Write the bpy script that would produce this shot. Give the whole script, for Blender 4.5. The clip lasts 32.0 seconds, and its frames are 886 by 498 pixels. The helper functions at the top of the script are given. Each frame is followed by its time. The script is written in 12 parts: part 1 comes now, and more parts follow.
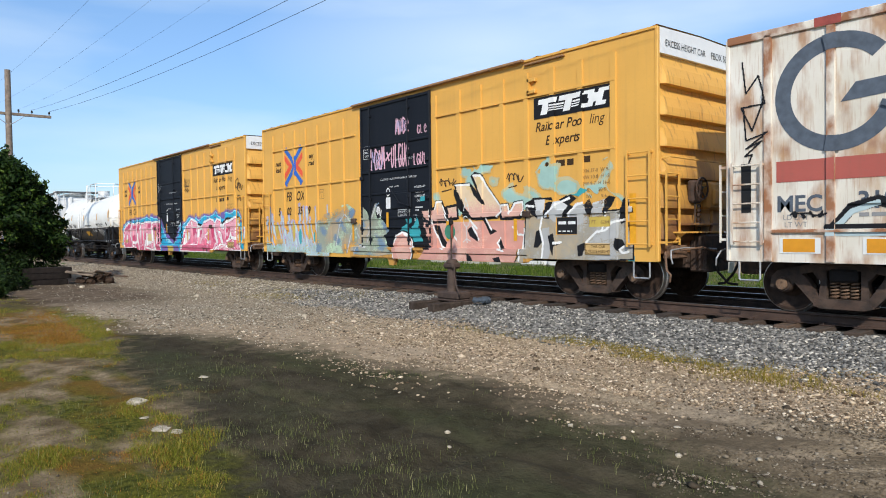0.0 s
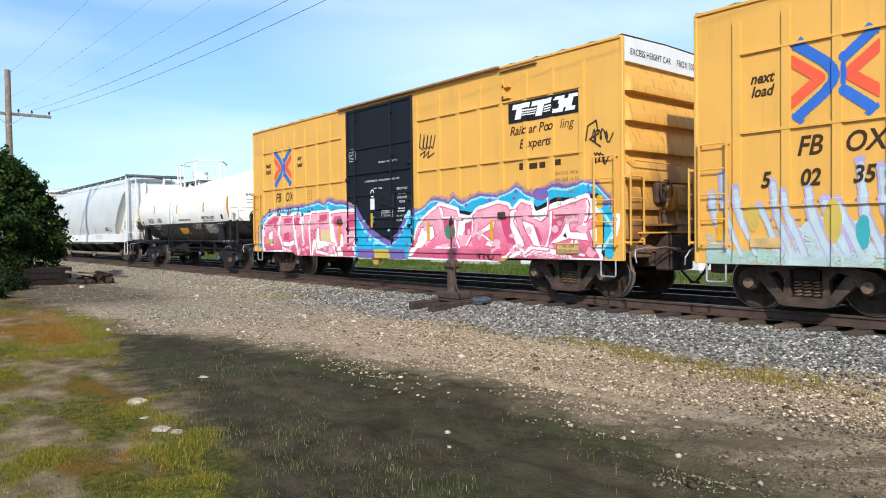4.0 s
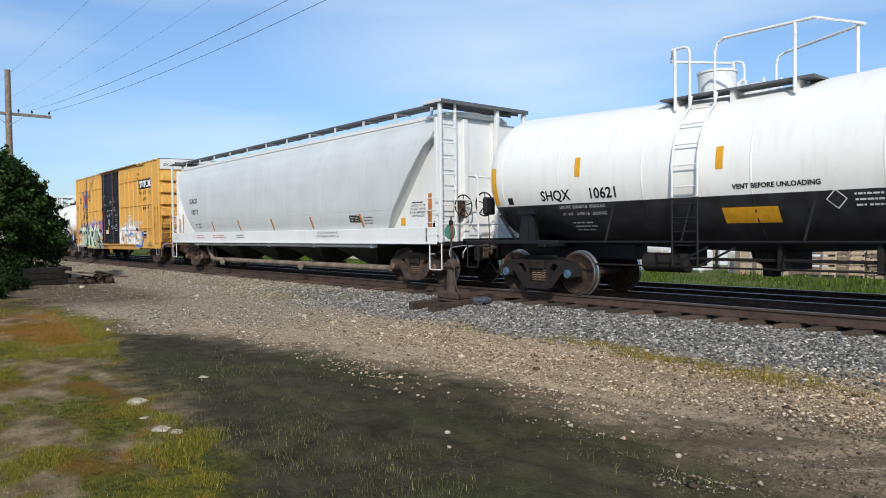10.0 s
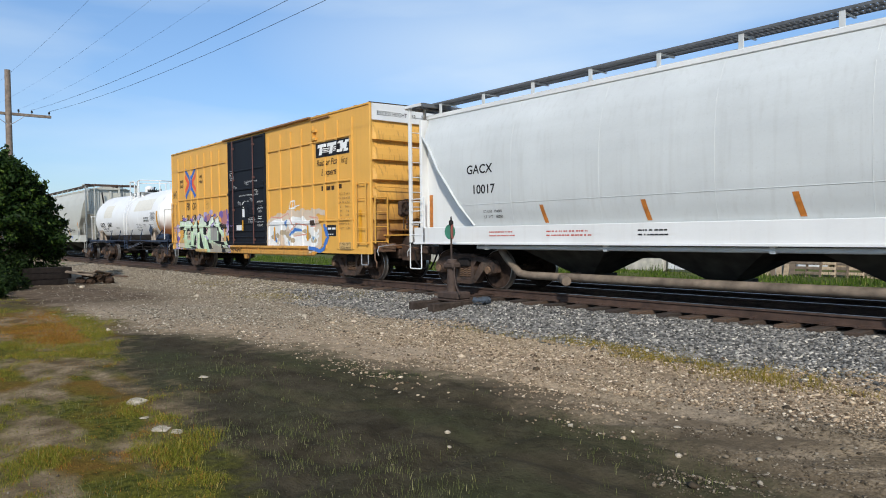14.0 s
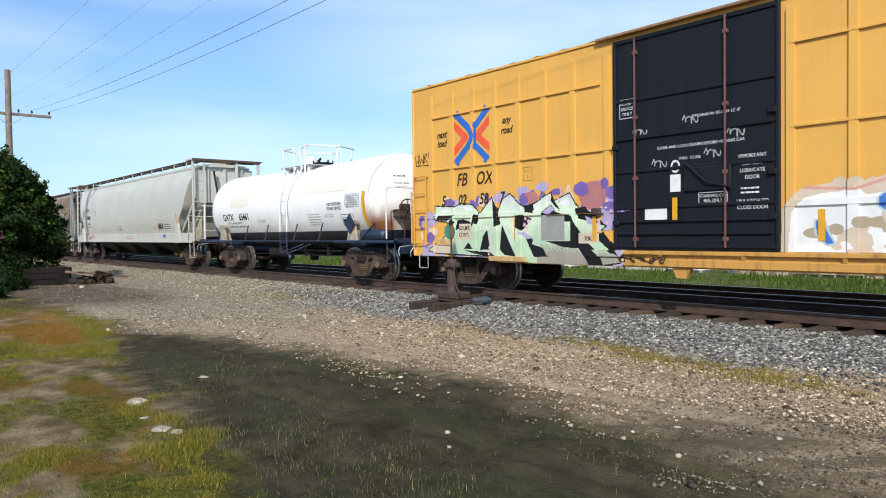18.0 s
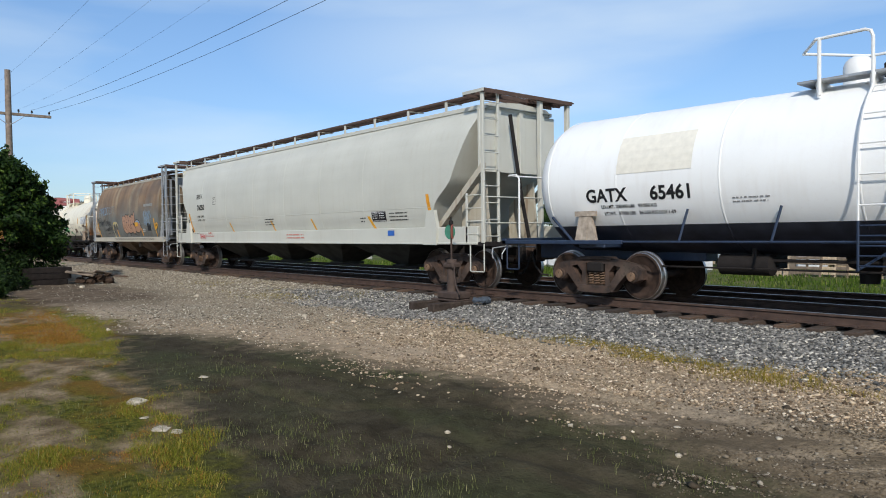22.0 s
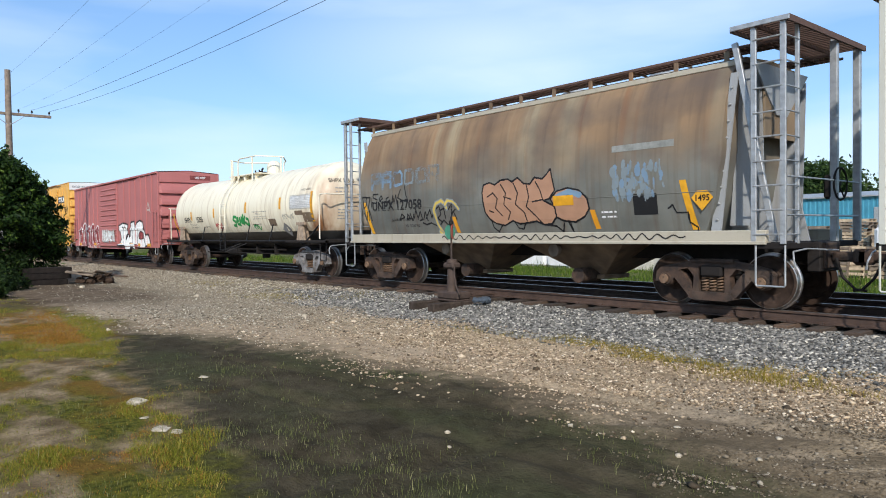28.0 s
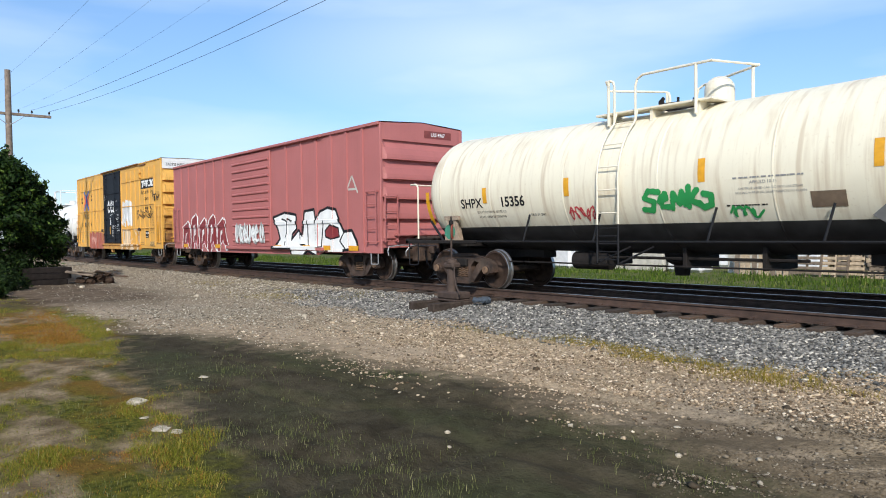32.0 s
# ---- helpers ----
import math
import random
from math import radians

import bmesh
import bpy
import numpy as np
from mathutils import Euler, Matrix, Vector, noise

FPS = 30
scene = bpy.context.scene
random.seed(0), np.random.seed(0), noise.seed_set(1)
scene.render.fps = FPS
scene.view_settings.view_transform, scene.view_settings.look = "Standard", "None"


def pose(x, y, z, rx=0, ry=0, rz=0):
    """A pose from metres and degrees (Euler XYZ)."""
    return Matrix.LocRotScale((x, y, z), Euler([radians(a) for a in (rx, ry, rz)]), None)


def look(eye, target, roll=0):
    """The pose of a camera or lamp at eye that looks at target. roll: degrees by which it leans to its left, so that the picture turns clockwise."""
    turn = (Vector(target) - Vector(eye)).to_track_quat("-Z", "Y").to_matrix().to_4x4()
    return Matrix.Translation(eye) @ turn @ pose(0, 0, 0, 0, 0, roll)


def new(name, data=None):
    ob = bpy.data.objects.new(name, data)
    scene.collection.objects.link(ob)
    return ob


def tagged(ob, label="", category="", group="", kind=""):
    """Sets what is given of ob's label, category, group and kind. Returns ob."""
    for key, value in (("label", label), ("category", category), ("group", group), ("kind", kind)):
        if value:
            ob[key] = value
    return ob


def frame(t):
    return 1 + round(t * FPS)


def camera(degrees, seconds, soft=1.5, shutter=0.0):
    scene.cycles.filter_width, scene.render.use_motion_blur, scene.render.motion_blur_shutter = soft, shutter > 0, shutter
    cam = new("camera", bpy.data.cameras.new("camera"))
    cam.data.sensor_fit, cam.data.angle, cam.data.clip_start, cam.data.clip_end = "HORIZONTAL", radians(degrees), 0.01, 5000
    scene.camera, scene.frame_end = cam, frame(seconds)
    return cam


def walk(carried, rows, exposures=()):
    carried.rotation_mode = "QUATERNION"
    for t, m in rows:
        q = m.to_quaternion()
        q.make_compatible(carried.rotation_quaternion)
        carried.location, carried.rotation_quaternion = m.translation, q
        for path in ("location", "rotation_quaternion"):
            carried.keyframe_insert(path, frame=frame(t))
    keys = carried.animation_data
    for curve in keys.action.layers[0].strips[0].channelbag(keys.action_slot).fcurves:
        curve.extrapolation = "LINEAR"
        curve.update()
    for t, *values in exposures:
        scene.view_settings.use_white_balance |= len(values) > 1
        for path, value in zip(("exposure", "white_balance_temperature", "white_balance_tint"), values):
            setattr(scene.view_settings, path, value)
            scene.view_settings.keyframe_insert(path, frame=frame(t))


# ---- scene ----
# Camera: stands still on the yard ground, looking along a straight railway track (x runs along the track, y away from it).
CAM = camera(64.5, 32.0, soft=1.0)
CAM_POSE = pose(0, -12.453, 1.332, 90 - 1.292, 0.689, 49.884)
walk(CAM, [(0.0, CAM_POSE), (32.0, CAM_POSE)], exposures=[(0.0, -0.08), (1.0, 0.08), (2.0, 0.15), (4.5, 0.18), (7.0, 0.15), (9.0, -0.14), (11.0, -0.22), (13.0, -0.27), (17.0, -0.03), (20.0, 0.08), (21.0, -0.1), (23.0, -0.32), (26.0, -0.08), (28.0, 0.02), (31.0, 0.1), (32.0, 0.02)])

# Sun to the right behind the camera, hazy summer sky.
SUN_ELEV, SUN_AZ = radians(34), radians(-45)      # azimuth from +x, counter-clockwise
SUN_WAY = Vector((math.cos(SUN_ELEV) * math.cos(SUN_AZ), math.cos(SUN_ELEV) * math.sin(SUN_AZ), math.sin(SUN_ELEV)))
sun = new("sun", bpy.data.lights.new("sun", "SUN"))
sun.data.energy, sun.data.angle, sun.data.color = 4.2, radians(1.0), (1.0, 0.94, 0.85)
sun.matrix_world = look((0, 0, 60), Vector((0, 0, 60)) - SUN_WAY)
# ---------------------------------------------------------------- materials
world = bpy.data.worlds.new("sky")
scene.world = world
world.use_nodes = True
wn, wl = world.node_tree.nodes, world.node_tree.links
wn.clear()
w_out, w_bg = wn.new("ShaderNodeOutputWorld"), wn.new("ShaderNodeBackground")
w_sky = wn.new("ShaderNodeTexSky")
w_sky.sky_type, w_sky.sun_disc = "NISHITA", False
w_sky.sun_elevation, w_sky.sun_rotation = SUN_ELEV, math.pi / 2 - SUN_AZ
w_sky.air_density, w_sky.dust_density, w_sky.ozone_density = 1.0, 0.7, 1.8
w_co, w_map = wn.new("ShaderNodeTexCoord"), wn.new("ShaderNodeMapping")
w_map.inputs["Scale"].default_value = (1.3, 1.3, 6.0)
w_map.inputs["Rotation"].default_value = (0.0, 0.12, 0.0)
w_noise, w_ramp, w_mix = wn.new("ShaderNodeTexNoise"), wn.new("ShaderNodeValToRGB"), wn.new("ShaderNodeMixRGB")
w_noise.inputs["Scale"].default_value, w_noise.inputs["Detail"].default_value = 1.5, 5.0
w_noise.inputs["Roughness"].default_value = 0.45
w_ramp.color_ramp.elements[0].position, w_ramp.color_ramp.elements[1].position = 0.44, 0.66
w_ramp.color_ramp.elements[0].color = (0.05, 0.05, 0.05, 1)
w_ramp.color_ramp.elements[1].color = (0.50, 0.50, 0.50, 1)
w_mix.inputs["Color2"].default_value = (6.3, 7.4, 8.4, 1)      # thin high cloud
w_tint = wn.new("ShaderNodeMixRGB")
w_tint.blend_type, w_tint.inputs["Fac"].default_value = "MULTIPLY", 1.0
w_sep, w_high, w_tone = wn.new("ShaderNodeSeparateXYZ"), wn.new("ShaderNodeValToRGB"), wn.new("ShaderNodeMixRGB")
w_high.color_ramp.elements[0].position, w_high.color_ramp.elements[1].position = 0.02, 0.36
w_tone.inputs["Color1"].default_value, w_tone.inputs["Color2"].default_value = (0.76, 0.88, 1.09, 1), (0.92, 1.17, 1.38, 1)
wl.new(w_co.outputs["Generated"], w_sep.inputs["Vector"])
wl.new(w_sep.outputs["Z"], w_high.inputs["Fac"])
wl.new(w_high.outputs["Color"], w_tone.inputs["Fac"])
wl.new(w_tone.outputs["Color"], w_tint.inputs["Color2"])
wl.new(w_co.outputs["Generated"], w_map.inputs["Vector"])
wl.new(w_map.outputs["Vector"], w_noise.inputs["Vector"])
wl.new(w_noise.outputs["Fac"], w_ramp.inputs["Fac"])
w_far, w_veil, w_sum, w_pos = wn.new("ShaderNodeVectorMath"), wn.new("ShaderNodeValToRGB"), wn.new("ShaderNodeMixRGB"), wn.new("ShaderNodeMapping")
w_pos.inputs["Scale"].default_value = (1.0, 1.0, 3.2)
w_far.operation, w_far.inputs[1].default_value = "DISTANCE", (-0.70, 0.68, 0.82)      # the long soft cloud streak above the track
w_veil.color_ramp.elements[0].position, w_veil.color_ramp.elements[1].position = 0.02, 0.34
w_veil.color_ramp.elements[0].color, w_veil.color_ramp.elements[1].color = (0.55, 0.55, 0.55, 1), (0, 0, 0, 1)
w_sum.blend_type, w_sum.inputs["Fac"].default_value = "ADD", 1.0
wl.new(w_co.outputs["Generated"], w_pos.inputs["Vector"])
wl.new(w_pos.outputs["Vector"], w_far.inputs[0])
wl.new(w_far.outputs["Value"], w_veil.inputs["Fac"])
wl.new(w_ramp.outputs["Color"], w_sum.inputs["Color1"])
wl.new(w_veil.outputs["Color"], w_sum.inputs["Color2"])
wl.new(w_sum.outputs["Color"], w_mix.inputs["Fac"])
wl.new(w_sky.outputs["Color"], w_tint.inputs["Color1"])
wl.new(w_tint.outputs["Color"], w_mix.inputs["Color1"])
wl.new(w_mix.outputs["Color"], w_bg.inputs["Color"])
wl.new(w_bg.outputs["Background"], w_out.inputs["Surface"])
w_bg.inputs["Strength"].default_value = 0.14


class Mat:
    """A small node material under construction."""

    def __init__(self, name, rough=0.6, metal=0.0):
        self.m = bpy.data.materials.new(name)
        self.m.use_nodes = True
        self.n, self.l = self.m.node_tree.nodes, self.m.node_tree.links
        self.b = self.n["Principled BSDF"]
        self.b.inputs["Roughness"].default_value, self.b.inputs["Metallic"].default_value = rough, metal
        self.co = self.n.new("ShaderNodeTexCoord").outputs["Object"]

    def noise(self, scale, detail=4, stretch=(1, 1, 1), coord=None):
        mp, nz = self.n.new("ShaderNodeMapping"), self.n.new("ShaderNodeTexNoise")
        mp.inputs["Scale"].default_value = stretch
        nz.inputs["Scale"].default_value, nz.inputs["Detail"].default_value = scale, detail
        self.l.new(coord or self.co, mp.inputs["Vector"])
        self.l.new(mp.outputs["Vector"], nz.inputs["Vector"])
        return nz.outputs["Fac"]

    def ramp(self, src, lo, hi, a=(0, 0, 0), b=(1, 1, 1)):
        r = self.n.new("ShaderNodeValToRGB")
        r.color_ramp.elements[0].position, r.color_ramp.elements[1].position = lo, hi
        r.color_ramp.elements[0].color, r.color_ramp.elements[1].color = (*a, 1), (*b, 1)
        self.l.new(src, r.inputs["Fac"])
        return r.outputs["Color"]

    def mix(self, fac, a, b, kind="MIX"):
        mx = self.n.new("ShaderNodeMixRGB")
        mx.blend_type = kind
        for s, v in (("Fac", fac), ("Color1", a), ("Color2", b)):
            if isinstance(v, (int, float)):
                mx.inputs[s].default_value = v
            elif isinstance(v, tuple):
                mx.inputs[s].default_value = (*v, 1)
            else:
                self.l.new(v, mx.inputs[s])
        return mx.outputs["Color"]

    def math(self, op, a, b=0.0):
        mt = self.n.new("ShaderNodeMath")
        mt.operation = op
        for i, v in enumerate((a, b)):
            if isinstance(v, (int, float)):
                mt.inputs[i].default_value = v
            else:
                self.l.new(v, mt.inputs[i])
        return mt.outputs["Value"]

    def axis(self, k, coord=None):
        sp = self.n.new("ShaderNodeSeparateXYZ")
        self.l.new(coord or self.co, sp.inputs["Vector"])
        return sp.outputs[k]

    def done(self, colour, bump=None, depth=0.02, rough=None):
        if isinstance(colour, tuple):
            self.b.inputs["Base Color"].default_value = (*colour, 1)
        else:
            self.l.new(colour, self.b.inputs["Base Color"])
        if rough is not None:
            self.l.new(rough, self.b.inputs["Roughness"])
        if bump is not None:
            bp = self.n.new("ShaderNodeBump")
            bp.inputs["Strength"].default_value, bp.inputs["Distance"].default_value = 0.6, depth
            self.l.new(bump, bp.inputs["Height"])
            self.l.new(bp.outputs["Normal"], self.b.inputs["Normal"])
        return self.m


def paint(name, colour, dirt=(0.16, 0.11, 0.07), wear=0.5, rough=0.5, streak=0.35):
    """Weathered vehicle paint: faded patches, vertical dirt streaks, fine grime."""
    k = Mat(name, rough)
    if max(colour) < 0.06:
        k.b.inputs["Specular IOR Level"].default_value = 0.22
    fade = k.ramp(k.noise(0.9, 5), 0.3, 0.75)
    streaks = k.ramp(k.noise(3.2, 5, (3.0, 3.0, 0.16)), 0.52, 0.80)
    specks = k.ramp(k.noise(26, 4), 0.60, 0.80)
    c = k.mix(fade, tuple(v * 0.93 for v in colour), tuple(min(1, v * 1.05) for v in colour))
    c = k.mix(k.math("MULTIPLY", streaks, streak * wear), c, dirt)
    c = k.mix(k.math("MULTIPLY", specks, 0.35 * wear), c, dirt)
    return k.done(c, k.noise(14, 4), 0.004)


def plain(name, colour, rough=0.6, metal=0.0, var=0.25, scale=9, bump=0.003):
    """A plain coat with slight unevenness."""
    k = Mat(name, rough, metal)
    if max(colour) < 0.06:
        k.b.inputs["Specular IOR Level"].default_value = 0.22
    c = k.mix(k.ramp(k.noise(scale, 5), 0.3, 0.7), tuple(v * (1 - var) for v in colour), tuple(min(1, v * (1 + var * 0.6)) for v in colour))
    return k.done(c, k.noise(scale * 4, 4), bump)


def by_island(name, a, b, rough=0.9, c=None, scale=30):
    """Loose stuff: every stone or blade has its own shade between a and b."""
    k = Mat(name, rough)
    k.b.inputs["Specular IOR Level"].default_value = 0.15
    g = k.n.new("ShaderNodeNewGeometry")
    r = k.n.new("ShaderNodeValToRGB")
    r.color_ramp.elements[0].color, r.color_ramp.elements[1].color = (*a, 1), (*b, 1)
    if c:
        e = r.color_ramp.elements.new(0.85)
        e.color = (*b, 1)
        r.color_ramp.elements[-1].color = (*c, 1)
    k.l.new(g.outputs["Random Per Island"], r.inputs["Fac"])
    col = k.mix(k.math("MULTIPLY", k.ramp(k.noise(scale, 3), 0.35, 0.7), 0.3), r.outputs["Color"], tuple(v * 0.55 for v in a))
    return k.done(col)


M = {}
M["yellow"] = paint("yellow paint", (0.72, 0.385, 0.075), wear=0.35, rough=0.55)
M["yellow_dirty"] = paint("grimy yellow paint", (0.55, 0.28, 0.06), dirt=(0.11, 0.06, 0.035), wear=1.0, rough=0.65, streak=0.8)


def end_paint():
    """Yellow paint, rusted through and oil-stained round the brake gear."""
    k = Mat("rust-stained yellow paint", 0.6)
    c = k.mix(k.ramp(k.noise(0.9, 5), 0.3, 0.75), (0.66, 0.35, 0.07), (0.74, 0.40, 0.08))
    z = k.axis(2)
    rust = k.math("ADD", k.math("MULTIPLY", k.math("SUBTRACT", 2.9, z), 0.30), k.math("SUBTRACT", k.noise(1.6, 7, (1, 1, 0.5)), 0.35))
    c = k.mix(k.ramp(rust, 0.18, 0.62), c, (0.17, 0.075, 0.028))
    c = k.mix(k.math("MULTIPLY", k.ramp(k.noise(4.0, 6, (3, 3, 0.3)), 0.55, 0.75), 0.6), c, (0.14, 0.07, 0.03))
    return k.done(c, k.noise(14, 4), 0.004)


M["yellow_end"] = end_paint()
M["yellow_grey"] = plain("faded roof edge", (0.30, 0.16, 0.07))
M["black_door"] = paint("black door paint", (0.008, 0.010, 0.015), dirt=(0.03, 0.028, 0.027), wear=0.6, rough=0.6)
M["rod_red"] = plain("oxide red primer", (0.13, 0.055, 0.045), 0.7)
M["white"] = paint("white paint", (0.74, 0.74, 0.72), dirt=(0.45, 0.40, 0.33), wear=0.3, rough=0.45)
M["red_car"] = paint("oxide red paint", (0.41, 0.135, 0.125), dirt=(0.20, 0.08, 0.07), wear=0.5, rough=0.6)
M["hopper_grey"] = paint("light grey paint", (0.58, 0.60, 0.59), dirt=(0.30, 0.28, 0.24), wear=0.55, rough=0.5)
# funnels below the hoppers, much darker than the body paint
M["hopper_under"] = plain("dark grey funnel paint", (0.045, 0.045, 0.040), 0.8, 0, 0.5, 3)
M["hopper_cream"] = paint("pale cream grey paint", (0.52, 0.515, 0.455), dirt=(0.33, 0.25, 0.16), wear=0.4, rough=0.5)
M["galv"] = plain("galvanised steel", (0.42, 0.43, 0.44), 0.45, 0.5)
# grimy steel, its colour lowered further to deepen the shade under the cars
M["dark_steel"] = plain("grimy steel darkened for shade", (0.019, 0.016, 0.015), 0.8)
M["black"] = plain("black paint", (0.014, 0.014, 0.016), 0.5)
M["navy"] = plain("dark blue paint", (0.018, 0.032, 0.065), 0.5)


def cast_material(name, dark, light, dust):
    """Grimy casting: rust, oily dark runs and pale dust in patches."""
    k = Mat(name, 0.85)
    c = k.mix(k.ramp(k.noise(5, 6), 0.35, 0.68), dark, light)
    c = k.mix(k.math("MULTIPLY", k.ramp(k.noise(2.2, 5), 0.50, 0.72), 0.55), c, dust)
    c = k.mix(k.math("MULTIPLY", k.ramp(k.noise(19, 4), 0.52, 0.72), 0.7), c, (0.016, 0.012, 0.010))
    return k.done(c, k.noise(26, 5), 0.008)


M["cast"] = cast_material("rusty cast steel", (0.032, 0.021, 0.016), (0.085, 0.048, 0.032), (0.12, 0.09, 0.068))
M["spring"] = cast_material("rust-brown spring steel", (0.10, 0.050, 0.028), (0.21, 0.12, 0.070), (0.24, 0.17, 0.11))
M["cast_grey"] = cast_material("grey dusty cast steel", (0.10, 0.088, 0.080), (0.25, 0.245, 0.25), (0.30, 0.29, 0.285))
M["wheel"] = plain("brown wheel steel", (0.048, 0.030, 0.022), 0.8, 0.0, 0.45)
M["tread"] = plain("polished wheel tread", (0.45, 0.42, 0.40), 0.3, 0.9, 0.15)
M["cap_blue"] = plain("grimy blue bearing cap", (0.07, 0.12, 0.19), 0.6, 0, 0.5, 14)
M["orange"] = plain("orange reflector", (0.66, 0.28, 0.015), 0.45, 0, 0.08)
M["burnt_orange"] = plain("worn burnt-orange reflector", (0.50, 0.17, 0.025), 0.5, 0, 0.3)
M["amber"] = plain("ochre reflector", (0.70, 0.34, 0.015), 0.5, 0, 0.15)
M["ink"] = plain("black stencil paint", (0.015, 0.015, 0.016), 0.6, 0, 0.1)
M["ink_brown"] = plain("dark brown stencil paint", (0.05, 0.028, 0.012), 0.6, 0, 0.1)
M["ink_white"] = plain("white stencil paint", (0.75, 0.75, 0.74), 0.6, 0, 0.1)
M["ink_red"] = plain("red stencil paint", (0.50, 0.09, 0.06), 0.6, 0, 0.1)
M["ink_pale"] = plain("pale grey print", (0.42, 0.42, 0.42), 0.6, 0, 0.1)
M["ink_grey"] = plain("grey stencil paint", (0.25, 0.25, 0.25), 0.6, 0, 0.1)
M["logo_blue"] = plain("blue emblem paint", (0.03, 0.12, 0.42), 0.5, 0, 0.1)
M["rail"] = plain("brown rusty rail", (0.066, 0.038, 0.027), 0.8, 0.0, 0.4, 5)
M["rail_top"] = plain("worn rail head", (0.26, 0.23, 0.21), 0.35, 0.8, 0.2)
M["wood_old"] = plain("grey weathered timber", (0.20, 0.155, 0.115), 0.9, 0, 0.45, 5, 0.01)


def tie_material():
    k = Mat("oiled sleeper timber", 0.9)
    inf = k.n.new("ShaderNodeObjectInfo")
    base = k.ramp(inf.outputs["Random"], 0.2, 0.95, (0.028, 0.020, 0.016), (0.15, 0.088, 0.052))
    grain = k.noise(9, 5, (6, 0.35, 6))
    return k.done(k.mix(k.ramp(grain, 0.35, 0.7), base, (0.06, 0.045, 0.035)), grain, 0.02)


M["tie"] = tie_material()
M["notice"] = plain("ochre notice paint", (0.55, 0.36, 0.14), 0.6)
M["ink_faded"] = plain("faded brown stencil paint", (0.26, 0.15, 0.055), 0.6)
# dark timber, made darker still to carry the bush's shadow in its colour
M["old_timber"] = plain("dark old timber with bush shade", (0.018, 0.014, 0.012), 0.95, 0, 0.5, 6, 0.02)
M["dark_grating"] = plain("dark steel grating", (0.14, 0.145, 0.15), 0.6, 0.3)
M["rust_grating"] = plain("rust-brown steel grating", (0.085, 0.05, 0.036), 0.8)
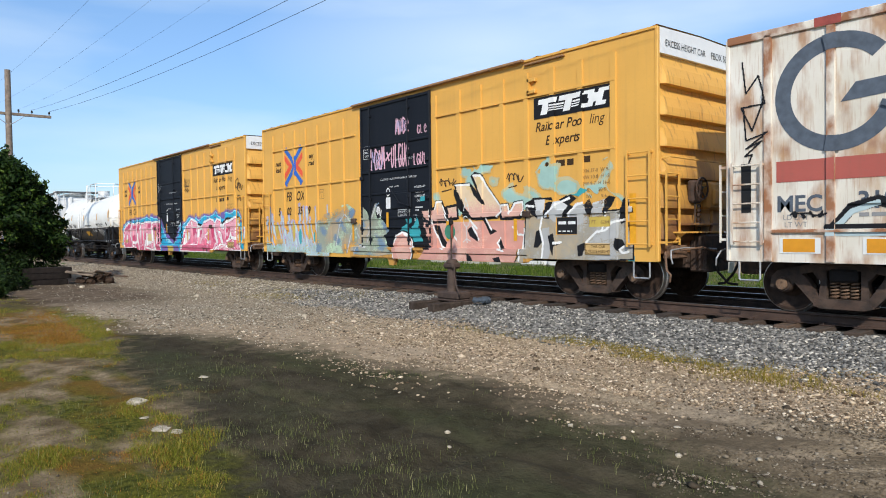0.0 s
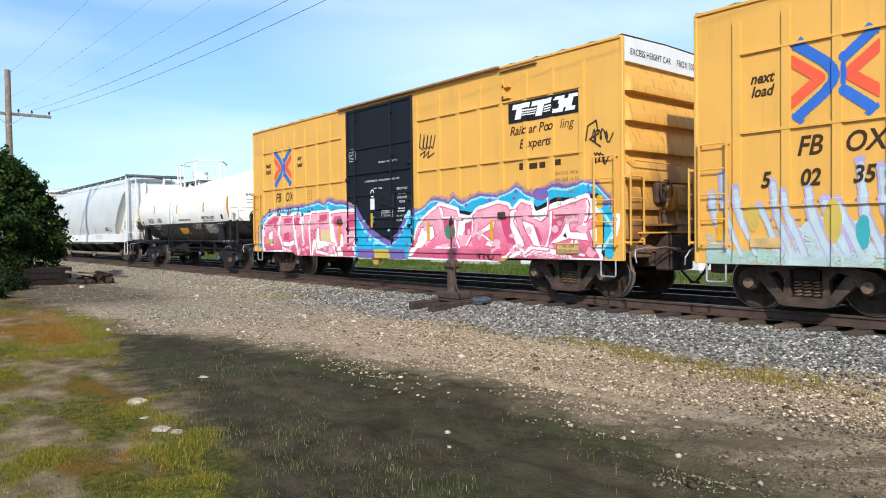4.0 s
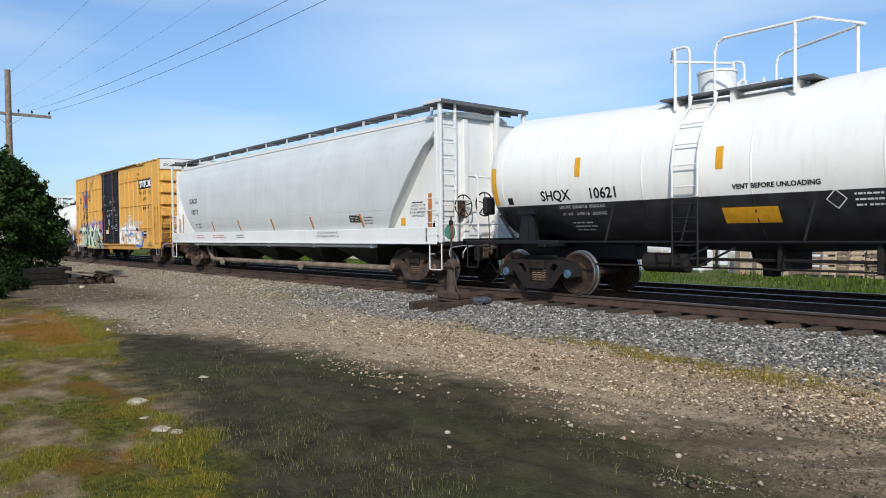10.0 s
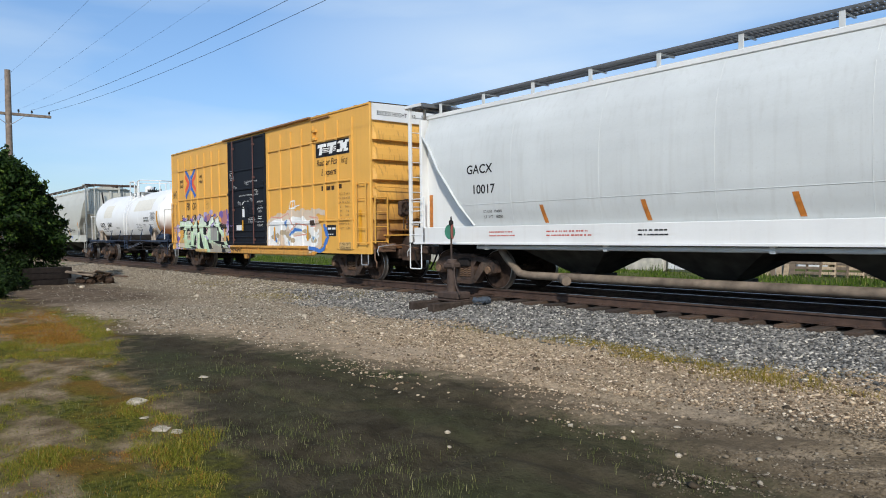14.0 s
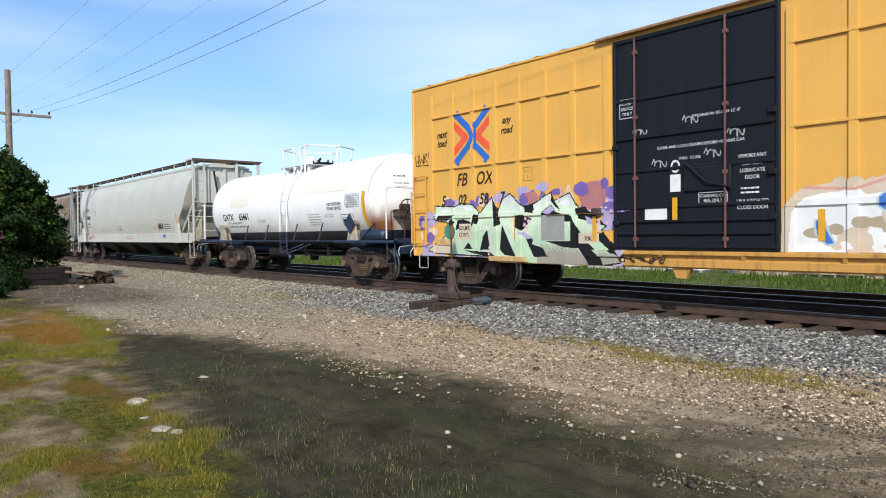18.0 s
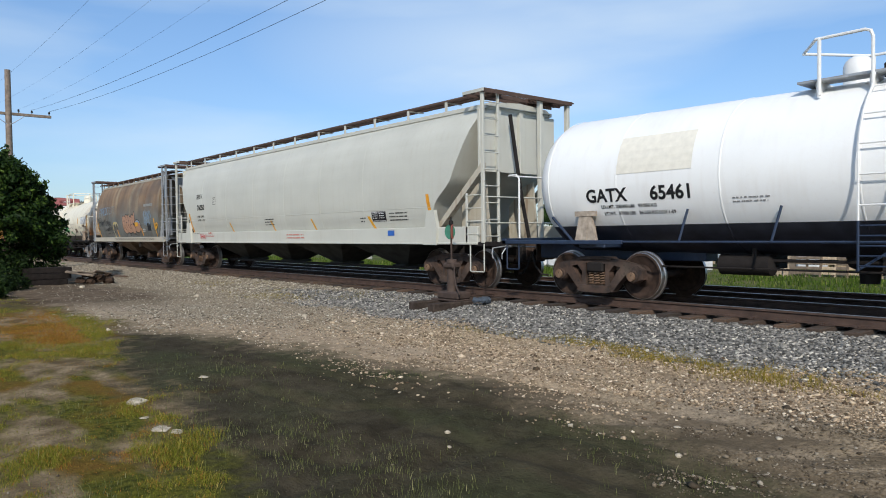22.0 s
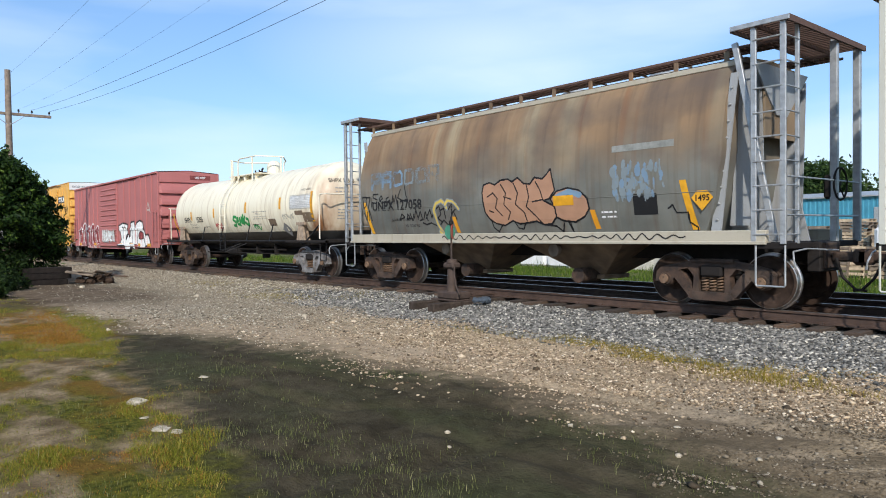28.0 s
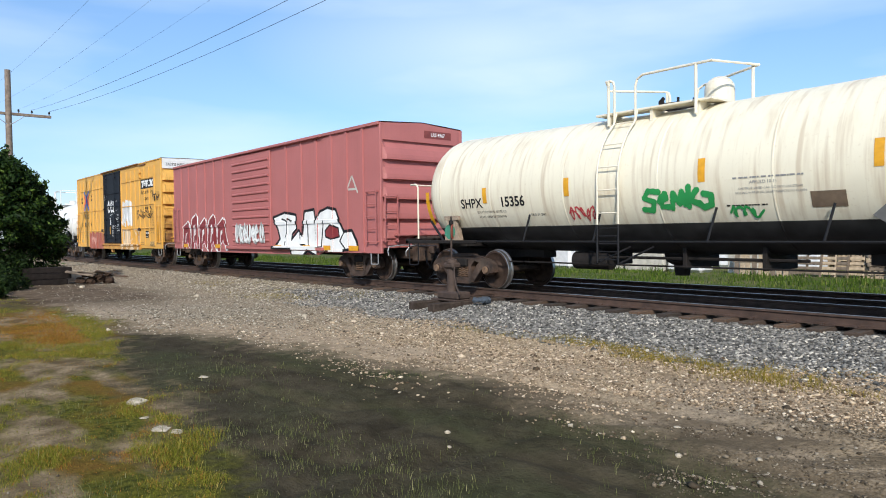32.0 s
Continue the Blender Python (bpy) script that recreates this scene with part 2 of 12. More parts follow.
# ---------------------------------------------------------------- mesh tools
class G:
    """Collects faces for one mesh."""

    def __init__(self):
        self.v, self.f, self.mi, self.slot, self.smooth = [], [], [], 0, False

    def add(self, verts, faces):
        n = len(self.v)
        self.v.extend(verts)
        self.f.extend([tuple(i + n for i in f) for f in faces])
        self.mi.extend([self.slot] * len(faces))
        return self

    def box(self, x0, x1, y0, y1, z0, z1, c=0.0):
        """A box, its edges chamfered by c."""
        x0, x1, y0, y1, z0, z1 = min(x0, x1), max(x0, x1), min(y0, y1), max(y0, y1), min(z0, z1), max(z0, z1)
        c = min(c, (x1 - x0) * 0.4, (y1 - y0) * 0.4, (z1 - z0) * 0.4)
        if c <= 0:
            return self.add([(x, y, z) for z in (z0, z1) for y in (y0, y1) for x in (x0, x1)],
                            [(0, 2, 3, 1), (4, 5, 7, 6), (0, 1, 5, 4), (2, 6, 7, 3), (0, 4, 6, 2), (1, 3, 7, 5)])
        lo, hi, vs, ix = (x0, y0, z0), (x1, y1, z1), [], {}
        for s in [(a, b, d) for a in (0, 1) for b in (0, 1) for d in (0, 1)]:
            for ax in range(3):
                p = [(hi if s[k] else lo)[k] for k in range(3)]
                for k in range(3):
                    if k != ax:
                        p[k] += -c if s[k] else c
                ix[s, ax] = len(vs)
                vs.append(tuple(p))
        fs = []
        for ax in range(3):
            u, w = (ax + 1) % 3, (ax + 2) % 3
            for side in (0, 1):
                q = []
                for a, b in ((0, 0), (1, 0), (1, 1), (0, 1)):
                    s = [0, 0, 0]
                    s[ax], s[u], s[w] = side, a, b
                    q.append(ix[tuple(s), ax])
                fs.append(tuple(q if side else q[::-1]))
            for a in (0, 1):
                for b in (0, 1):
                    s0, s1 = [0, 0, 0], [0, 0, 0]
                    s0[u] = s1[u] = a
                    s0[w] = s1[w] = b
                    s1[ax] = 1
                    q = [ix[tuple(s0), u], ix[tuple(s1), u], ix[tuple(s1), w], ix[tuple(s0), w]]
                    fs.append(tuple(q if a == b else q[::-1]))
        for s in [(a, b, d) for a in (0, 1) for b in (0, 1) for d in (0, 1)]:
            q = [ix[s, 0], ix[s, 1], ix[s, 2]]
            fs.append(tuple(q if sum(s) % 2 else q[::-1]))
        return self.add(vs, fs)

    def tube(self, pts, r, n=8, cap=True):
        """A round bar along a line of points."""
        pts = [Vector(p) for p in pts]
        vs, fs = [], []
        up = None
        for i, p in enumerate(pts):
            d = (pts[min(i + 1, len(pts) - 1)] - pts[max(i - 1, 0)]).normalized()
            if up is None:
                up = d.orthogonal().normalized()
            up = (up - d * up.dot(d)).normalized()
            w = d.cross(up)
            rr = r[i] if isinstance(r, (list, tuple)) else r
            vs += [tuple(p + rr * (math.cos(a) * up + math.sin(a) * w)) for a in (2 * math.pi * k / n for k in range(n))]
            if i:
                o = (i - 1) * n
                fs += [(o + k, o + (k + 1) % n, o + n + (k + 1) % n, o + n + k) for k in range(n)]
        if cap:
            e = (len(pts) - 1) * n
            fs += [tuple(range(n))[::-1], tuple(range(e, e + n))]
        return self.add(vs, fs)

    def prism(self, poly, axis, a, b):
        """A flat outline pushed through along an axis from a to b. The outline lies in the two other axes, in x, y, z order."""
        def at(p, t):
            q = [p[0], p[1]]
            q.insert(axis, t)
            return tuple(q)
        n = len(poly)
        area = sum(poly[i][0] * poly[(i + 1) % n][1] - poly[(i + 1) % n][0] * poly[i][1] for i in range(n))
        if (area > 0) == (axis == 1):
            poly = poly[::-1]
        a, b = min(a, b), max(a, b)
        vs = [at(p, a) for p in poly] + [at(p, b) for p in poly]
        fs = [tuple(range(n))[::-1], tuple(range(n, 2 * n))] + [(i, (i + 1) % n, n + (i + 1) % n, n + i) for i in range(n)]
        return self.add(vs, fs)

    def lathe(self, prof, axis, centre, n=24, a0=0.0, a1=2 * math.pi):
        """Turns a profile of (along, radius) round an axis through centre."""
        full = abs(a1 - a0 - 2 * math.pi) < 1e-6
        m = n if full else n + 1
        u, w = (axis + 1) % 3, (axis + 2) % 3
        vs, fs = [], []
        for t, r in prof:
            for k in range(m):
                an = a0 + (a1 - a0) * k / n
                q = [0, 0, 0]
                q[axis], q[u], q[w] = centre[axis] + t, centre[u] + r * math.cos(an), centre[w] + r * math.sin(an)
                vs.append(tuple(q))
        for i in range(len(prof) - 1):
            for k in range(n):
                k2 = (k + 1) % m
                fs.append((i * m + k, i * m + k2, (i + 1) * m + k2, (i + 1) * m + k))
        return self.add(vs, fs)

    def grid(self, rows):
        """A sheet through rows of points."""
        m = len(rows[0])
        return self.add([tuple(p) for r in rows for p in r],
                        [(i * m + j, i * m + j + 1, (i + 1) * m + j + 1, (i + 1) * m + j) for i in range(len(rows) - 1) for j in range(m - 1)])

    def mesh(self, name, mats, smooth=False):
        me = bpy.data.meshes.new(name)
        me.from_pydata(self.v, [], self.f)
        for k in (mats if isinstance(mats, (list, tuple)) else [mats]):
            me.materials.append(k)
        if any(self.mi):
            me.polygons.foreach_set("material_index", self.mi)
        if smooth:
            me.polygons.foreach_set("use_smooth", [True] * len(self.f))
            me.set_sharp_from_angle(angle=radians(38))
        me.update()
        return me


def part(name, g, mats, parent, label="", smooth=False, at=None):
    """One mesh object under a thing or under a part."""
    ob = new(name, g.mesh(name, mats, smooth) if isinstance(g, G) else g)
    ob.parent = parent
    if at is not None:
        ob.matrix_basis = at
    if label:
        tagged(ob, label)
    if name in ("stencil_text", "data_text", "graffiti", "data_table", "sign_panel", "emblem"):
        tagged(ob, kind="stuff")
    return ob


def thing(name, label, category, at=None, group="", kind="", g=None, mats=None, smooth=False):
    ob = new(name, g.mesh(name, mats, smooth) if g else None)
    if at is not None:
        ob.matrix_world = at
    return tagged(ob, label, category, group, kind)


TEXTS = {}


def text_mesh(body, size, shear=0.0, wide=1.0, bold=0.0):
    """Lettering as a thin flat mesh: x along the line, z up, facing -y; centred on x, standing on z = 0."""
    key = (body, size, shear, wide, bold)
    if key not in TEXTS:
        cu = bpy.data.curves.new("lettering", "FONT")
        cu.body, cu.size, cu.align_x, cu.shear, cu.extrude, cu.offset = body, size, "CENTER", shear, 0.0, bold
        cu.resolution_u = 3
        ob = bpy.data.objects.new("lettering", cu)
        scene.collection.objects.link(ob)
        me = bpy.data.meshes.new_from_object(ob.evaluated_get(bpy.context.evaluated_depsgraph_get()))
        bpy.data.objects.remove(ob)
        co = np.zeros(len(me.vertices) * 3)
        me.vertices.foreach_get("co", co)
        co = co.reshape(-1, 3)
        vs = [(x * wide, 0.0, y) for x, y, z in co.tolist()]
        TEXTS[key] = (vs, [tuple(p.vertices) for p in me.polygons])
        bpy.data.meshes.remove(me)
    return TEXTS[key]


def lettering(parent, body, x, z, size, mat, surf, shear=0.0, wide=1.0, bold=0.0, name="lettering", height=None, cuts=()):
    """Writing laid on a surface; surf(x, z) gives the place of the paint for a point of the side. cuts: x at which the surface steps."""
    size = size / 0.70                                # size is the height of a capital
    vs, fs = text_mesh(body, size, shear, wide, bold)
    if cuts:
        bm = bmesh.new()
        bv = [bm.verts.new(q) for q in vs]
        for f in fs:
            bm.faces.new([bv[i] for i in f])
        bmesh.ops.triangulate(bm, faces=bm.faces[:])
        for c in cuts:
            bmesh.ops.bisect_plane(bm, geom=bm.verts[:] + bm.edges[:] + bm.faces[:], plane_co=(c - x, 0, 0), plane_no=(1, 0, 0))
        bmesh.ops.split_edges(bm, edges=bm.edges[:])
        bm.verts.index_update()
        vs, fs = [], []
        for f in bm.faces:
            m = x + f.calc_center_median().x
            fs.append(tuple(range(len(vs), len(vs) + len(f.verts))))
            vs += [(q.co.x, m, q.co.z) for q in f.verts]
        bm.free()
        g = G()
        g.add([(x + a, surf(m, z + c)[1], z + c) for a, m, c in vs], fs)
        return tagged(part(name, g, mat, parent), kind="stuff")
    g = G()
    g.add([surf(x + a, z + c) for a, b, c in vs], fs)
    return tagged(part(name, g, mat, parent), kind="stuff")


def bars(g, surf, x0, x1, z0, h, lines, gap=0.55, seed=1, ragged=0.3, words=True):
    """Rows of small bars in place of lettering too small to read."""
    rnd = random.Random(seed)
    for k in range(lines):
        z = z0 - k * h * (1 + gap)
        x, end = x0, x1 - (x1 - x0) * ragged * rnd.random()
        while x < end:
            w, t = (min(end - x, h * rnd.uniform(0.5, 2.2)), h * 0.62) if words else (end - x, h)
            g.add([surf(x, z), surf(x + w, z), surf(x + w, z + t), surf(x, z + t)], [(0, 1, 2, 3)])
            x += w + h * rnd.choice((0.3, 0.35, 0.9))
# ---------------------------------------------------------------- ground, track, loose stone
def smooth_step(a, b, t):
    t = np.clip((t - a) / (b - a), 0, 1)
    return t * t * (3 - 2 * t)


def wob(x, y, f, s=0.0):
    return np.sin(x * f + 1.3 * np.sin(y * f * 0.7 + s)) * np.cos(y * f * 1.1 + 0.9 * np.sin(x * f * 0.6 + 2 * s))


RUTS = [((-4.3, -10.2), (-5.08, -8.85), (-5.75, -7.9), (-6.6, -7.1)), ((-3.6, -10.2), (-4.24, -8.97), (-4.12, -7.94), (-3.3, -7.2)), ((-8.5, -9.3), (-6.04, -8.75), (-5.5, -7.9), (-3.9, -7.2)), ((-9.5, -8.5), (-7.0, -8.0), (-4.9, -7.5), (-1.0, -7.35)),
        ((-9.0, -6.9), (-5.0, -6.5), (2.0, -6.35)), ((-6.0, -7.9), (-3.0, -7.75), (2.0, -7.7)), ((-5.0, -8.6), (-2.5, -8.3), (2.0, -8.2)), ((-5.6, -9.9), (-4.62, -9.6), (-4.9, -8.7), (-5.35, -8.0)), ((-4.05, -9.1), (-4.1, -8.5), (-4.3, -7.95), (-4.9, -7.4))]


def rut_depth(x, y):
    """0 to 1: how deep a wheel has pressed here."""
    d = np.full(np.shape(x), 9.0)
    for line in RUTS:
        for (a, b), (e, f) in zip(line, line[1:]):
            ux, uy = e - a, f - b
            t = np.clip(((x - a) * ux + (y - b) * uy) / (ux * ux + uy * uy), 0, 1)
            d = np.minimum(d, np.hypot(x - a - t * ux, y - b - t * uy))
    return np.exp(-(d / 0.085) ** 2) - 0.5 * np.exp(-((d - 0.20) / 0.09) ** 2)


def ground_z(x, y):
    """Height of the ground: ballast bed, shoulder, uneven yard with wheel ruts."""
    x, y = np.asarray(x, float), np.asarray(y, float)
    bed = -0.255 + 0 * x
    yard = -0.40 + 0.035 * wob(x, y, 0.55) + 0.018 * wob(x, y, 1.7, 1.0) + 0.010 * wob(x, y, 5.3, 2.0) + 0.004 * wob(x, y, 13.0, 3.0)
    yard = yard - 0.034 * rut_depth(x, y)
    k = smooth_step(-3.9, -1.5, y) * (1 - smooth_step(5.6, 7.0, y))
    return yard * (1 - k) + (bed + 0.008 * wob(x, y, 6.0)) * k


D_LINE = [(-30, -9.2), (-17, -8.9), (-13.3, -8.5), (-11.4, -7.65), (-8.0, -7.15), (-6.77, -6.95), (-4.5, -7.1), (-3.3, -7.2), (-2.6, -7.45), (-1.8, -8.0), (3, -10.5)]
G_LINE = [(-40, -8.9), (-22, -8.9), (-14.8, -8.55), (-12.5, -9.1), (-10, -9.8), (-8.3, -9.95), (-6.75, -9.95), (-5.6, -10.35), (-4.4, -10.55), (0, -12.5), (5, -14)]


def dirt_edge(x):
    """The y at which the light gravel gives way to dark dirt."""
    return np.interp(x, [q[0] for q in D_LINE], [q[1] for q in D_LINE]) + 0.16 * np.sin(x * 1.9) + 0.10 * np.sin(x * 5.1)


def grass_edge(x):
    """The y below which the mown weeds begin."""
    return np.interp(x, [q[0] for q in G_LINE], [q[1] for q in G_LINE]) + 0.16 * np.sin(x * 2.3 + 1) + 0.1 * np.sin(x * 6.1)


def line_node(k, coord_x, pts):
    """A curve y(x) as a node: piecewise over the given points."""
    cv = k.n.new("ShaderNodeFloatCurve")
    x0, x1 = pts[0][0], pts[-1][0]
    lo, hi = min(p[1] for p in pts), max(p[1] for p in pts)
    u = k.math("DIVIDE", k.math("SUBTRACT", coord_x, x0), x1 - x0)
    k.l.new(u, cv.inputs["Value"])
    c = cv.mapping.curves[0]
    c.points[0].location, c.points[1].location = (0, (pts[0][1] - lo) / (hi - lo)), (1, (pts[-1][1] - lo) / (hi - lo))
    for a, b in pts[1:-1]:
        c.points.new((a - x0) / (x1 - x0), (b - lo) / (hi - lo))
    for p in c.points:
        p.handle_type = "VECTOR"
    cv.mapping.update()
    return k.math("ADD", k.math("MULTIPLY", cv.outputs["Value"], hi - lo), lo)


def ground_material():
    k = Mat("yard ground", 1.0)
    k.b.inputs["Specular IOR Level"].default_value = 0.06
    x, y = k.axis(0), k.axis(1)
    broad, mid, fine, grit = k.noise(0.35, 4), k.noise(1.6, 5), k.noise(24, 4), k.noise(75, 3)
    lay = k.noise(1.3, 5, (0.45, 2.6, 1))
    gravel = k.mix(k.ramp(fine, 0.36, 0.64), (0.105, 0.073, 0.042), (0.50, 0.375, 0.235))
    gravel = k.mix(k.math("MULTIPLY", k.ramp(grit, 0.40, 0.62), 0.5), gravel, (0.62, 0.51, 0.37))
    gravel = k.mix(k.math("MULTIPLY", k.ramp(lay, 0.46, 0.62), 0.55), gravel, (0.17, 0.125, 0.075))
    gravel = k.mix(k.math("MULTIPLY", k.ramp(broad, 0.45, 0.65), 0.35), gravel, (0.32, 0.26, 0.20))
    gravel = k.mix(k.math("MULTIPLY", k.ramp(k.math("MULTIPLY", k.math("SUBTRACT", -9.0, x), 0.16), 0.0, 1.0), 0.6), gravel, k.mix(k.ramp(fine, 0.36, 0.64), (0.10, 0.086, 0.062), (0.34, 0.295, 0.225)))
    pale = k.ramp(k.math("ADD", k.math("MULTIPLY", k.math("SUBTRACT", -17.2, x), 0.25), k.math("MULTIPLY", k.math("SUBTRACT", mid, 0.5), 2.0)), 0.0, 1.0)
    ballast = k.mix(k.ramp(k.noise(32, 4), 0.35, 0.66), (0.048, 0.047, 0.045), (0.29, 0.278, 0.258))
    dirt = k.mix(k.ramp(k.noise(2.4, 6), 0.32, 0.70), (0.030, 0.0245, 0.0155), (0.070, 0.058, 0.036))
    dirt = k.mix(k.math("MULTIPLY", k.ramp(k.noise(0.55, 5, (1, 1.6, 1)), 0.42, 0.62), 0.75), dirt, (0.050, 0.054, 0.024))
    dirt = k.mix(k.math("MULTIPLY", k.ramp(k.noise(11, 5), 0.45, 0.75), 0.5), dirt, (0.016, 0.012, 0.007))
    dirt = k.mix(k.math("MULTIPLY", k.ramp(k.noise(42, 3), 0.64, 0.74), 0.45), dirt, (0.15, 0.13, 0.10))
    dirt = k.mix(k.math("MULTIPLY", k.ramp(lay, 0.56, 0.70), 0.35), dirt, (0.085, 0.067, 0.042))
    soil = k.mix(k.ramp(k.noise(3.4, 6), 0.35, 0.68), (0.10, 0.070, 0.036), (0.29, 0.215, 0.13))
    soil = k.mix(k.math("MULTIPLY", k.ramp(fine, 0.45, 0.65), 0.4), soil, (0.06, 0.045, 0.026))
    turf = k.mix(k.ramp(k.noise(14, 5), 0.3, 0.7), (0.028, 0.034, 0.006), (0.125, 0.115, 0.018))
    turf = k.mix(k.math("MULTIPLY", k.ramp(k.noise(0.9, 4), 0.48, 0.60), 0.7), turf, (0.15, 0.075, 0.018))
    weeds = k.mix(k.ramp(k.noise(1.0, 5, (0.7, 1.6, 1)), 0.43, 0.53), soil, turf)
    edge = k.math("MULTIPLY", k.math("SUBTRACT", mid, 0.5), 1.3)
    edge = k.math("ADD", edge, k.math("MULTIPLY", k.math("SUBTRACT", k.noise(6, 5), 0.5), 1.0))
    yy = k.math("ADD", y, edge)
    d_line, g_line = line_node(k, x, D_LINE), line_node(k, x, G_LINE)

    def below(line, soft):
        return k.ramp(k.math("ADD", k.math("DIVIDE", k.math("SUBTRACT", line, yy), soft), 0.5), 0.0, 1.0)

    c = k.mix(k.ramp(k.math("ADD", k.math("MULTIPLY", k.math("ADD", yy, 3.6), 1.6), 0.5), 0.0, 1.0), gravel, k.mix(pale, ballast, gravel))
    turned = k.n.new("ShaderNodeMapping")
    turned.inputs["Rotation"].default_value = (0, 0, radians(-50))
    k.l.new(k.co, turned.inputs["Vector"])
    trod = k.math("MULTIPLY", k.ramp(k.noise(1.1, 6, (0.16, 3.4, 1), turned.outputs["Vector"]), 0.36, 0.52, (0.45, 0.45, 0.45)), k.math("MULTIPLY", k.ramp(k.math("MULTIPLY", k.math("ADD", x, 7.0), 0.22), 0.0, 1.0), k.ramp(k.math("MULTIPLY", k.math("SUBTRACT", -5.2, y), 0.7), 0.0, 1.0)))
    c = k.mix(k.math("MULTIPLY", trod, 0.72), c, (0.062, 0.046, 0.029))
    # track bed goes near-black: the train's shade is painted into the ground colour
    shaded_bed = k.math("MULTIPLY", k.ramp(k.math("MULTIPLY", k.math("ADD", y, 1.05), 3.0), 0.0, 1.0), k.ramp(k.math("MULTIPLY", k.math("SUBTRACT", 5.6, y), 2.0), 0.0, 1.0))
    c = k.mix(k.math("MULTIPLY", shaded_bed, 0.92), c, (0.016, 0.015, 0.014))
    packed = k.mix(k.ramp(k.noise(9, 6), 0.35, 0.65), (0.25, 0.185, 0.122), (0.43, 0.335, 0.23))
    c = k.mix(k.math("MULTIPLY", k.math("MULTIPLY", below(k.math("ADD", d_line, 1.25), 1.2), k.ramp(k.math("MULTIPLY", k.math("SUBTRACT", -3.5, x), 0.3), 0.0, 1.0)), 0.8), c, packed)
    c = k.mix(k.math("MULTIPLY", below(k.math("ADD", d_line, 0.30), 1.1), 0.6), c, (0.13, 0.095, 0.060))
    c = k.mix(below(d_line, 1.0), c, dirt)
    c = k.mix(below(g_line, 0.6), c, weeds)
    far = k.mix(k.ramp(broad, 0.35, 0.65), (0.06, 0.085, 0.022), (0.13, 0.125, 0.05))
    c = k.mix(k.ramp(k.math("MULTIPLY", k.math("SUBTRACT", yy, 6.3), 1.0), 0.0, 1.0), c, far)
    mud = k.math("MULTIPLY", k.ramp(k.math("MULTIPLY", k.math("SUBTRACT", -18.0, x), 0.35), 0.0, 1.0), k.ramp(k.math("MULTIPLY", k.math("SUBTRACT", -4.6, yy), 0.7), 0.0, 1.0))
    c = k.mix(k.math("MULTIPLY", mud, 0.85), c, k.mix(k.ramp(mid, 0.3, 0.7), (0.05, 0.034, 0.022), (0.14, 0.10, 0.068)))
    return k.done(c, k.math("ADD", k.noise(30, 6), k.math("MULTIPLY", mid, 0.6)), 0.035)


def steps(a, b, d):
    return list(np.arange(a, b, d))


gx = [-2500, -900, -400, -220, -140] + steps(-100, -45, 2.0) + steps(-45, -14, 0.2) + steps(-14, 2, 0.085) + steps(5, 20, 2.0) + [30, 60, 140, 400, 1000, 2500]
gy = [-2500, -800, -250, -90, -45, -30, -22] + steps(-18, -11, 0.25) + steps(-11, -5.5, 0.06) + steps(-5.5, -2.0, 0.13) + steps(-2.0, 14, 0.4) + steps(14, 40, 3.0) + [60, 110, 250, 800, 2500]
GX, GY = np.meshgrid(gx, gy, indexing="ij")
GZ = ground_z(GX, GY)
gm = G()
gm.v = np.stack([GX, GY, GZ], -1).reshape(-1, 3).tolist()
nx, ny = len(gx), len(gy)
gm.f = [(i * ny + j, (i + 1) * ny + j, (i + 1) * ny + j + 1, i * ny + j + 1) for i in range(nx - 1) for j in range(ny - 1)]
gm.mi = [0] * len(gm.f)
ground = thing("ground", "gravel yard ground with dark dirt, weeds and ballast", "ground", kind="structure", g=gm, mats=ground_material(), smooth=True)

# -------- loose stones
rng = np.random.default_rng(7)
CAMX, CAMY = 0.0, -12.45


def stones(name, label, xs, ys, sizes, mat, lift=0.25, seed=3):
    """Loose angular stones, joined: every stone a dented block turned at random."""
    r = np.random.default_rng(seed)
    n = len(xs)
    cube = np.array([(a, b, c) for c in (-1, 1) for b in (-1, 1) for a in (-1, 1)], float)
    q = r.normal(size=(n, 4))
    q /= np.linalg.norm(q, axis=1)[:, None]
    w, a, b, c = q.T
    rot = np.stack([1 - 2 * (b * b + c * c), 2 * (a * b - w * c), 2 * (a * c + w * b), 2 * (a * b + w * c), 1 - 2 * (a * a + c * c), 2 * (b * c - w * a),
                    2 * (a * c - w * b), 2 * (b * c + w * a), 1 - 2 * (a * a + b * b)], 1).reshape(n, 3, 3)
    v = cube[None] * r.uniform(0.5, 1.0, (n, 8, 3)) * r.uniform(0.38, 1.05, (n, 1, 3))
    v = np.einsum("nij,nkj->nki", rot, v) * (sizes[:, None, None] * 0.62)
    v[..., 2] *= 0.62
    v += np.stack([xs, ys, ground_z(xs, ys) + sizes * lift], 1)[:, None]
    f = np.array([(0, 2, 3, 1), (4, 5, 7, 6), (0, 1, 5, 4), (2, 6, 7, 3), (0, 4, 6, 2), (1, 3, 7, 5)])
    faces = (f[None] + (np.arange(n) * 8)[:, None, None]).reshape(-1)
    me = bpy.data.meshes.new(name)
    me.vertices.add(n * 8)
    me.vertices.foreach_set("co", v.reshape(-1).astype(np.float32))
    me.loops.add(len(faces))
    me.loops.foreach_set("vertex_index", faces.astype(np.int32))
    me.polygons.add(n * 6)
    me.polygons.foreach_set("loop_start", np.arange(0, len(faces), 4, dtype=np.int32))
    me.update(calc_edges=True)
    me.materials.append(mat)
    return tagged(new(name, me), label, "stones", kind="stuff")


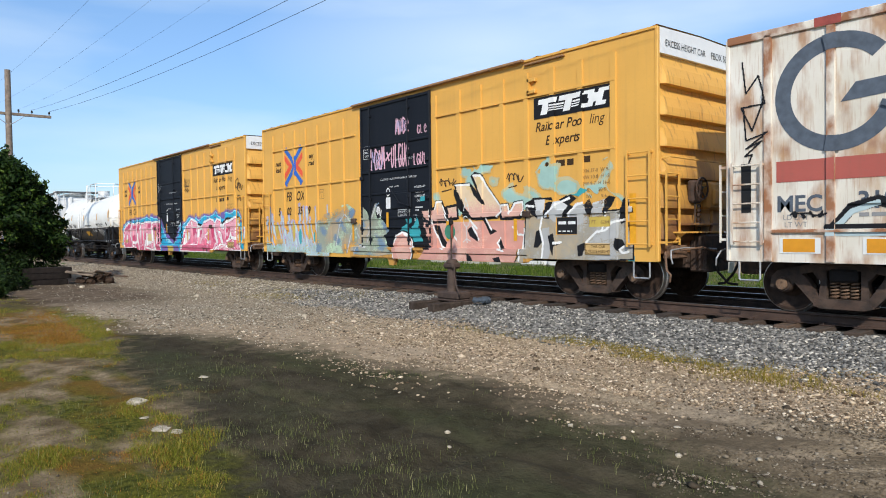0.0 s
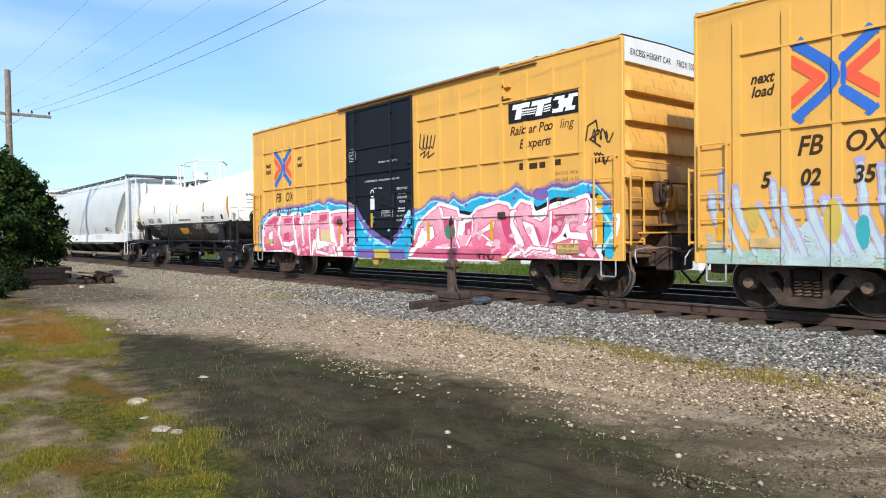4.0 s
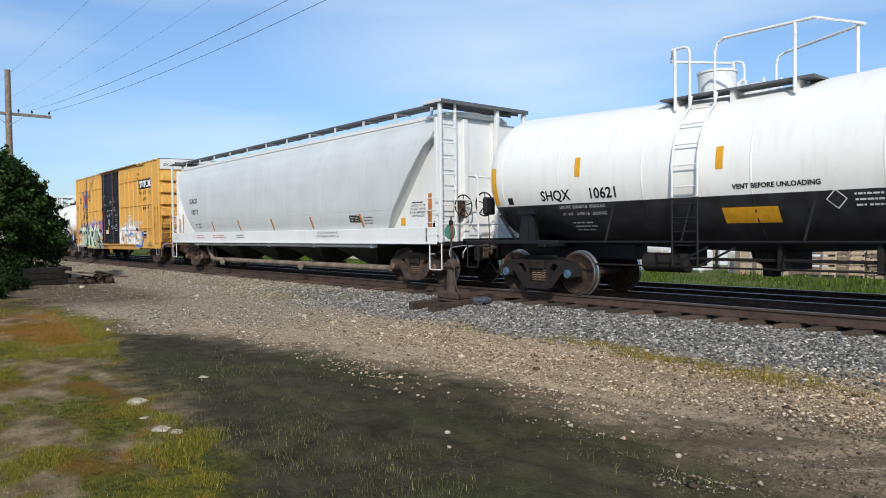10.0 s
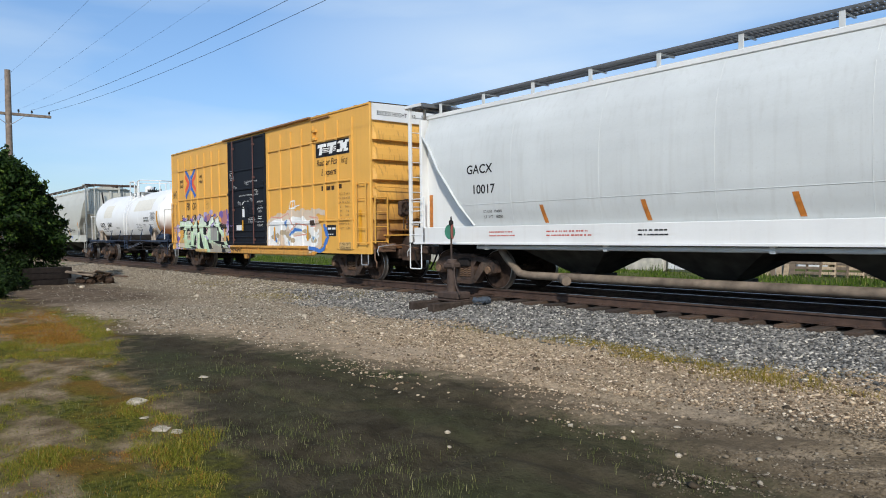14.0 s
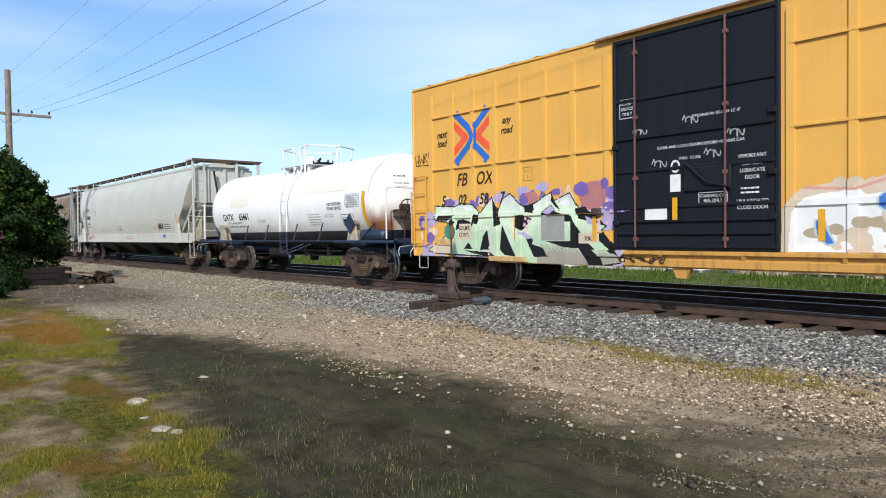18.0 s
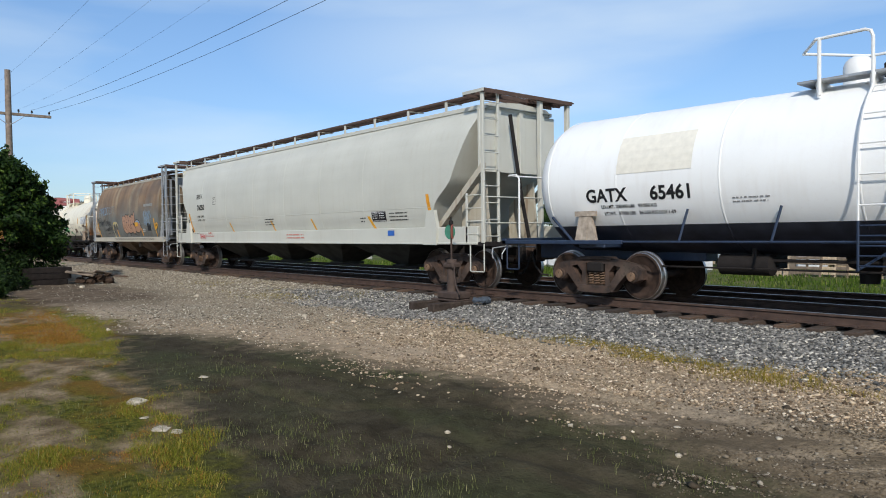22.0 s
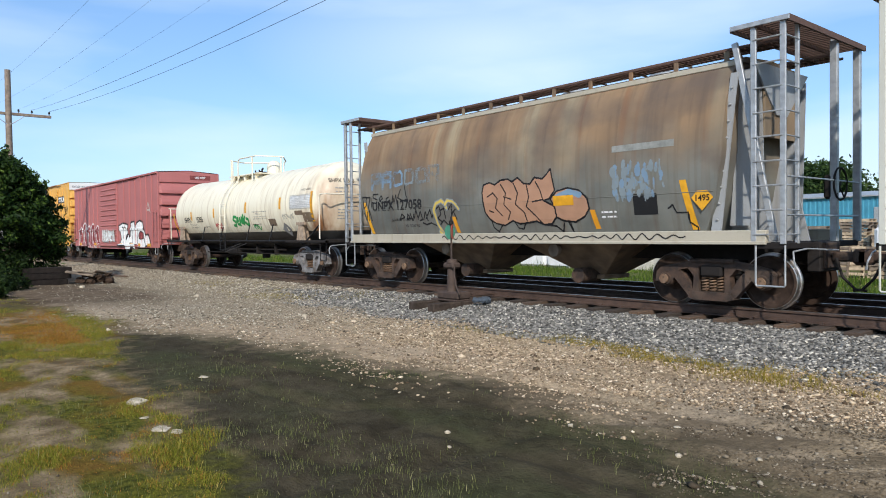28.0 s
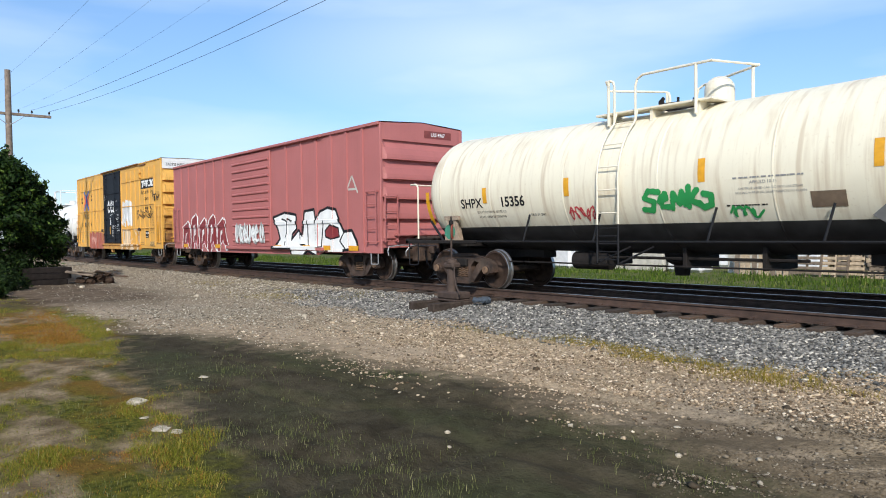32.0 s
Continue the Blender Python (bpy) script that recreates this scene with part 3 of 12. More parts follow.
def strewn(n, x0, x1, y0, y1, keep, seed, near=9.0):
    """Random places, thinned with distance from the standing point and kept where keep() says so."""
    r = np.random.default_rng(seed)
    x, y = r.uniform(x0, x1, n), r.uniform(y0, y1, n)
    d = np.hypot(x - CAMX, y - CAMY)
    ok = (r.uniform(size=n) < np.minimum(1, (near / d) ** 1.6)) & (r.uniform(size=n) < keep(x, y))
    return x[ok], y[ok]


M["ballast"] = by_island("grey crushed stone", (0.042, 0.041, 0.039), (0.32, 0.303, 0.272), 0.9, (0.72, 0.66, 0.56))
# dark stones between the rails, with the train's shade in their colour
M["ballast_shade"] = by_island("dark ballast with train shade", (0.010, 0.010, 0.010), (0.035, 0.033, 0.030), 0.9, (0.07, 0.065, 0.06))
M["gravel"] = by_island("tan gravel stone", (0.080, 0.053, 0.032), (0.58, 0.44, 0.295), 0.9, (0.86, 0.74, 0.57))
M["gravel_grey"] = by_island("grey-beige gravel stone", (0.075, 0.060, 0.043), (0.47, 0.405, 0.31), 0.9, (0.82, 0.75, 0.62))
M["mud_stone"] = by_island("mud-stained pale stone", (0.05, 0.037, 0.024), (0.23, 0.185, 0.13), 0.9, (0.46, 0.40, 0.31))
bx, by = strewn(150000, -48, 3, -4.2, -1.05, lambda x, y: 1 - smooth_step(-3.4, -4.0, y - 0.25 * np.sin(x * 1.7)) * 0.92, 11, 12.0)
near = bx > -17.2 + 1.6 * np.sin(by * 3.1) + rng.normal(0, 0.9, len(bx))
bx, by, fx, fy = bx[near], by[near], bx[~near], by[~near]
stones("ballast_stones", "grey crushed stone ballast beside the track", bx, by, rng.uniform(0.026, 0.062, len(bx)), M["ballast"], 0.2)
stones("gravel_stones", "tan gravel on the far shoulder of the track", fx, fy, rng.uniform(0.018, 0.05, len(fx)), M["gravel_grey"], 0.15)
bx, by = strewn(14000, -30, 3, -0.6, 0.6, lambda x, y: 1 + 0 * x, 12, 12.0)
stones("ballast_stones", "crushed stone ballast between the rails, train shade in its colour", bx, by, rng.uniform(0.03, 0.07, len(bx)), M["ballast_shade"], 0.1)


def across(x, y, f, s):
    """Streaks that lie across the way to the track, as wheels left them."""
    u, v = 0.64 * x + 0.77 * y, -0.77 * x + 0.64 * y
    return wob(u * 0.13, v, f, s)


def lies(x, y):
    """How thick the loose gravel lies."""
    k = smooth_step(-0.5, 0.7, y - dirt_edge(x) + 0.3 * wob(x, y, 1.4, 2.0)) * (1 - 0.55 * smooth_step(1.7, 0.8, y - dirt_edge(x)) * smooth_step(-3.5, -6.0, x)) * (0.30 + 0.5 * smooth_step(-0.4, 0.5, wob(x * 0.35, y, 2.6, 1.0) + 0.5 * wob(x, y, 6.1, 2.0))) * (1 - 0.75 * smooth_step(-6.5, -2, x) * smooth_step(-5.4, -6.4, y) * smooth_step(-0.1, 0.5, wob(x * 0.2, y, 3.9, 0.3)))
    k = k * (1 - 0.75 * smooth_step(-16.5, -21, x) * smooth_step(-4.6, -5.8, y))
    streak = smooth_step(0.0, 0.6, across(x, y, 5.2, 0.7)) * smooth_step(-4.6, -2.4, x) * 0.35
    right = smooth_step(-5.5, -2.5, x) * smooth_step(-5.6, -6.8, y)
    k = k * (1 - right * (1 - 0.75 * smooth_step(-0.1, 0.45, across(x, y, 6.3, 0.2))))
    return np.maximum(k, streak * (y > -9.6) * (y > dirt_edge(x) - 0.9))


bx, by = strewn(800000, -32, 3, -9.4, -3.3, lies, 13, 7.0)
muddy = smooth_step(-4.8, -2.6, bx) * smooth_step(-5.2, -6.4, by) > rng.uniform(0.1, 0.9, len(bx))
size = rng.gamma(1.6, 0.0064, len(bx)) + 0.0075
away = bx + rng.normal(0, 2.0, len(bx)) < -11.5
stones("gravel_stones", "tan gravel strewn over the yard", bx[~muddy & ~away], by[~muddy & ~away], size[~muddy & ~away], M["gravel"], 0.2)
stones("gravel_stones", "grey-beige gravel strewn over the far yard", bx[~muddy & away], by[~muddy & away], size[~muddy & away], M["gravel_grey"], 0.2, 6)
stones("gravel_stones", "muddy brown gravel in wheel streaks", bx[muddy], by[muddy], size[muddy] * 0.9, M["mud_stone"], 0.15, 5)
bx, by = strewn(40000, -20, 3, -12.2, -6.0, lambda x, y: (y < dirt_edge(x)) * (0.025 + 0.03 * smooth_step(-5, -1, x) + 0.22 * np.exp(-(dirt_edge(x) - y) / 0.40)) * smooth_step(-0.6, 0.5, wob(x, y, 2.1, 4.0)), 14, 5.0)
stones("gravel_stones", "pale stones scattered on dark dirt", bx, by, rng.gamma(1.0, 0.0055, len(bx)) + 0.005, M["mud_stone"], 0.1)
bx, by = strewn(2600, -9.2, -5.2, -8.7, -6.9, lambda x, y: 0.30 * np.exp(-((x + 6.9) / 0.9) ** 2 - ((y + 7.65) / 0.42) ** 2), 15, 9.0)
stones("gravel_stones", "pale stones in a patch on dark dirt", bx, by, rng.gamma(2.0, 0.008, len(bx)) + 0.012, M["gravel"], 0.15)
# -------- track
RAIL = [(-0.075, -0.175), (0.075, -0.175), (0.075, -0.160), (0.012, -0.140), (0.009, -0.05), (0.037, -0.038), (0.037, -0.006), (0.030, 0.0),
        (-0.030, 0.0), (-0.037, -0.006), (-0.037, -0.038), (-0.009, -0.05), (-0.012, -0.140), (-0.075, -0.160)]


def rail_mesh(x0, x1, y, z=0.0):
    g = G()
    g.prism([(y + a, z + b) for a, b in RAIL], 0, x0, x1)
    # the worn top of the head is a slot of its own
    for i, f in enumerate(g.f):
        zs = [g.v[j][2] for j in f]
        if min(zs) > z - 0.007 and len(f) == 4:
            g.mi[i] = 1
    return g


def tie_geo(dx, y0, y1, z0, z1):
    return G().box(-dx / 2, dx / 2, y0, y1, z0, z1, 0.012)


railway = thing("railway_track", "rusty railway track on dark timber sleepers", "track", kind="structure")
for yy in (-0.755, 0.755):
    part("rail", rail_mesh(-260, 40, yy), [M["rail"], M["rail_top"]], railway)
tie_me = tie_geo(0.23, -1.30, 1.30, -0.36, -0.18).mesh("sleeper", M["tie"])
plate_me = G().box(-0.1, 0.1, -0.17, 0.17, -0.181, -0.168, 0.004).mesh("tie_plate", M["rail"])
spike_me = G().box(-0.012, 0.012, -0.025, 0.025, -0.17, -0.138, 0.006).mesh("spike", M["rail"])
rt = random.Random(4)
tie_x = [-66 + 0.53 * k + rt.uniform(-0.05, 0.05) for k in range(138)]
for x in tie_x:
    m = Matrix.Translation((x, rt.uniform(-0.06, 0.06), rt.uniform(-0.012, 0.004))) @ Matrix.Rotation(rt.uniform(-0.02, 0.02), 4, "Z")
    if not -12.9 < x < -11.2:
        t = part("sleeper", tie_me, None, railway, at=m)
    if -30 < x < 3:
        for s in (-1, 1):
            part("tie_plate", plate_me, None, railway, at=Matrix.Translation((x, 0.755 * s, 0)))
        for d in (-0.095, 0.095):
            part("spike", spike_me, None, railway, at=Matrix.Translation((x + d * 0.6, -0.755 + d, 0)))
far_ties = G()
for k in range(240):
    far_ties.box(-66.6 - 0.55 * k - 0.115, -66.6 - 0.55 * k + 0.115, -1.3, 1.3, -0.36, -0.18)
tagged(part("sleepers", far_ties, M["tie"], railway), kind="stuff")

# the siding that leaves through the switch, half hidden behind the train
siding = thing("siding_track", "rusty siding track in ballast with shade in its colour", "track", kind="structure")
for yy in (2.15, 3.60):
    part("rail", rail_mesh(-160, 40, yy, -0.02), [M["rail"], M["rail_top"]], siding)
for k in range(120):
    part("sleeper", tie_me, None, siding, at=Matrix.Translation((-55 + 0.55 * k, 2.9, -0.03)))

# switch stand on its two long head blocks
M["head_timber"] = plain("oily brown timber", (0.055, 0.040, 0.031), 0.9, 0, 0.5, 8, 0.02)
switch = thing("switch_stand", "rusty railway switch stand with red and green target", "switch stand", Matrix.Translation((-12.0, -2.1, 0)))
for x in (-0.30, 0.36):
    part("head_block", G().box(x - 0.115, x + 0.115, -0.92, 3.4, -0.42, -0.175, 0.02), M["head_timber"], switch, "long oiled timber head block")
M["switch_brown"] = plain("dark rusty cast iron", (0.060, 0.038, 0.028), 0.8, 0, 0.4, 8)
part("base_plate", G().box(-0.44, 0.44, -0.26, 0.26, -0.174, -0.145, 0.006).box(-0.30, 0.42, -0.20, 0.20, -0.145, 0.02, 0.03), M["switch_brown"], switch)
part("body", G().lathe([(0, 0.14), (0.08, 0.125), (0.16, 0.115), (0.56, 0.095), (0.60, 0.09), (0.62, 0.0)], 2, (0, 0, -0.06), 14), M["switch_brown"], switch, smooth=True)
part("gear_box", G().box(-0.17, 0.19, -0.13, 0.13, 0.53, 0.67, 0.04).lathe([(0, 0.13), (0.07, 0.12), (0.1, 0.0)], 2, (0.02, 0, 0.66), 12), M["switch_brown"], switch, smooth=True)
part("mast", G().tube([(0, 0, 0.7), (0, 0, 1.55)], 0.022, 8), M["switch_brown"], switch)
part("throw_lever", G().tube([(0.16, -0.05, 0.62), (0.22, -0.12, 0.42), (0.40, -0.22, 0.16), (0.56, -0.26, -0.02)], 0.018, 8), M["switch_brown"], switch)
part("lamp_tip", G().lathe([(0, 0.03), (0.03, 0.055), (0.10, 0.05), (0.13, 0.02), (0.20, 0.015), (0.21, 0)], 2, (0, 0, 1.50), 10), M["dark_steel"], switch, smooth=True)
M["target_green"] = plain("faded green enamel", (0.03, 0.17, 0.11), 0.5)
M["target_red"] = plain("faded red enamel", (0.42, 0.09, 0.06), 0.5)


def disc(r, n=20):
    return [(r * math.cos(2 * math.pi * k / n), r * math.sin(2 * math.pi * k / n)) for k in range(n)]


def oval(g, a, thick, cx, cz):
    ca, sa = math.cos(a), math.sin(a)
    pts = [(0.11 * u / 0.15, v) for u, v in disc(0.17)]
    f = [(cx + u * ca - thick * sa, u * sa + thick * ca, cz + v) for u, v in pts]
    b = [(cx + u * ca + thick * sa, u * sa - thick * ca, cz + v) for u, v in pts]
    n = len(pts)
    g.add(f + b, [tuple(range(n)), tuple(range(n, 2 * n))[::-1]] + [(i, (i + 1) % n, n + (i + 1) % n, n + i) for i in range(n)])
    return g


part("target", oval(G(), 0.55, 0.004, -0.045, 1.36), M["target_green"], switch, "green oval switch target")
part("target", oval(G(), -1.0, 0.004, 0.045, 1.36), M["target_red"], switch, "red oval switch target")
part("connecting_rod", G().tube([(0.0, 0.2, -0.12), (0.0, 2.0, -0.13)], 0.02, 6), M["rail"], switch)
# ---------------------------------------------------------------- the train: shared running gear
# distance that the train has run, every second
RUN = [-7.10, -3.02, 1.05, 5.12, 9.22, 13.33, 17.53, 21.78, 26.05, 30.34, 34.65, 38.99, 43.34, 47.70, 52.06, 56.43, 60.80, 65.20, 69.59, 73.94, 78.29,
       82.72, 87.22, 91.78, 96.39, 101.04, 105.69, 110.30, 114.85, 119.36, 123.85, 128.36, 132.90]
CARS, WHEELSETS = [], []
WHEEL_R = 0.457


def wheelset_geo():
    g = G()
    g.tube([(0, -1.02, 0), (0, 1.02, 0)], 0.075, 12)
    for s in (-1, 1):
        prof = [(0.66, 0.09), (0.67, 0.16), (0.715, 0.20), (0.725, 0.36), (0.685, 0.39), (0.685, 0.487), (0.715, 0.482), (0.725, 0.461), (0.815, 0.453),
                (0.822, 0.44), (0.822, 0.395), (0.795, 0.365), (0.775, 0.22), (0.815, 0.16), (0.84, 0.14), (0.84, 0.07)]
        base = len(g.f)
        g.lathe([(s * t, r) for t, r in (prof if s > 0 else prof)], 1, (0, 0, 0), 40)
        for i in range(base, len(g.f)):
            rr = [math.hypot(g.v[j][0], g.v[j][2]) for j in g.f[i]]
            if min(rr) > 0.43 and max(rr) < 0.47:
                g.mi[i] = 1
            elif min(rr) > 0.455:
                g.mi[i] = 1
    return g


WHEEL_ME = wheelset_geo().mesh("wheelset", [M["wheel"], M["tread"]], True)


def side_frame_geo():
    """Cast truck side frame: arched top, two window openings, spring window, bearing pedestals; centred on its spring."""
    g = G()
    y0, y1 = -0.085, 0.085
    both = lambda pts: (g.prism(pts, 1, y0, y1), g.prism([(-a, b) for a, b in pts], 1, y0, y1))
    g.prism([(-0.62, 0.30), (-0.30, 0.355), (0.30, 0.355), (0.62, 0.30), (0.60, 0.17), (0.32, 0.235), (-0.32, 0.235), (-0.60, 0.17)], 1, y0, y1)
    both([(0.60, 0.305), (0.98, 0.215), (1.08, 0.12), (1.10, -0.05), (1.02, -0.07), (0.80, -0.07), (0.72, 0.02), (0.60, 0.17)])
    both([(0.72, 0.03), (0.60, 0.16), (0.53, 0.10), (0.33, -0.20), (0.33, -0.33), (0.42, -0.30)])
    both([(0.24, 0.24), (0.36, 0.24), (0.33, 0.05), (0.36, -0.22), (0.24, -0.24)])
    both([(0.34, 0.24), (0.46, 0.22), (0.34, 0.08)])
    g.prism([(-0.35, -0.20), (0.35, -0.20), (0.42, -0.31), (0.30, -0.345), (-0.30, -0.345), (-0.42, -0.31)], 1, y0 - 0.06, y1 + 0.06)
    g.box(-0.40, 0.40, y0 - 0.035, y1 + 0.035, 0.30, 0.37, 0.02)
    for s in (-1, 1):
        g.lathe([(-0.12, 0.0), (-0.12, 0.11), (-0.05, 0.135), (0.09, 0.135)], 1, (s * 0.889, 0, 0.0), 16)
        g.box(s * 0.889 - 0.14, s * 0.889 + 0.14, -0.075, 0.075, 0.08, 0.17, 0.02)
    return g


def spring_geo():
    g = G()
    pts = [(0.062 * math.cos(a), 0.062 * math.sin(a), -0.20 + 0.255 * a / (2 * math.pi * 5)) for a in np.linspace(0, 2 * math.pi * 5, 50)]
    g.tube(pts, 0.016, 5)
    return g


def bolster_geo():
    g = G()
    g.box(-0.20, 0.20, -1.12, 1.12, 0.06, 0.26, 0.03)
    g.box(-0.17, 0.17, -0.85, 0.85, -0.05, 0.30, 0.05)
    g.lathe([(0, 0.18), (0.22, 0.18)], 2, (0, 0, 0.26), 16)
    for s in (-1, 1):
        g.box(s * 0.36, s * 0.42, -0.95, 0.95, -0.10, 0.02, 0.02)
    return g


FRAME_G, SPRING_G, BOLSTER_G = side_frame_geo(), spring_geo(), bolster_geo()
FRAME_ME = {k: FRAME_G.mesh("side_frame", M[k], True) for k in ("cast", "cast_grey", "dark_steel")}
SPRING_ME, BOLSTER_ME = SPRING_G.mesh("spring", M["spring"], True), BOLSTER_G.mesh("bolster", M["dark_steel"])
CAP_GEO = G().lathe([(0, 0.0), (0, 0.085), (0.03, 0.09), (0.05, 0.075), (0.05, 0)], 1, (0, -0.17, 0), 14)
for k in range(3):
    a = 2.1 * k + 0.5
    CAP_GEO.tube([(0.045 * math.cos(a), -0.175, 0.045 * math.sin(a)), (0.045 * math.cos(a), -0.16, 0.045 * math.sin(a))], 0.014, 6)
CAP_ME = {k: CAP_GEO.mesh("bearing_cap", M[k], True) for k in ("cast", "cap_blue", "spring")}


def truck(car, x, frame_mat="cast", cap="cast"):
    """A two-axle truck: bolster > side frames, springs, caps, wheelsets that roll."""
    b = part("truck", BOLSTER_ME, None, car, at=Matrix.Translation((x, 0, WHEEL_R)))
    for s in (-1, 1):
        turn = Matrix.Translation((0, s * 1.0, 0)) @ Matrix.Rotation(0 if s < 0 else math.pi, 4, "Z")
        part("side_frame", FRAME_ME[frame_mat], None, b, at=turn)
        for d in (-0.145, 0.0, 0.145):
            part("spring", SPRING_ME, None, b, at=turn @ Matrix.Translation((d, 0, 0)))
        for d in (-0.889, 0.889):
            part("bearing_cap", CAP_ME["spring" if cap == "cast" else cap], None, b, at=turn @ Matrix.Translation((d, 0, 0)))
    for d in (-0.889, 0.889):
        w = part("wheelset", WHEEL_ME, None, b, at=Matrix.Translation((d, 0, 0)))
        WHEELSETS.append((w, d))
    return b


def coupler(car, x, s, mat=None):
    """Draft gear and knuckle at one end of a car; s is +1 or -1 along x."""
    g = G()
    g.box(x - s * 1.2, x + s * 0.12, -0.17, 0.17, 0.72, 1.05, 0.02)
    g.box(x + s * 0.12, x + s * 0.16, -0.30, 0.30, 0.68, 1.10, 0.01)
    g.box(x + s * 0.16, x + s * 0.55, -0.09, 0.09, 0.79, 0.95, 0.03)
    g.box(x + s * 0.50, x + s * 0.74, -0.17, 0.12, 0.74, 1.00, 0.05)
    part("coupler", g, M["cast"], car)
    h = G()
    h.tube([(x + s * 0.3, -0.25, 0.85), (x + s * 0.42, -0.30, 0.55), (x + s * 0.6, -0.28, 0.36), (x + s * 0.75, -0.22, 0.34)], 0.025, 6)
    part("air_hose", h, M["dark_steel"], car)
    c = G()
    c.tube([(x + s * 0.10, -1.35, 0.98), (x + s * 0.16, -1.0, 1.02), (x + s * 0.30, -0.15, 0.98)], 0.014, 6)
    c.tube([(x + s * 0.10, -1.35, 0.98), (x + s * 0.14, -1.42, 0.86), (x + s * 0.16, -1.40, 0.74)], 0.014, 6)
    part("cut_lever", c, M["galv"], car)


def ladder(g, x0, x1, y, z0, z1, n, r=0.013, rails=True):
    """Rungs between two stiles, standing along x."""
    if rails:
        for x in (x0, x1):
            g.box(x - 0.018, x + 0.018, y - 0.012, y + 0.012, z0 - 0.05, z1 + 0.05)
    for k in range(n):
        z = z0 + (z1 - z0) * k / max(1, n - 1)
        g.tube([(x0, y, z), (x1, y, z)], r, 6)


def end_ladder(g, x, y0, y1, z0, z1, n, r=0.013, rails=True):
    if rails:
        for y in (y0, y1):
            g.box(x - 0.012, x + 0.012, y - 0.018, y + 0.018, z0 - 0.05, z1 + 0.05)
    for k in range(n):
        z = z0 + (z1 - z0) * k / max(1, n - 1)
        g.tube([(x, y0, z), (x, y1, z)], r, 6)


def stirrup(g, x, y, z, w=0.34, h=0.32):
    """A U-shaped step of flat bar below the sill."""
    g.tube([(x - w / 2, y, z), (x - w / 2, y, z - h), (x - w / 2 + 0.02, y, z - h - 0.02), (x + w / 2 - 0.02, y, z - h - 0.02), (x + w / 2, y, z - h), (x + w / 2, y, z)], 0.016, 6)


def brake_wheel(car, x, y, z, s, mat, r=0.28):
    """Hand brake: gear case and spoked wheel on an end, facing s along x."""
    g = G()
    g.box(x, x + s * 0.14, y - 0.17, y + 0.17, z - 0.26, z + 0.16, 0.04)
    b = part("hand_brake", g, mat, car)
    w = G()
    xr = x + s * 0.22
    ring = [(xr, y + r * math.cos(a), z + r * math.sin(a)) for a in np.linspace(0, 2 * math.pi, 25)]
    w.tube(ring, 0.018, 6, cap=False)
    for k in range(5):
        a = 2 * math.pi * k / 5 + 0.3
        w.tube([(x + s * 0.18, y, z), (xr, y + r * math.cos(a), z + r * math.sin(a))], 0.014, 5)
    w.lathe([(0, 0.05), (s * 0.10, 0.05), (s * 0.11, 0)], 0, (x + s * 0.12, y, z), 10)
    part("brake_wheel", w, mat, b)
    c = G()
    c.tube([(x + s * 0.08, y, z - 0.26), (x + s * 0.05, y, 1.0)], 0.014, 5)
    part("brake_chain", c, M["cast"], b)


def new_car(name, label, category, xc):
    car = thing(name, label, category, Matrix.Translation((xc + RUN[0], 0, 0)), group="freight train")
    CARS.append((car, xc))
    return car


def flat_side(y):
    return lambda x, z: (x, y, z)


def rect(g, surf, x0, x1, z0, z1, nz=1):
    for k in range(nz):
        a, b = z0 + (z1 - z0) * k / nz, z0 + (z1 - z0) * (k + 1) / nz
        g.add([surf(x0, a), surf(x1, a), surf(x1, b), surf(x0, b)], [(0, 1, 2, 3)])
    return g
# ---------------------------------------------------------------- box cars
SIDE_P, SIDE_R = 1.468, 1.503                 # side sheet and outer face of the posts


def end_profile(zt, zb, n, depth=0.085):
    """Corrugated end as (out, z) from the top down: sloping ribs with a sharp lower lip."""
    pts = [(0.0, zt)]
    top, step = zt - 0.46, (zt - 0.46 - zb - 0.25) / n
    pts += [(0.012, top + 0.02), (0.012, top)]
    for k in range(n):
        z = top - k * step
        pts += [(-0.05, z - 0.004), (-0.05, z - 0.07), (depth * 0.25, z - step * 0.40), (depth * 0.85, z - step * 0.72), (depth, z - step * 0.90), (depth, z - step * 0.985)]
    pts += [(0.0, zb + 0.2), (0.0, zb)]
    return pts


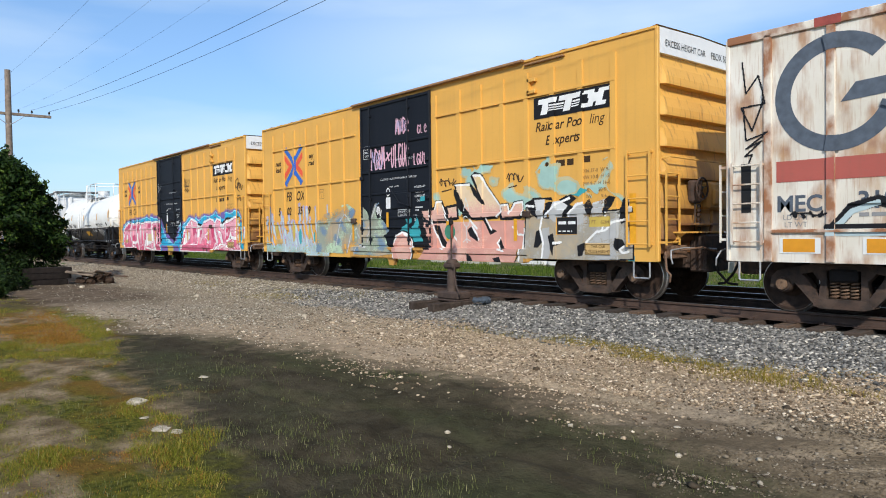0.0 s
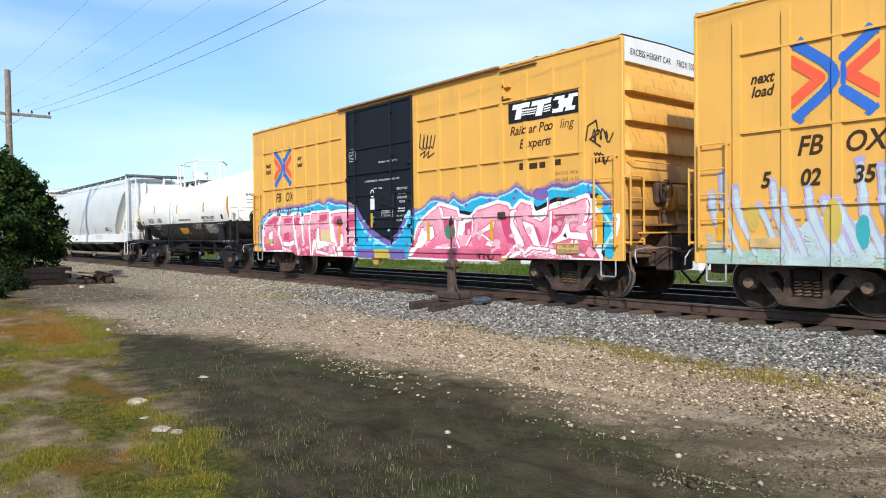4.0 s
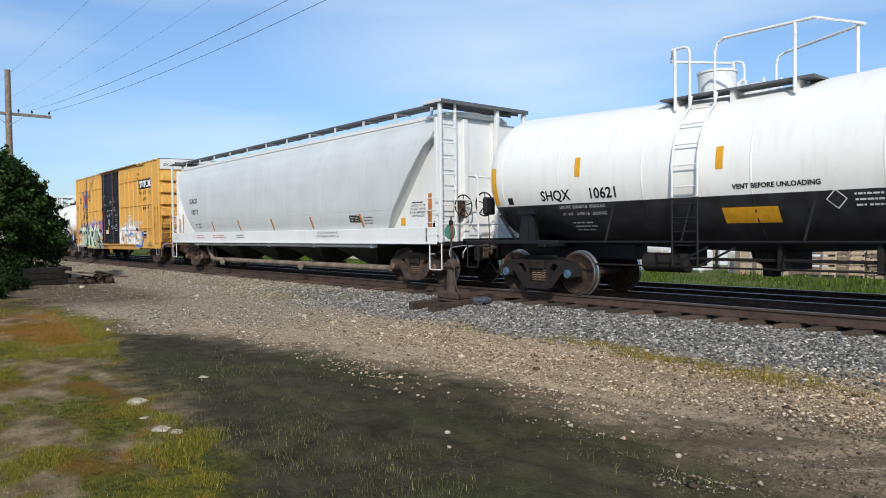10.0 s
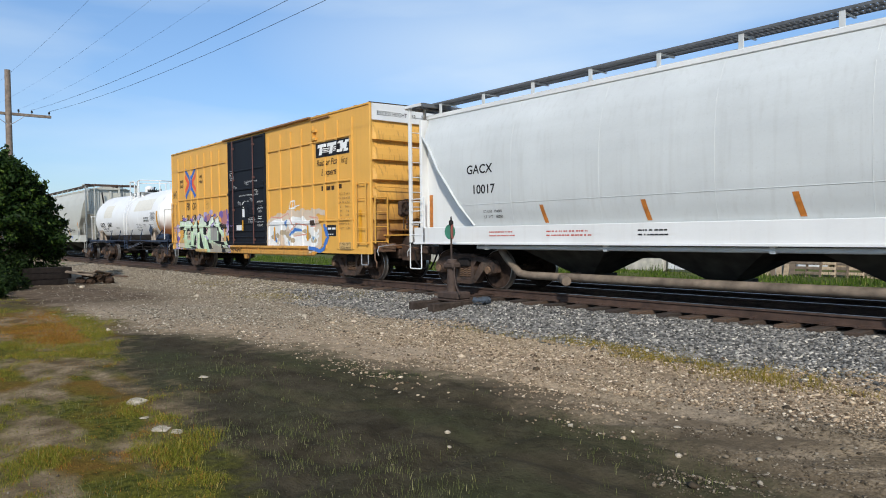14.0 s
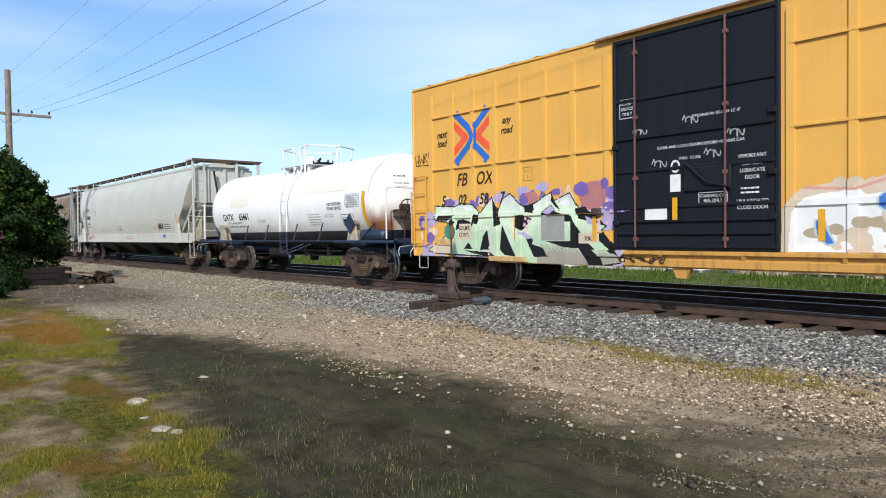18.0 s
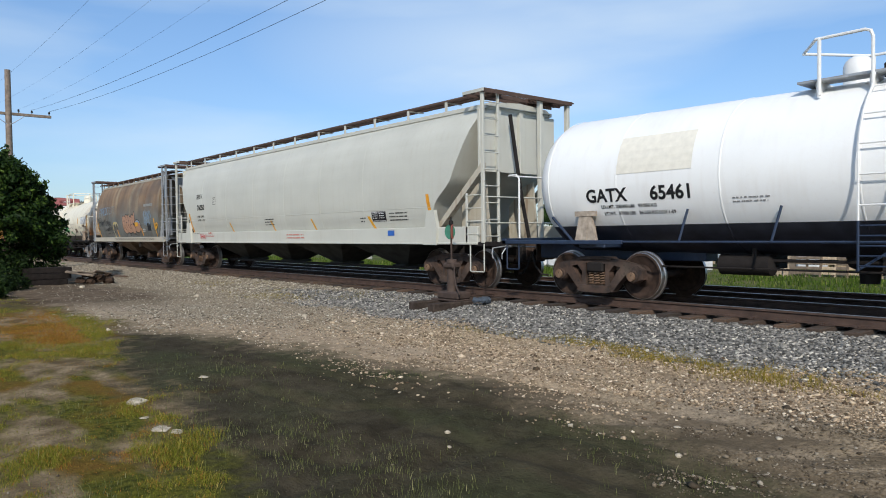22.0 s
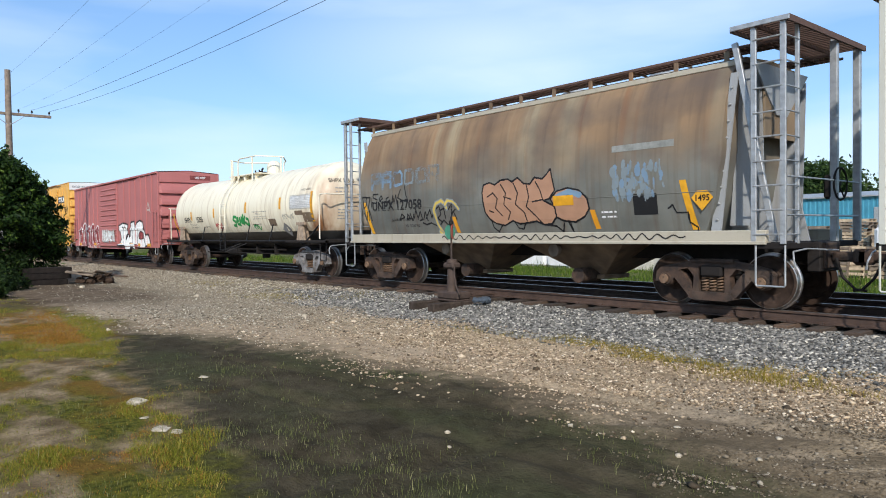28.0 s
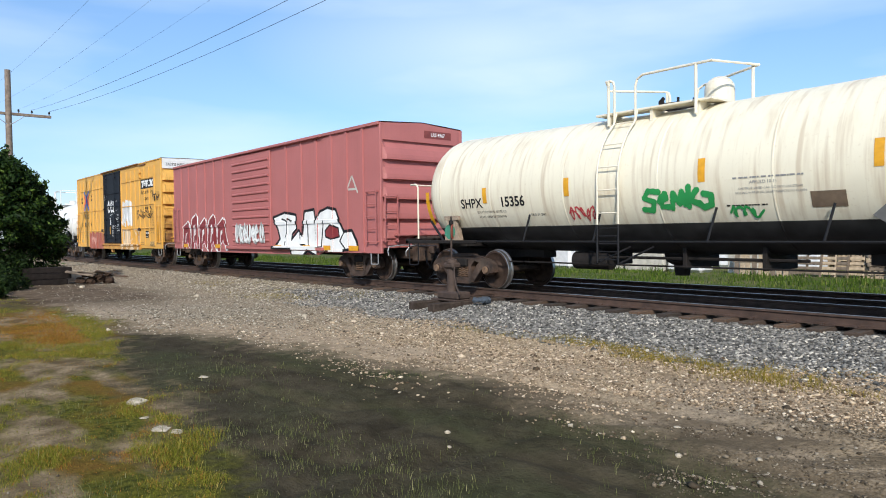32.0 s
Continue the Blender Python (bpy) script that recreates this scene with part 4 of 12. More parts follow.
def box_body(car, hl, zt, zb, mat, roof_mat, end_n, end_top=None, ridge=0.16, end_mat=None):
    """Sides, ends and roof of a box car."""
    for s in (-1, 1):
        g = G()
        ys = (s * (SIDE_P - 0.05), s * SIDE_P)
        g.prism([(-hl, zb + 0.10), (-5.0, zb + 0.10), (-4.75, zb), (4.55, zb), (4.8, zb + 0.10), (hl, zb + 0.10), (hl, zt), (-hl, zt)], 1, *ys)
        part("side_wall", g, mat, car)
    part("floor_pan", G().box(-hl + 0.05, hl - 0.05, -1.4, 1.4, 1.05, 1.2), M["dark_steel"], car)
    part("centre_sill", G().box(-hl, hl, -0.22, 0.22, 0.66, 1.06, 0.01), M["dark_steel"], car)
    prof = end_profile(zt, zb + 0.25, end_n)
    for s in (-1, 1):
        g = G()
        rows = []
        ys = [-SIDE_P, -SIDE_P + 0.07, -SIDE_P + 0.16, 0, SIDE_P - 0.16, SIDE_P - 0.07, SIDE_P]
        for o, z in prof:
            rise = [0, 0, 0, ridge if z > zt - 0.01 else 0, 0, 0, 0]
            rows.append([(s * (hl + 0.015 + (o if 0.08 < SIDE_P - abs(y) else max(0, o) * 0.0)), y, z + r) for y, r in zip(ys, rise)])
        g.grid(rows if s > 0 else [r[::-1] for r in rows])
        if end_top:
            for i, f in enumerate(g.f):
                if min(g.v[j][2] for j in f) > zt - 0.5:
                    g.mi[i] = 1
        part("end_wall", g, [end_mat or mat, end_top or mat], car)
        for c in (-1, 1):
            part("corner_post", G().box(s * (hl - 0.03), s * (hl + 0.035), c * (SIDE_P - 0.06), c * (SIDE_P + 0.02), zb + 0.1, zt, 0.012), mat, car)
    g = G()
    n = 22
    for s in (-1, 1):
        rows = []
        for k in range(n * 4 + 1):
            x = -hl - 0.02 + (2 * hl + 0.04) * k / (n * 4)
            up = 0.025 if k % 4 in (0,) else 0.0
            rows.append([(x, s * (SIDE_P + 0.015), zt + up), (x, 0, zt + ridge + up)])
        g.grid(rows if s < 0 else [r[::-1] for r in rows])
        g.box(-hl, hl, s * (SIDE_P - 0.03), s * (SIDE_P + 0.03), zt - 0.05, zt + 0.004, 0.008)
    part("roof", g, roof_mat, car)


def posts_and_beams(car, xs, beams, zt, zb, mat, w=0.105):
    """Pressed posts and rails on the side sheets."""
    me = G().prism([(-w / 2 - 0.007, 0.0), (-w / 2, -(SIDE_R - SIDE_P)), (w / 2, -(SIDE_R - SIDE_P)), (w / 2 + 0.007, 0.0)], 2, zb, zt).mesh("side_post", mat)
    for x in xs:
        part("side_post", me, None, car, at=Matrix.Translation((x, -SIDE_P, 0)))
        part("side_post", me, None, car, at=Matrix.Translation((x, SIDE_P, 0)) @ Matrix.Rotation(math.pi, 4, "Z"))
    for x0, x1, z in beams:
        g = G().prism([(-SIDE_P, z - 0.022), (-SIDE_R - 0.008, z - 0.022), (-SIDE_R - 0.008, z + 0.015), (-SIDE_P, z + 0.028)], 0, x0, x1)
        part("side_rail", g, mat, car)


def side_hardware(car, hl, zb, mat, tall=2.75):
    """Ladders, steps and grab irons at the corners of the near side."""
    for s in (-1, 1):
        g = G()
        ladder(g, s * (hl - 0.58), s * (hl - 0.10), -SIDE_R - 0.055, zb + 0.42, tall, 5)
        for z in (zb + 0.42, tall):
            for x in (hl - 0.58, hl - 0.10):
                g.box(s * x - 0.02, s * x + 0.02, -SIDE_R - 0.055, -SIDE_P, z - 0.02, z + 0.02)
        part("side_ladder", g, mat, car)
        g = G()
        stirrup(g, s * (hl - 0.34), -SIDE_P + 0.02, zb + 0.14)
        part("sill_step", g, M["galv"], car)
        g = G()
        end_ladder(g, s * (hl + 0.16), -SIDE_P + 0.04, -SIDE_P + 0.46, zb + 0.45, 2.35, 4)
        for z in (zb + 0.45, 2.35):
            for y in (-SIDE_P + 0.04, -SIDE_P + 0.46):
                g.box(s * hl, s * (hl + 0.16), y - 0.02, y + 0.02, z - 0.02, z + 0.02)
        part("end_ladder", g, mat, car)
        g = G()
        g.box(s * (hl + 0.02), s * (hl + 0.28), -1.1, 1.1, 1.28, 1.31)
        for y in (-1.0, 1.0):
            g.prism([(hl * s, 1.28), (s * (hl + 0.28), 1.28), (hl * s, 1.08)], 1, y - 0.02, y + 0.02)
        part("crossover_step", g, mat, car)
        g = G()
        g.box(s * hl, s * (hl + 0.34), -0.42, 0.42, 0.55, 1.25, 0.03)
        g.box(s * (hl - 1.6), s * hl, -0.5, 0.5, 0.62, 0.9, 0.02)
        part("end_sill", g, M["cast"], car)
        coupler(car, s * (hl + 0.10), s)


def end_gear(car, hl):
    """Rusty hand brake, chain, bell crank, grab rail and levers on the lower end of a box car."""
    x = hl + 0.02
    brake_wheel(car, x + 0.03, -0.42, 2.10, 1, M["cast"], 0.20)
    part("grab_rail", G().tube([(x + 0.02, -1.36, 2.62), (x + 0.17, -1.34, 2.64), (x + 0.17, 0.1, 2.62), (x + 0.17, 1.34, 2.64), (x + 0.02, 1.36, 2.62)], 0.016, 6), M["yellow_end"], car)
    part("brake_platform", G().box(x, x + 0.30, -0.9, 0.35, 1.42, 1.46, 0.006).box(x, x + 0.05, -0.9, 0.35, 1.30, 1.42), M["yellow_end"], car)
    g = G()
    end_ladder(g, x + 0.15, 0.72, 1.16, 1.12, 2.35, 5)
    for z in (1.12, 2.35):
        for y in (0.72, 1.16):
            g.box(x, x + 0.15, y - 0.02, y + 0.02, z - 0.02, z + 0.02)
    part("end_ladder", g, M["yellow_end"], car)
    g = G()
    g.box(x, x + 0.22, -0.12, 0.38, 1.72, 2.24, 0.05).box(x + 0.20, x + 0.27, 0.0, 0.26, 1.80, 2.10, 0.03)
    g.tube([(x + 0.12, 0.15, 1.75), (x + 0.2, 0.0, 1.4), (x + 0.18, -0.25, 1.05)], 0.03, 6)
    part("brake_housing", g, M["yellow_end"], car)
    g = G()
    for k in range(9):
        z = 1.75 - 0.085 * k
        g.box(x + 0.10, x + 0.16, -0.36 + 0.012 * (k % 2), -0.30 + 0.012 * (k % 2), z, z + 0.07, 0.015)
    part("chain", g, M["cast"], car)
    g = G()
    g.tube([(x + 0.3, -1.25, 0.98), (x + 0.42, -0.7, 1.02), (x + 0.5, -0.2, 0.9)], 0.02, 6)
    g.tube([(x + 0.12, -1.44, 0.95), (x + 0.16, -1.46, 0.62), (x + 0.24, -1.46, 0.55), (x + 0.22, -1.46, 0.42)], 0.02, 6)
    g.box(x - 0.1, x + 0.12, -1.2, -0.7, 0.82, 1.06, 0.02)
    part("uncoupling_lever", g, M["spring"], car)


def plug_door(car, x0, x1, z0, z1, mat, rod_mat=None):
    """A dark sliding plug door with ribs, two lock rods and handles."""
    y = -SIDE_R - 0.005
    d = part("door", G().box(x0, x1, y, -SIDE_P + 0.01, z0, z1, 0.015), mat, car, "black plug door")
    g = G()
    for z in (z0 + (z1 - z0) * f for f in (0.02, 0.20, 0.37, 0.53, 0.705, 0.985)):
        g.box(x0 + 0.04, x1 - 0.04, y - 0.03, y + 0.005, z - 0.03, z + 0.03, 0.01)
    for x in (x0 + 0.03, x1 - 0.03):
        g.box(x - 0.03, x + 0.03, y - 0.03, y + 0.005, z0, z1, 0.01)
    part("door_ribs", g, mat, d)
    for f in (0.16, 0.72):
        x = x0 + (x1 - x0) * f
        g = G().tube([(x, y - 0.055, z0 + 0.06), (x, y - 0.055, z1 - 0.02)], 0.02, 8)
        for z in (z0 + 0.2, z0 + 1.3, z0 + 2.4, z1 - 0.3):
            g.box(x - 0.045, x + 0.045, y - 0.075, y, z - 0.035, z + 0.035, 0.01)
        part("lock_rod", g, rod_mat or mat, d)
    g = G()
    g.box(x0 + 1.45, x0 + 2.3, y - 0.05, y + 0.005, z0 + 1.0, z0 + 1.42, 0.03)
    g.tube([(x0 + 1.5, y - 0.07, z0 + 1.5), (x0 + 1.9, y - 0.10, z0 + 1.15), (x0 + 2.3, y - 0.07, z0 + 1.05)], 0.018, 6)
    part("door_gear", g, mat, d)
    for z in (z0 + 0.30, z0 + 0.52):
        part("door_bar", G().box(x0 + 0.10, x1 - 0.10, y - 0.045, y + 0.002, z - 0.025, z + 0.025, 0.01), mat, d)
    for x, z in ((x1 - 0.10, z0 + 0.55), (x1 - 0.10, z0 + 1.25), (x1 - 0.10, z0 + 2.2), (x0 + 0.06, z0 + 1.9), (x0 + 0.06, z0 + 0.5)):
        part("door_latch", G().box(x - 0.07, x + 0.07, y - 0.06, y + 0.002, z - 0.05, z + 0.05, 0.015), mat, d)
    part("door_hinge_rail", G().tube([(x0 + 0.1, y - 0.03, z0 + 2.02), (x1 - 0.1, y - 0.03, z0 + 2.02)], 0.012, 6), mat, d)
    lab = flat_side(y - 0.006)
    lettering(d, "OPENING W 10'-0\" H 12'-4\"", x1 - 1.05, z0 + 2.26, 0.05, M["ink_white"], lab)
    lettering(d, "CLOSE AND LOCK DOORS BEFORE MOVING CAR", x0 + 1.72, z0 + 1.78, 0.05, M["ink_white"], lab)
    lettering(d, "OPEN   CLOSE", x0 + 1.55, z0 + 1.57, 0.045, M["ink_white"], lab)
    g = G()
    bars(g, lab, x1 - 0.62, x1 - 0.30, z0 + 1.00, 0.045, 2, seed=4)
    for xa, xb, za, zb in ((x0 + 0.14, x0 + 0.47, z0 + 2.42, z0 + 2.76), (x0 + 1.72, x0 + 2.22, z0 + 0.80, z0 + 0.98)):
        for q in (za, zb):
            rect(g, lab, xa, xb, q - 0.006, q + 0.006)
        for q in (xa, xb):
            rect(g, lab, q - 0.006, q + 0.006, za, zb)
    rect(g, lab, x0 + 1.18, x0 + 1.38, z0 + 1.02, z0 + 1.32)
    for k in range(16):
        a0, a1 = 2 * math.pi * k / 16, 2 * math.pi * (k + 1) / 16
        g.add([lab(x0 + 1.28 + r * math.cos(a), z0 + 1.46 + r * 1.25 * math.sin(a)) for a, r in ((a0, 0.06), (a1, 0.06), (a1, 0.09), (a0, 0.09))], [(0, 1, 2, 3)])
    part("stencil_text", g, M["ink_white"], d)
    for k, line in enumerate(("SECURITY", "DEVICE", "ONLY")):
        lettering(d, line, x0 + 0.30, z0 + 2.66 - 0.095 * k, 0.055, M["ink_white"], lab)
    for line, z in (("IMPORTANT", 1.50), ("DO NOT", 1.38), ("LUBRICATE", 1.27), ("DOOR", 1.16), ("UNLATCH TO", 0.78), ("CLOSE DOOR", 0.68)):
        lettering(d, line, x1 - 0.43, z0 + z, 0.06, M["ink_white"], lab, 0, 0.95)
    lettering(d, "STANDARD CAR", x0 + 1.97, z0 + 0.90, 0.05, M["ink_white"], lab, 0, 0.9)
    lettering(d, "SEAL ONLY", x0 + 1.97, z0 + 0.82, 0.05, M["ink_white"], lab, 0, 0.9)
    return d


def reflectors(car, surf, xs, z0=1.30, z1=1.72, w=0.10, mat="amber", height=None):
    for x in xs:
        part("reflector", rect(G(), surf, x - w / 2, x + w / 2, z0, z1, 3), M[mat], car, "yellow reflective strip")


POSTS_R = [1.60, 2.48, 3.20, 3.92, 4.64, 5.36, 6.08, 6.86]
POSTS_L = [-7.06, -6.28, -5.55, -4.84, -4.12, -3.38, -2.62, -1.80]


def pool_boxcar(xc, label, number):
    """Tall yellow box car with a black plug door."""
    car = new_car("boxcar", label, "box car", xc)
    hl, zt, zb = 7.78, 4.96, 0.67
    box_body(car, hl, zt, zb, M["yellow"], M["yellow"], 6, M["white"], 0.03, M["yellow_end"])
    posts_and_beams(car, POSTS_R + POSTS_L, [(-7.0, -1.95, 4.14), (-7.0, -1.6, 2.88), (1.6, 6.9, 4.17), (1.6, 6.9, 2.90), (-7.0, -1.9, 1.70), (1.6, 6.95, 1.76)], zt - 0.28, zb + 0.24, M["yellow"], 0.125)
    g = G().box(-2.0, 4.62, -SIDE_R - 0.08, -SIDE_P, zt - 0.045, zt + 0.012, 0.012).box(4.62, 5.70, -SIDE_R - 0.03, -SIDE_P, zt - 0.13, zt - 0.09, 0.01)
    part("door_hood", g, M["yellow_grey"], car)
    g = G().box(4.72, 4.95, -SIDE_R - 0.05, -SIDE_P, zt - 0.50, zt - 0.42, 0.01).box(4.72, 4.78, -SIDE_R - 0.05, -SIDE_P, zt - 0.72, zt - 0.42).box(4.72, 4.95, -SIDE_R - 0.05, -SIDE_P, zt - 0.74, zt - 0.66, 0.01)
    part("door_stop", g, M["yellow"], car)
    plug_door(car, -1.62, 1.45, 0.98, zt - 0.11, M["black_door"], M["rod_red"] if number.startswith("5 02 5") else None)
    part("door_sill", G().box(-2.2, 4.7, -SIDE_R - 0.09, -SIDE_P, 0.90, 0.97, 0.01).box(-2.2, 4.7, -SIDE_R - 0.02, -SIDE_P, 0.82, 0.90), M["yellow_dirty"], car)
    part("lower_beam", G().box(-2.2, 4.7, -SIDE_R - 0.06, -SIDE_P, 0.69, 0.825, 0.012), M["yellow_dirty"], car)
    for x in (-2.05, -0.6, 0.9, 2.4, 3.9):
        part("sill_bracket", G().prism([(-SIDE_P - 0.02, 0.90), (-SIDE_R - 0.085, 0.90), (-SIDE_R - 0.055, 0.82), (-SIDE_P - 0.02, 0.82)], 0, x - 0.03, x + 0.03), M["yellow_dirty"], car)
    part("sill_lug", G().prism([(-0.42, 0.69), (-0.05, 0.69), (-0.14, 0.50), (-0.33, 0.50)], 1, -SIDE_R, -SIDE_P + 0.06), M["yellow_dirty"], car)
    for x in (-2.02, 4.66):
        part("door_lock_box", G().box(x - 0.11, x + 0.11, -SIDE_R - 0.065, -SIDE_P, 1.64, 1.78, 0.02), M["cast"], car)
    side_hardware(car, hl, zb, M["yellow"])
    end_gear(car, hl)
    for x in (-6.15, 6.15):
        truck(car, x)
    surf = flat_side(-SIDE_P - 0.005)
    ink = M["ink_brown"]
    lettering(car, "next", -6.66, 3.63, 0.165, ink, surf, 0.3, 0.85, bold=0.007)
    lettering(car, "load", -6.66, 3.42, 0.165, ink, surf, 0.3, 0.85, bold=0.007)
    lettering(car, "any", -4.47, 3.72, 0.15, ink, surf, 0.3, 0.85, bold=0.007)
    lettering(car, "road", -4.47, 3.50, 0.15, ink, surf, 0.3, 0.85, bold=0.007)
    for w, x in (("FB", -5.95), ("OX", -5.20)):
        lettering(car, w, x, 2.44, 0.29, ink, surf, 0.25, 0.85, 0.008)
    for w, x in zip(number.split(), (-6.60, -5.93, -5.20, -4.62)):
        lettering(car, w, x, 1.99, 0.24, ink, flat_side(-SIDE_P - 0.016), 0.2, 0.85, 0.009)
    step = [p + d for p in POSTS_R for d in (-0.07, 0.07)]
    over = lambda x, z: (x, -SIDE_R - 0.004 if any(abs(x - p) < 0.07 for p in POSTS_R) else -SIDE_P - 0.005, z)
    for w, x, z in (("Railc", 5.13, 3.42), ("ar Poo", 5.78, 3.42), ("ling", 6.46, 3.42), ("E", 5.22, 3.12), ("xperts", 5.74, 3.12)):
        lettering(car, w, x, z, 0.19, ink, over, 0.25, 0.95, 0.0 if w == "ling" else 0.004, cuts=step)
    for k, w in enumerate(("EXH 17-0  W 9-4", "EXW 10-8  H 15-6", "EW 9-7  H 16-6", "IL       50-6", "IW        9-6", "IH       13-0", "FLR HT    3-8", "EMPTY CG  5-1", "CU FT    6264")):
        lettering(car, w, 6.46, 2.48 - 0.125 * k, 0.07, M["ink_faded"], flat_side(-SIDE_P - 0.016))
    g = G()
    bars(g, surf, 4.72, 5.3, 1.02, 0.05, 2, seed=8)
    bars(g, surf, -6.6, -5.6, 1.45, 0.06, 2, 0.9, seed=12)
    part("stencil_text", g, M["ink_faded"], car)
    g = G()
    bars(g, surf, 5.16, 5.28, 2.66, 0.24, 1, seed=9, ragged=0), bars(g, surf, 5.45, 5.98, 2.66, 0.20, 1, seed=9, ragged=0), bars(g, surf, 6.16, 6.42, 2.68, 0.20, 1, seed=7, ragged=0)
    part("stencil_text", g, ink, car)
    g = G()
    for z in (2.42, 2.70):
        rect(g, surf, -3.98, -3.72, z, z + 0.012)
    for x in (-3.98, -3.732):
        rect(g, surf, x, x + 0.012, 2.42, 2.712)
    part("plate_frame", g, M["ink_faded"], car)
    lettering(car, "PLATE", -3.85, 2.60, 0.05, M["ink_faded"], surf, 0, 0.9)
    lettering(car, "F", -3.85, 2.46, 0.08, M["ink_faded"], surf)
    g = G()
    rect(g, surf, 5.46, 5.98, 1.28, 1.62)
    part("data_plate", g, M["ink"], car, "black consolidated stencil panel")
    g = G()
    bars(g, flat_side(-SIDE_P - 0.009), 5.5, 5.7, 1.48, 0.06, 1, seed=2, words=False, ragged=0)
    bars(g, flat_side(-SIDE_P - 0.009), 5.75, 5.94, 1.48, 0.06, 1, seed=2, words=False, ragged=0)
    bars(g, flat_side(-SIDE_P - 0.009), 5.5, 5.94, 1.33, 0.04, 1, seed=5)
    part("data_text", g, M["ink_white"], car)
    part("notice_board", G().box(6.18, 6.82, -SIDE_P - 0.03, -SIDE_P, 0.88, 1.10, 0.006), M["notice"], car, "ochre notice board with dark rim")
    part("notice_board", G().box(-6.85, -6.2, -SIDE_P - 0.03, -SIDE_P, 1.04, 1.2, 0.006), M["notice"], car)
    nb = flat_side(-SIDE_P - 0.034)
    lettering(car, "THIS CAR", 6.50, 1.01, 0.055, ink, nb)
    lettering(car, "EXCESS HEIGHT", 6.50, 0.92, 0.055, ink, nb)
    g = G()
    for z in (0.895, 1.078):
        rect(g, nb, 6.20, 6.80, z, z + 0.008)
    for x in (6.20, 6.79):
        rect(g, nb, x, x + 0.01, 0.895, 1.085)
    part("notice_rim", g, ink, car)
    end = lambda u, z: (hl + 0.032, u, z)
    lettering(car, "EXCESS HEIGHT CAR", -0.55, zt - 0.32, 0.12, M["ink"], end, 0, 0.85)
    lettering(car, "FBOX " + number.replace(" ", ""), 0.80, zt - 0.32, 0.13, M["ink"], end, 0, 0.85)
    reflectors(car, flat_side(-SIDE_P - 0.020), (-7.35, -4.2, -2.1, 2.05, 4.3), 1.15, 1.62)
    reflectors(car, flat_side(-SIDE_P - 0.020), (7.28,), 1.1, 2.02, 0.14)
    part("reflector", rect(G(), flat_side(-SIDE_R - 0.05), -0.38, -0.28, 1.5, 1.9), M["amber"], car)
    return car


BOX = {}
BOX[2] = pool_boxcar(-7.79, "yellow high-cube boxcar with black door and multicoloured graffiti", "5 02 35 9")
BOX[3] = pool_boxcar(-24.85, "yellow high-cube boxcar with pink and blue graffiti along its base", "5 02 27 3")
BOX[6] = pool_boxcar(-75.97, "yellow high-cube boxcar with green and white graffiti", "5 02 58 7")
BOX[12] = pool_boxcar(-173.9, "dirty yellow boxcar with black door and small graffiti", "5 02 11 4")
# ---------------------------------------------------------------- tank cars
def two_tone(name, top, low, split, stain=(0.33, 0.24, 0.14), amount=0.25, rust=None, rust_top=2.75, spill=None):
    """Tank paint: pale above a level line, dark below it, with stains."""
    k = Mat(name, 0.42)
    z, x = k.axis(2), k.axis(0)
    up = k.math("GREATER_THAN", z, split)
    pale = k.mix(k.ramp(k.noise(0.8, 5), 0.3, 0.75), tuple(v * 0.94 for v in top), top)
    pale = k.mix(k.math("MULTIPLY", k.ramp(k.noise(2.2, 6, (2.4, 1, 0.35)), 0.52, 0.78), amount), pale, stain)
    pale = k.mix(k.math("MULTIPLY", k.ramp(k.noise(18, 4), 0.6, 0.78), amount * 0.6), pale, stain)
    if rust:
        near = k.math("MULTIPLY", k.ramp(k.math("ABSOLUTE", k.math("SUBTRACT", x, rust)), 0.15, 1.05, (1, 1, 1), (0, 0, 0)), k.ramp(k.math("SUBTRACT", z, rust_top - 0.7), 0.0, 0.7, (1, 1, 1), (0, 0, 0)))
        pale = k.mix(k.math("MULTIPLY", near, k.ramp(k.noise(1.1, 6, (1.6, 1.6, 0.5)), 0.26, 0.52)), pale, (0.24, 0.10, 0.04))
    if spill:
        runs = k.math("MULTIPLY", k.ramp(k.noise(3.4, 5, (2.6, 0.3, 0.16)), 0.52, 0.70), k.ramp(k.math("ABSOLUTE", k.math("SUBTRACT", x, spill[0])), spill[1] * 0.6, spill[1], (1, 1, 1), (0, 0, 0)))
        pale = k.mix(k.math("MULTIPLY", runs, 0.42), pale, (0.38, 0.25, 0.14))
    dark = k.mix(k.ramp(k.noise(3, 5), 0.35, 0.75), low, tuple(v * 2.2 + 0.01 for v in low))
    return k.done(k.mix(up, dark, pale), k.noise(10, 3), 0.003)


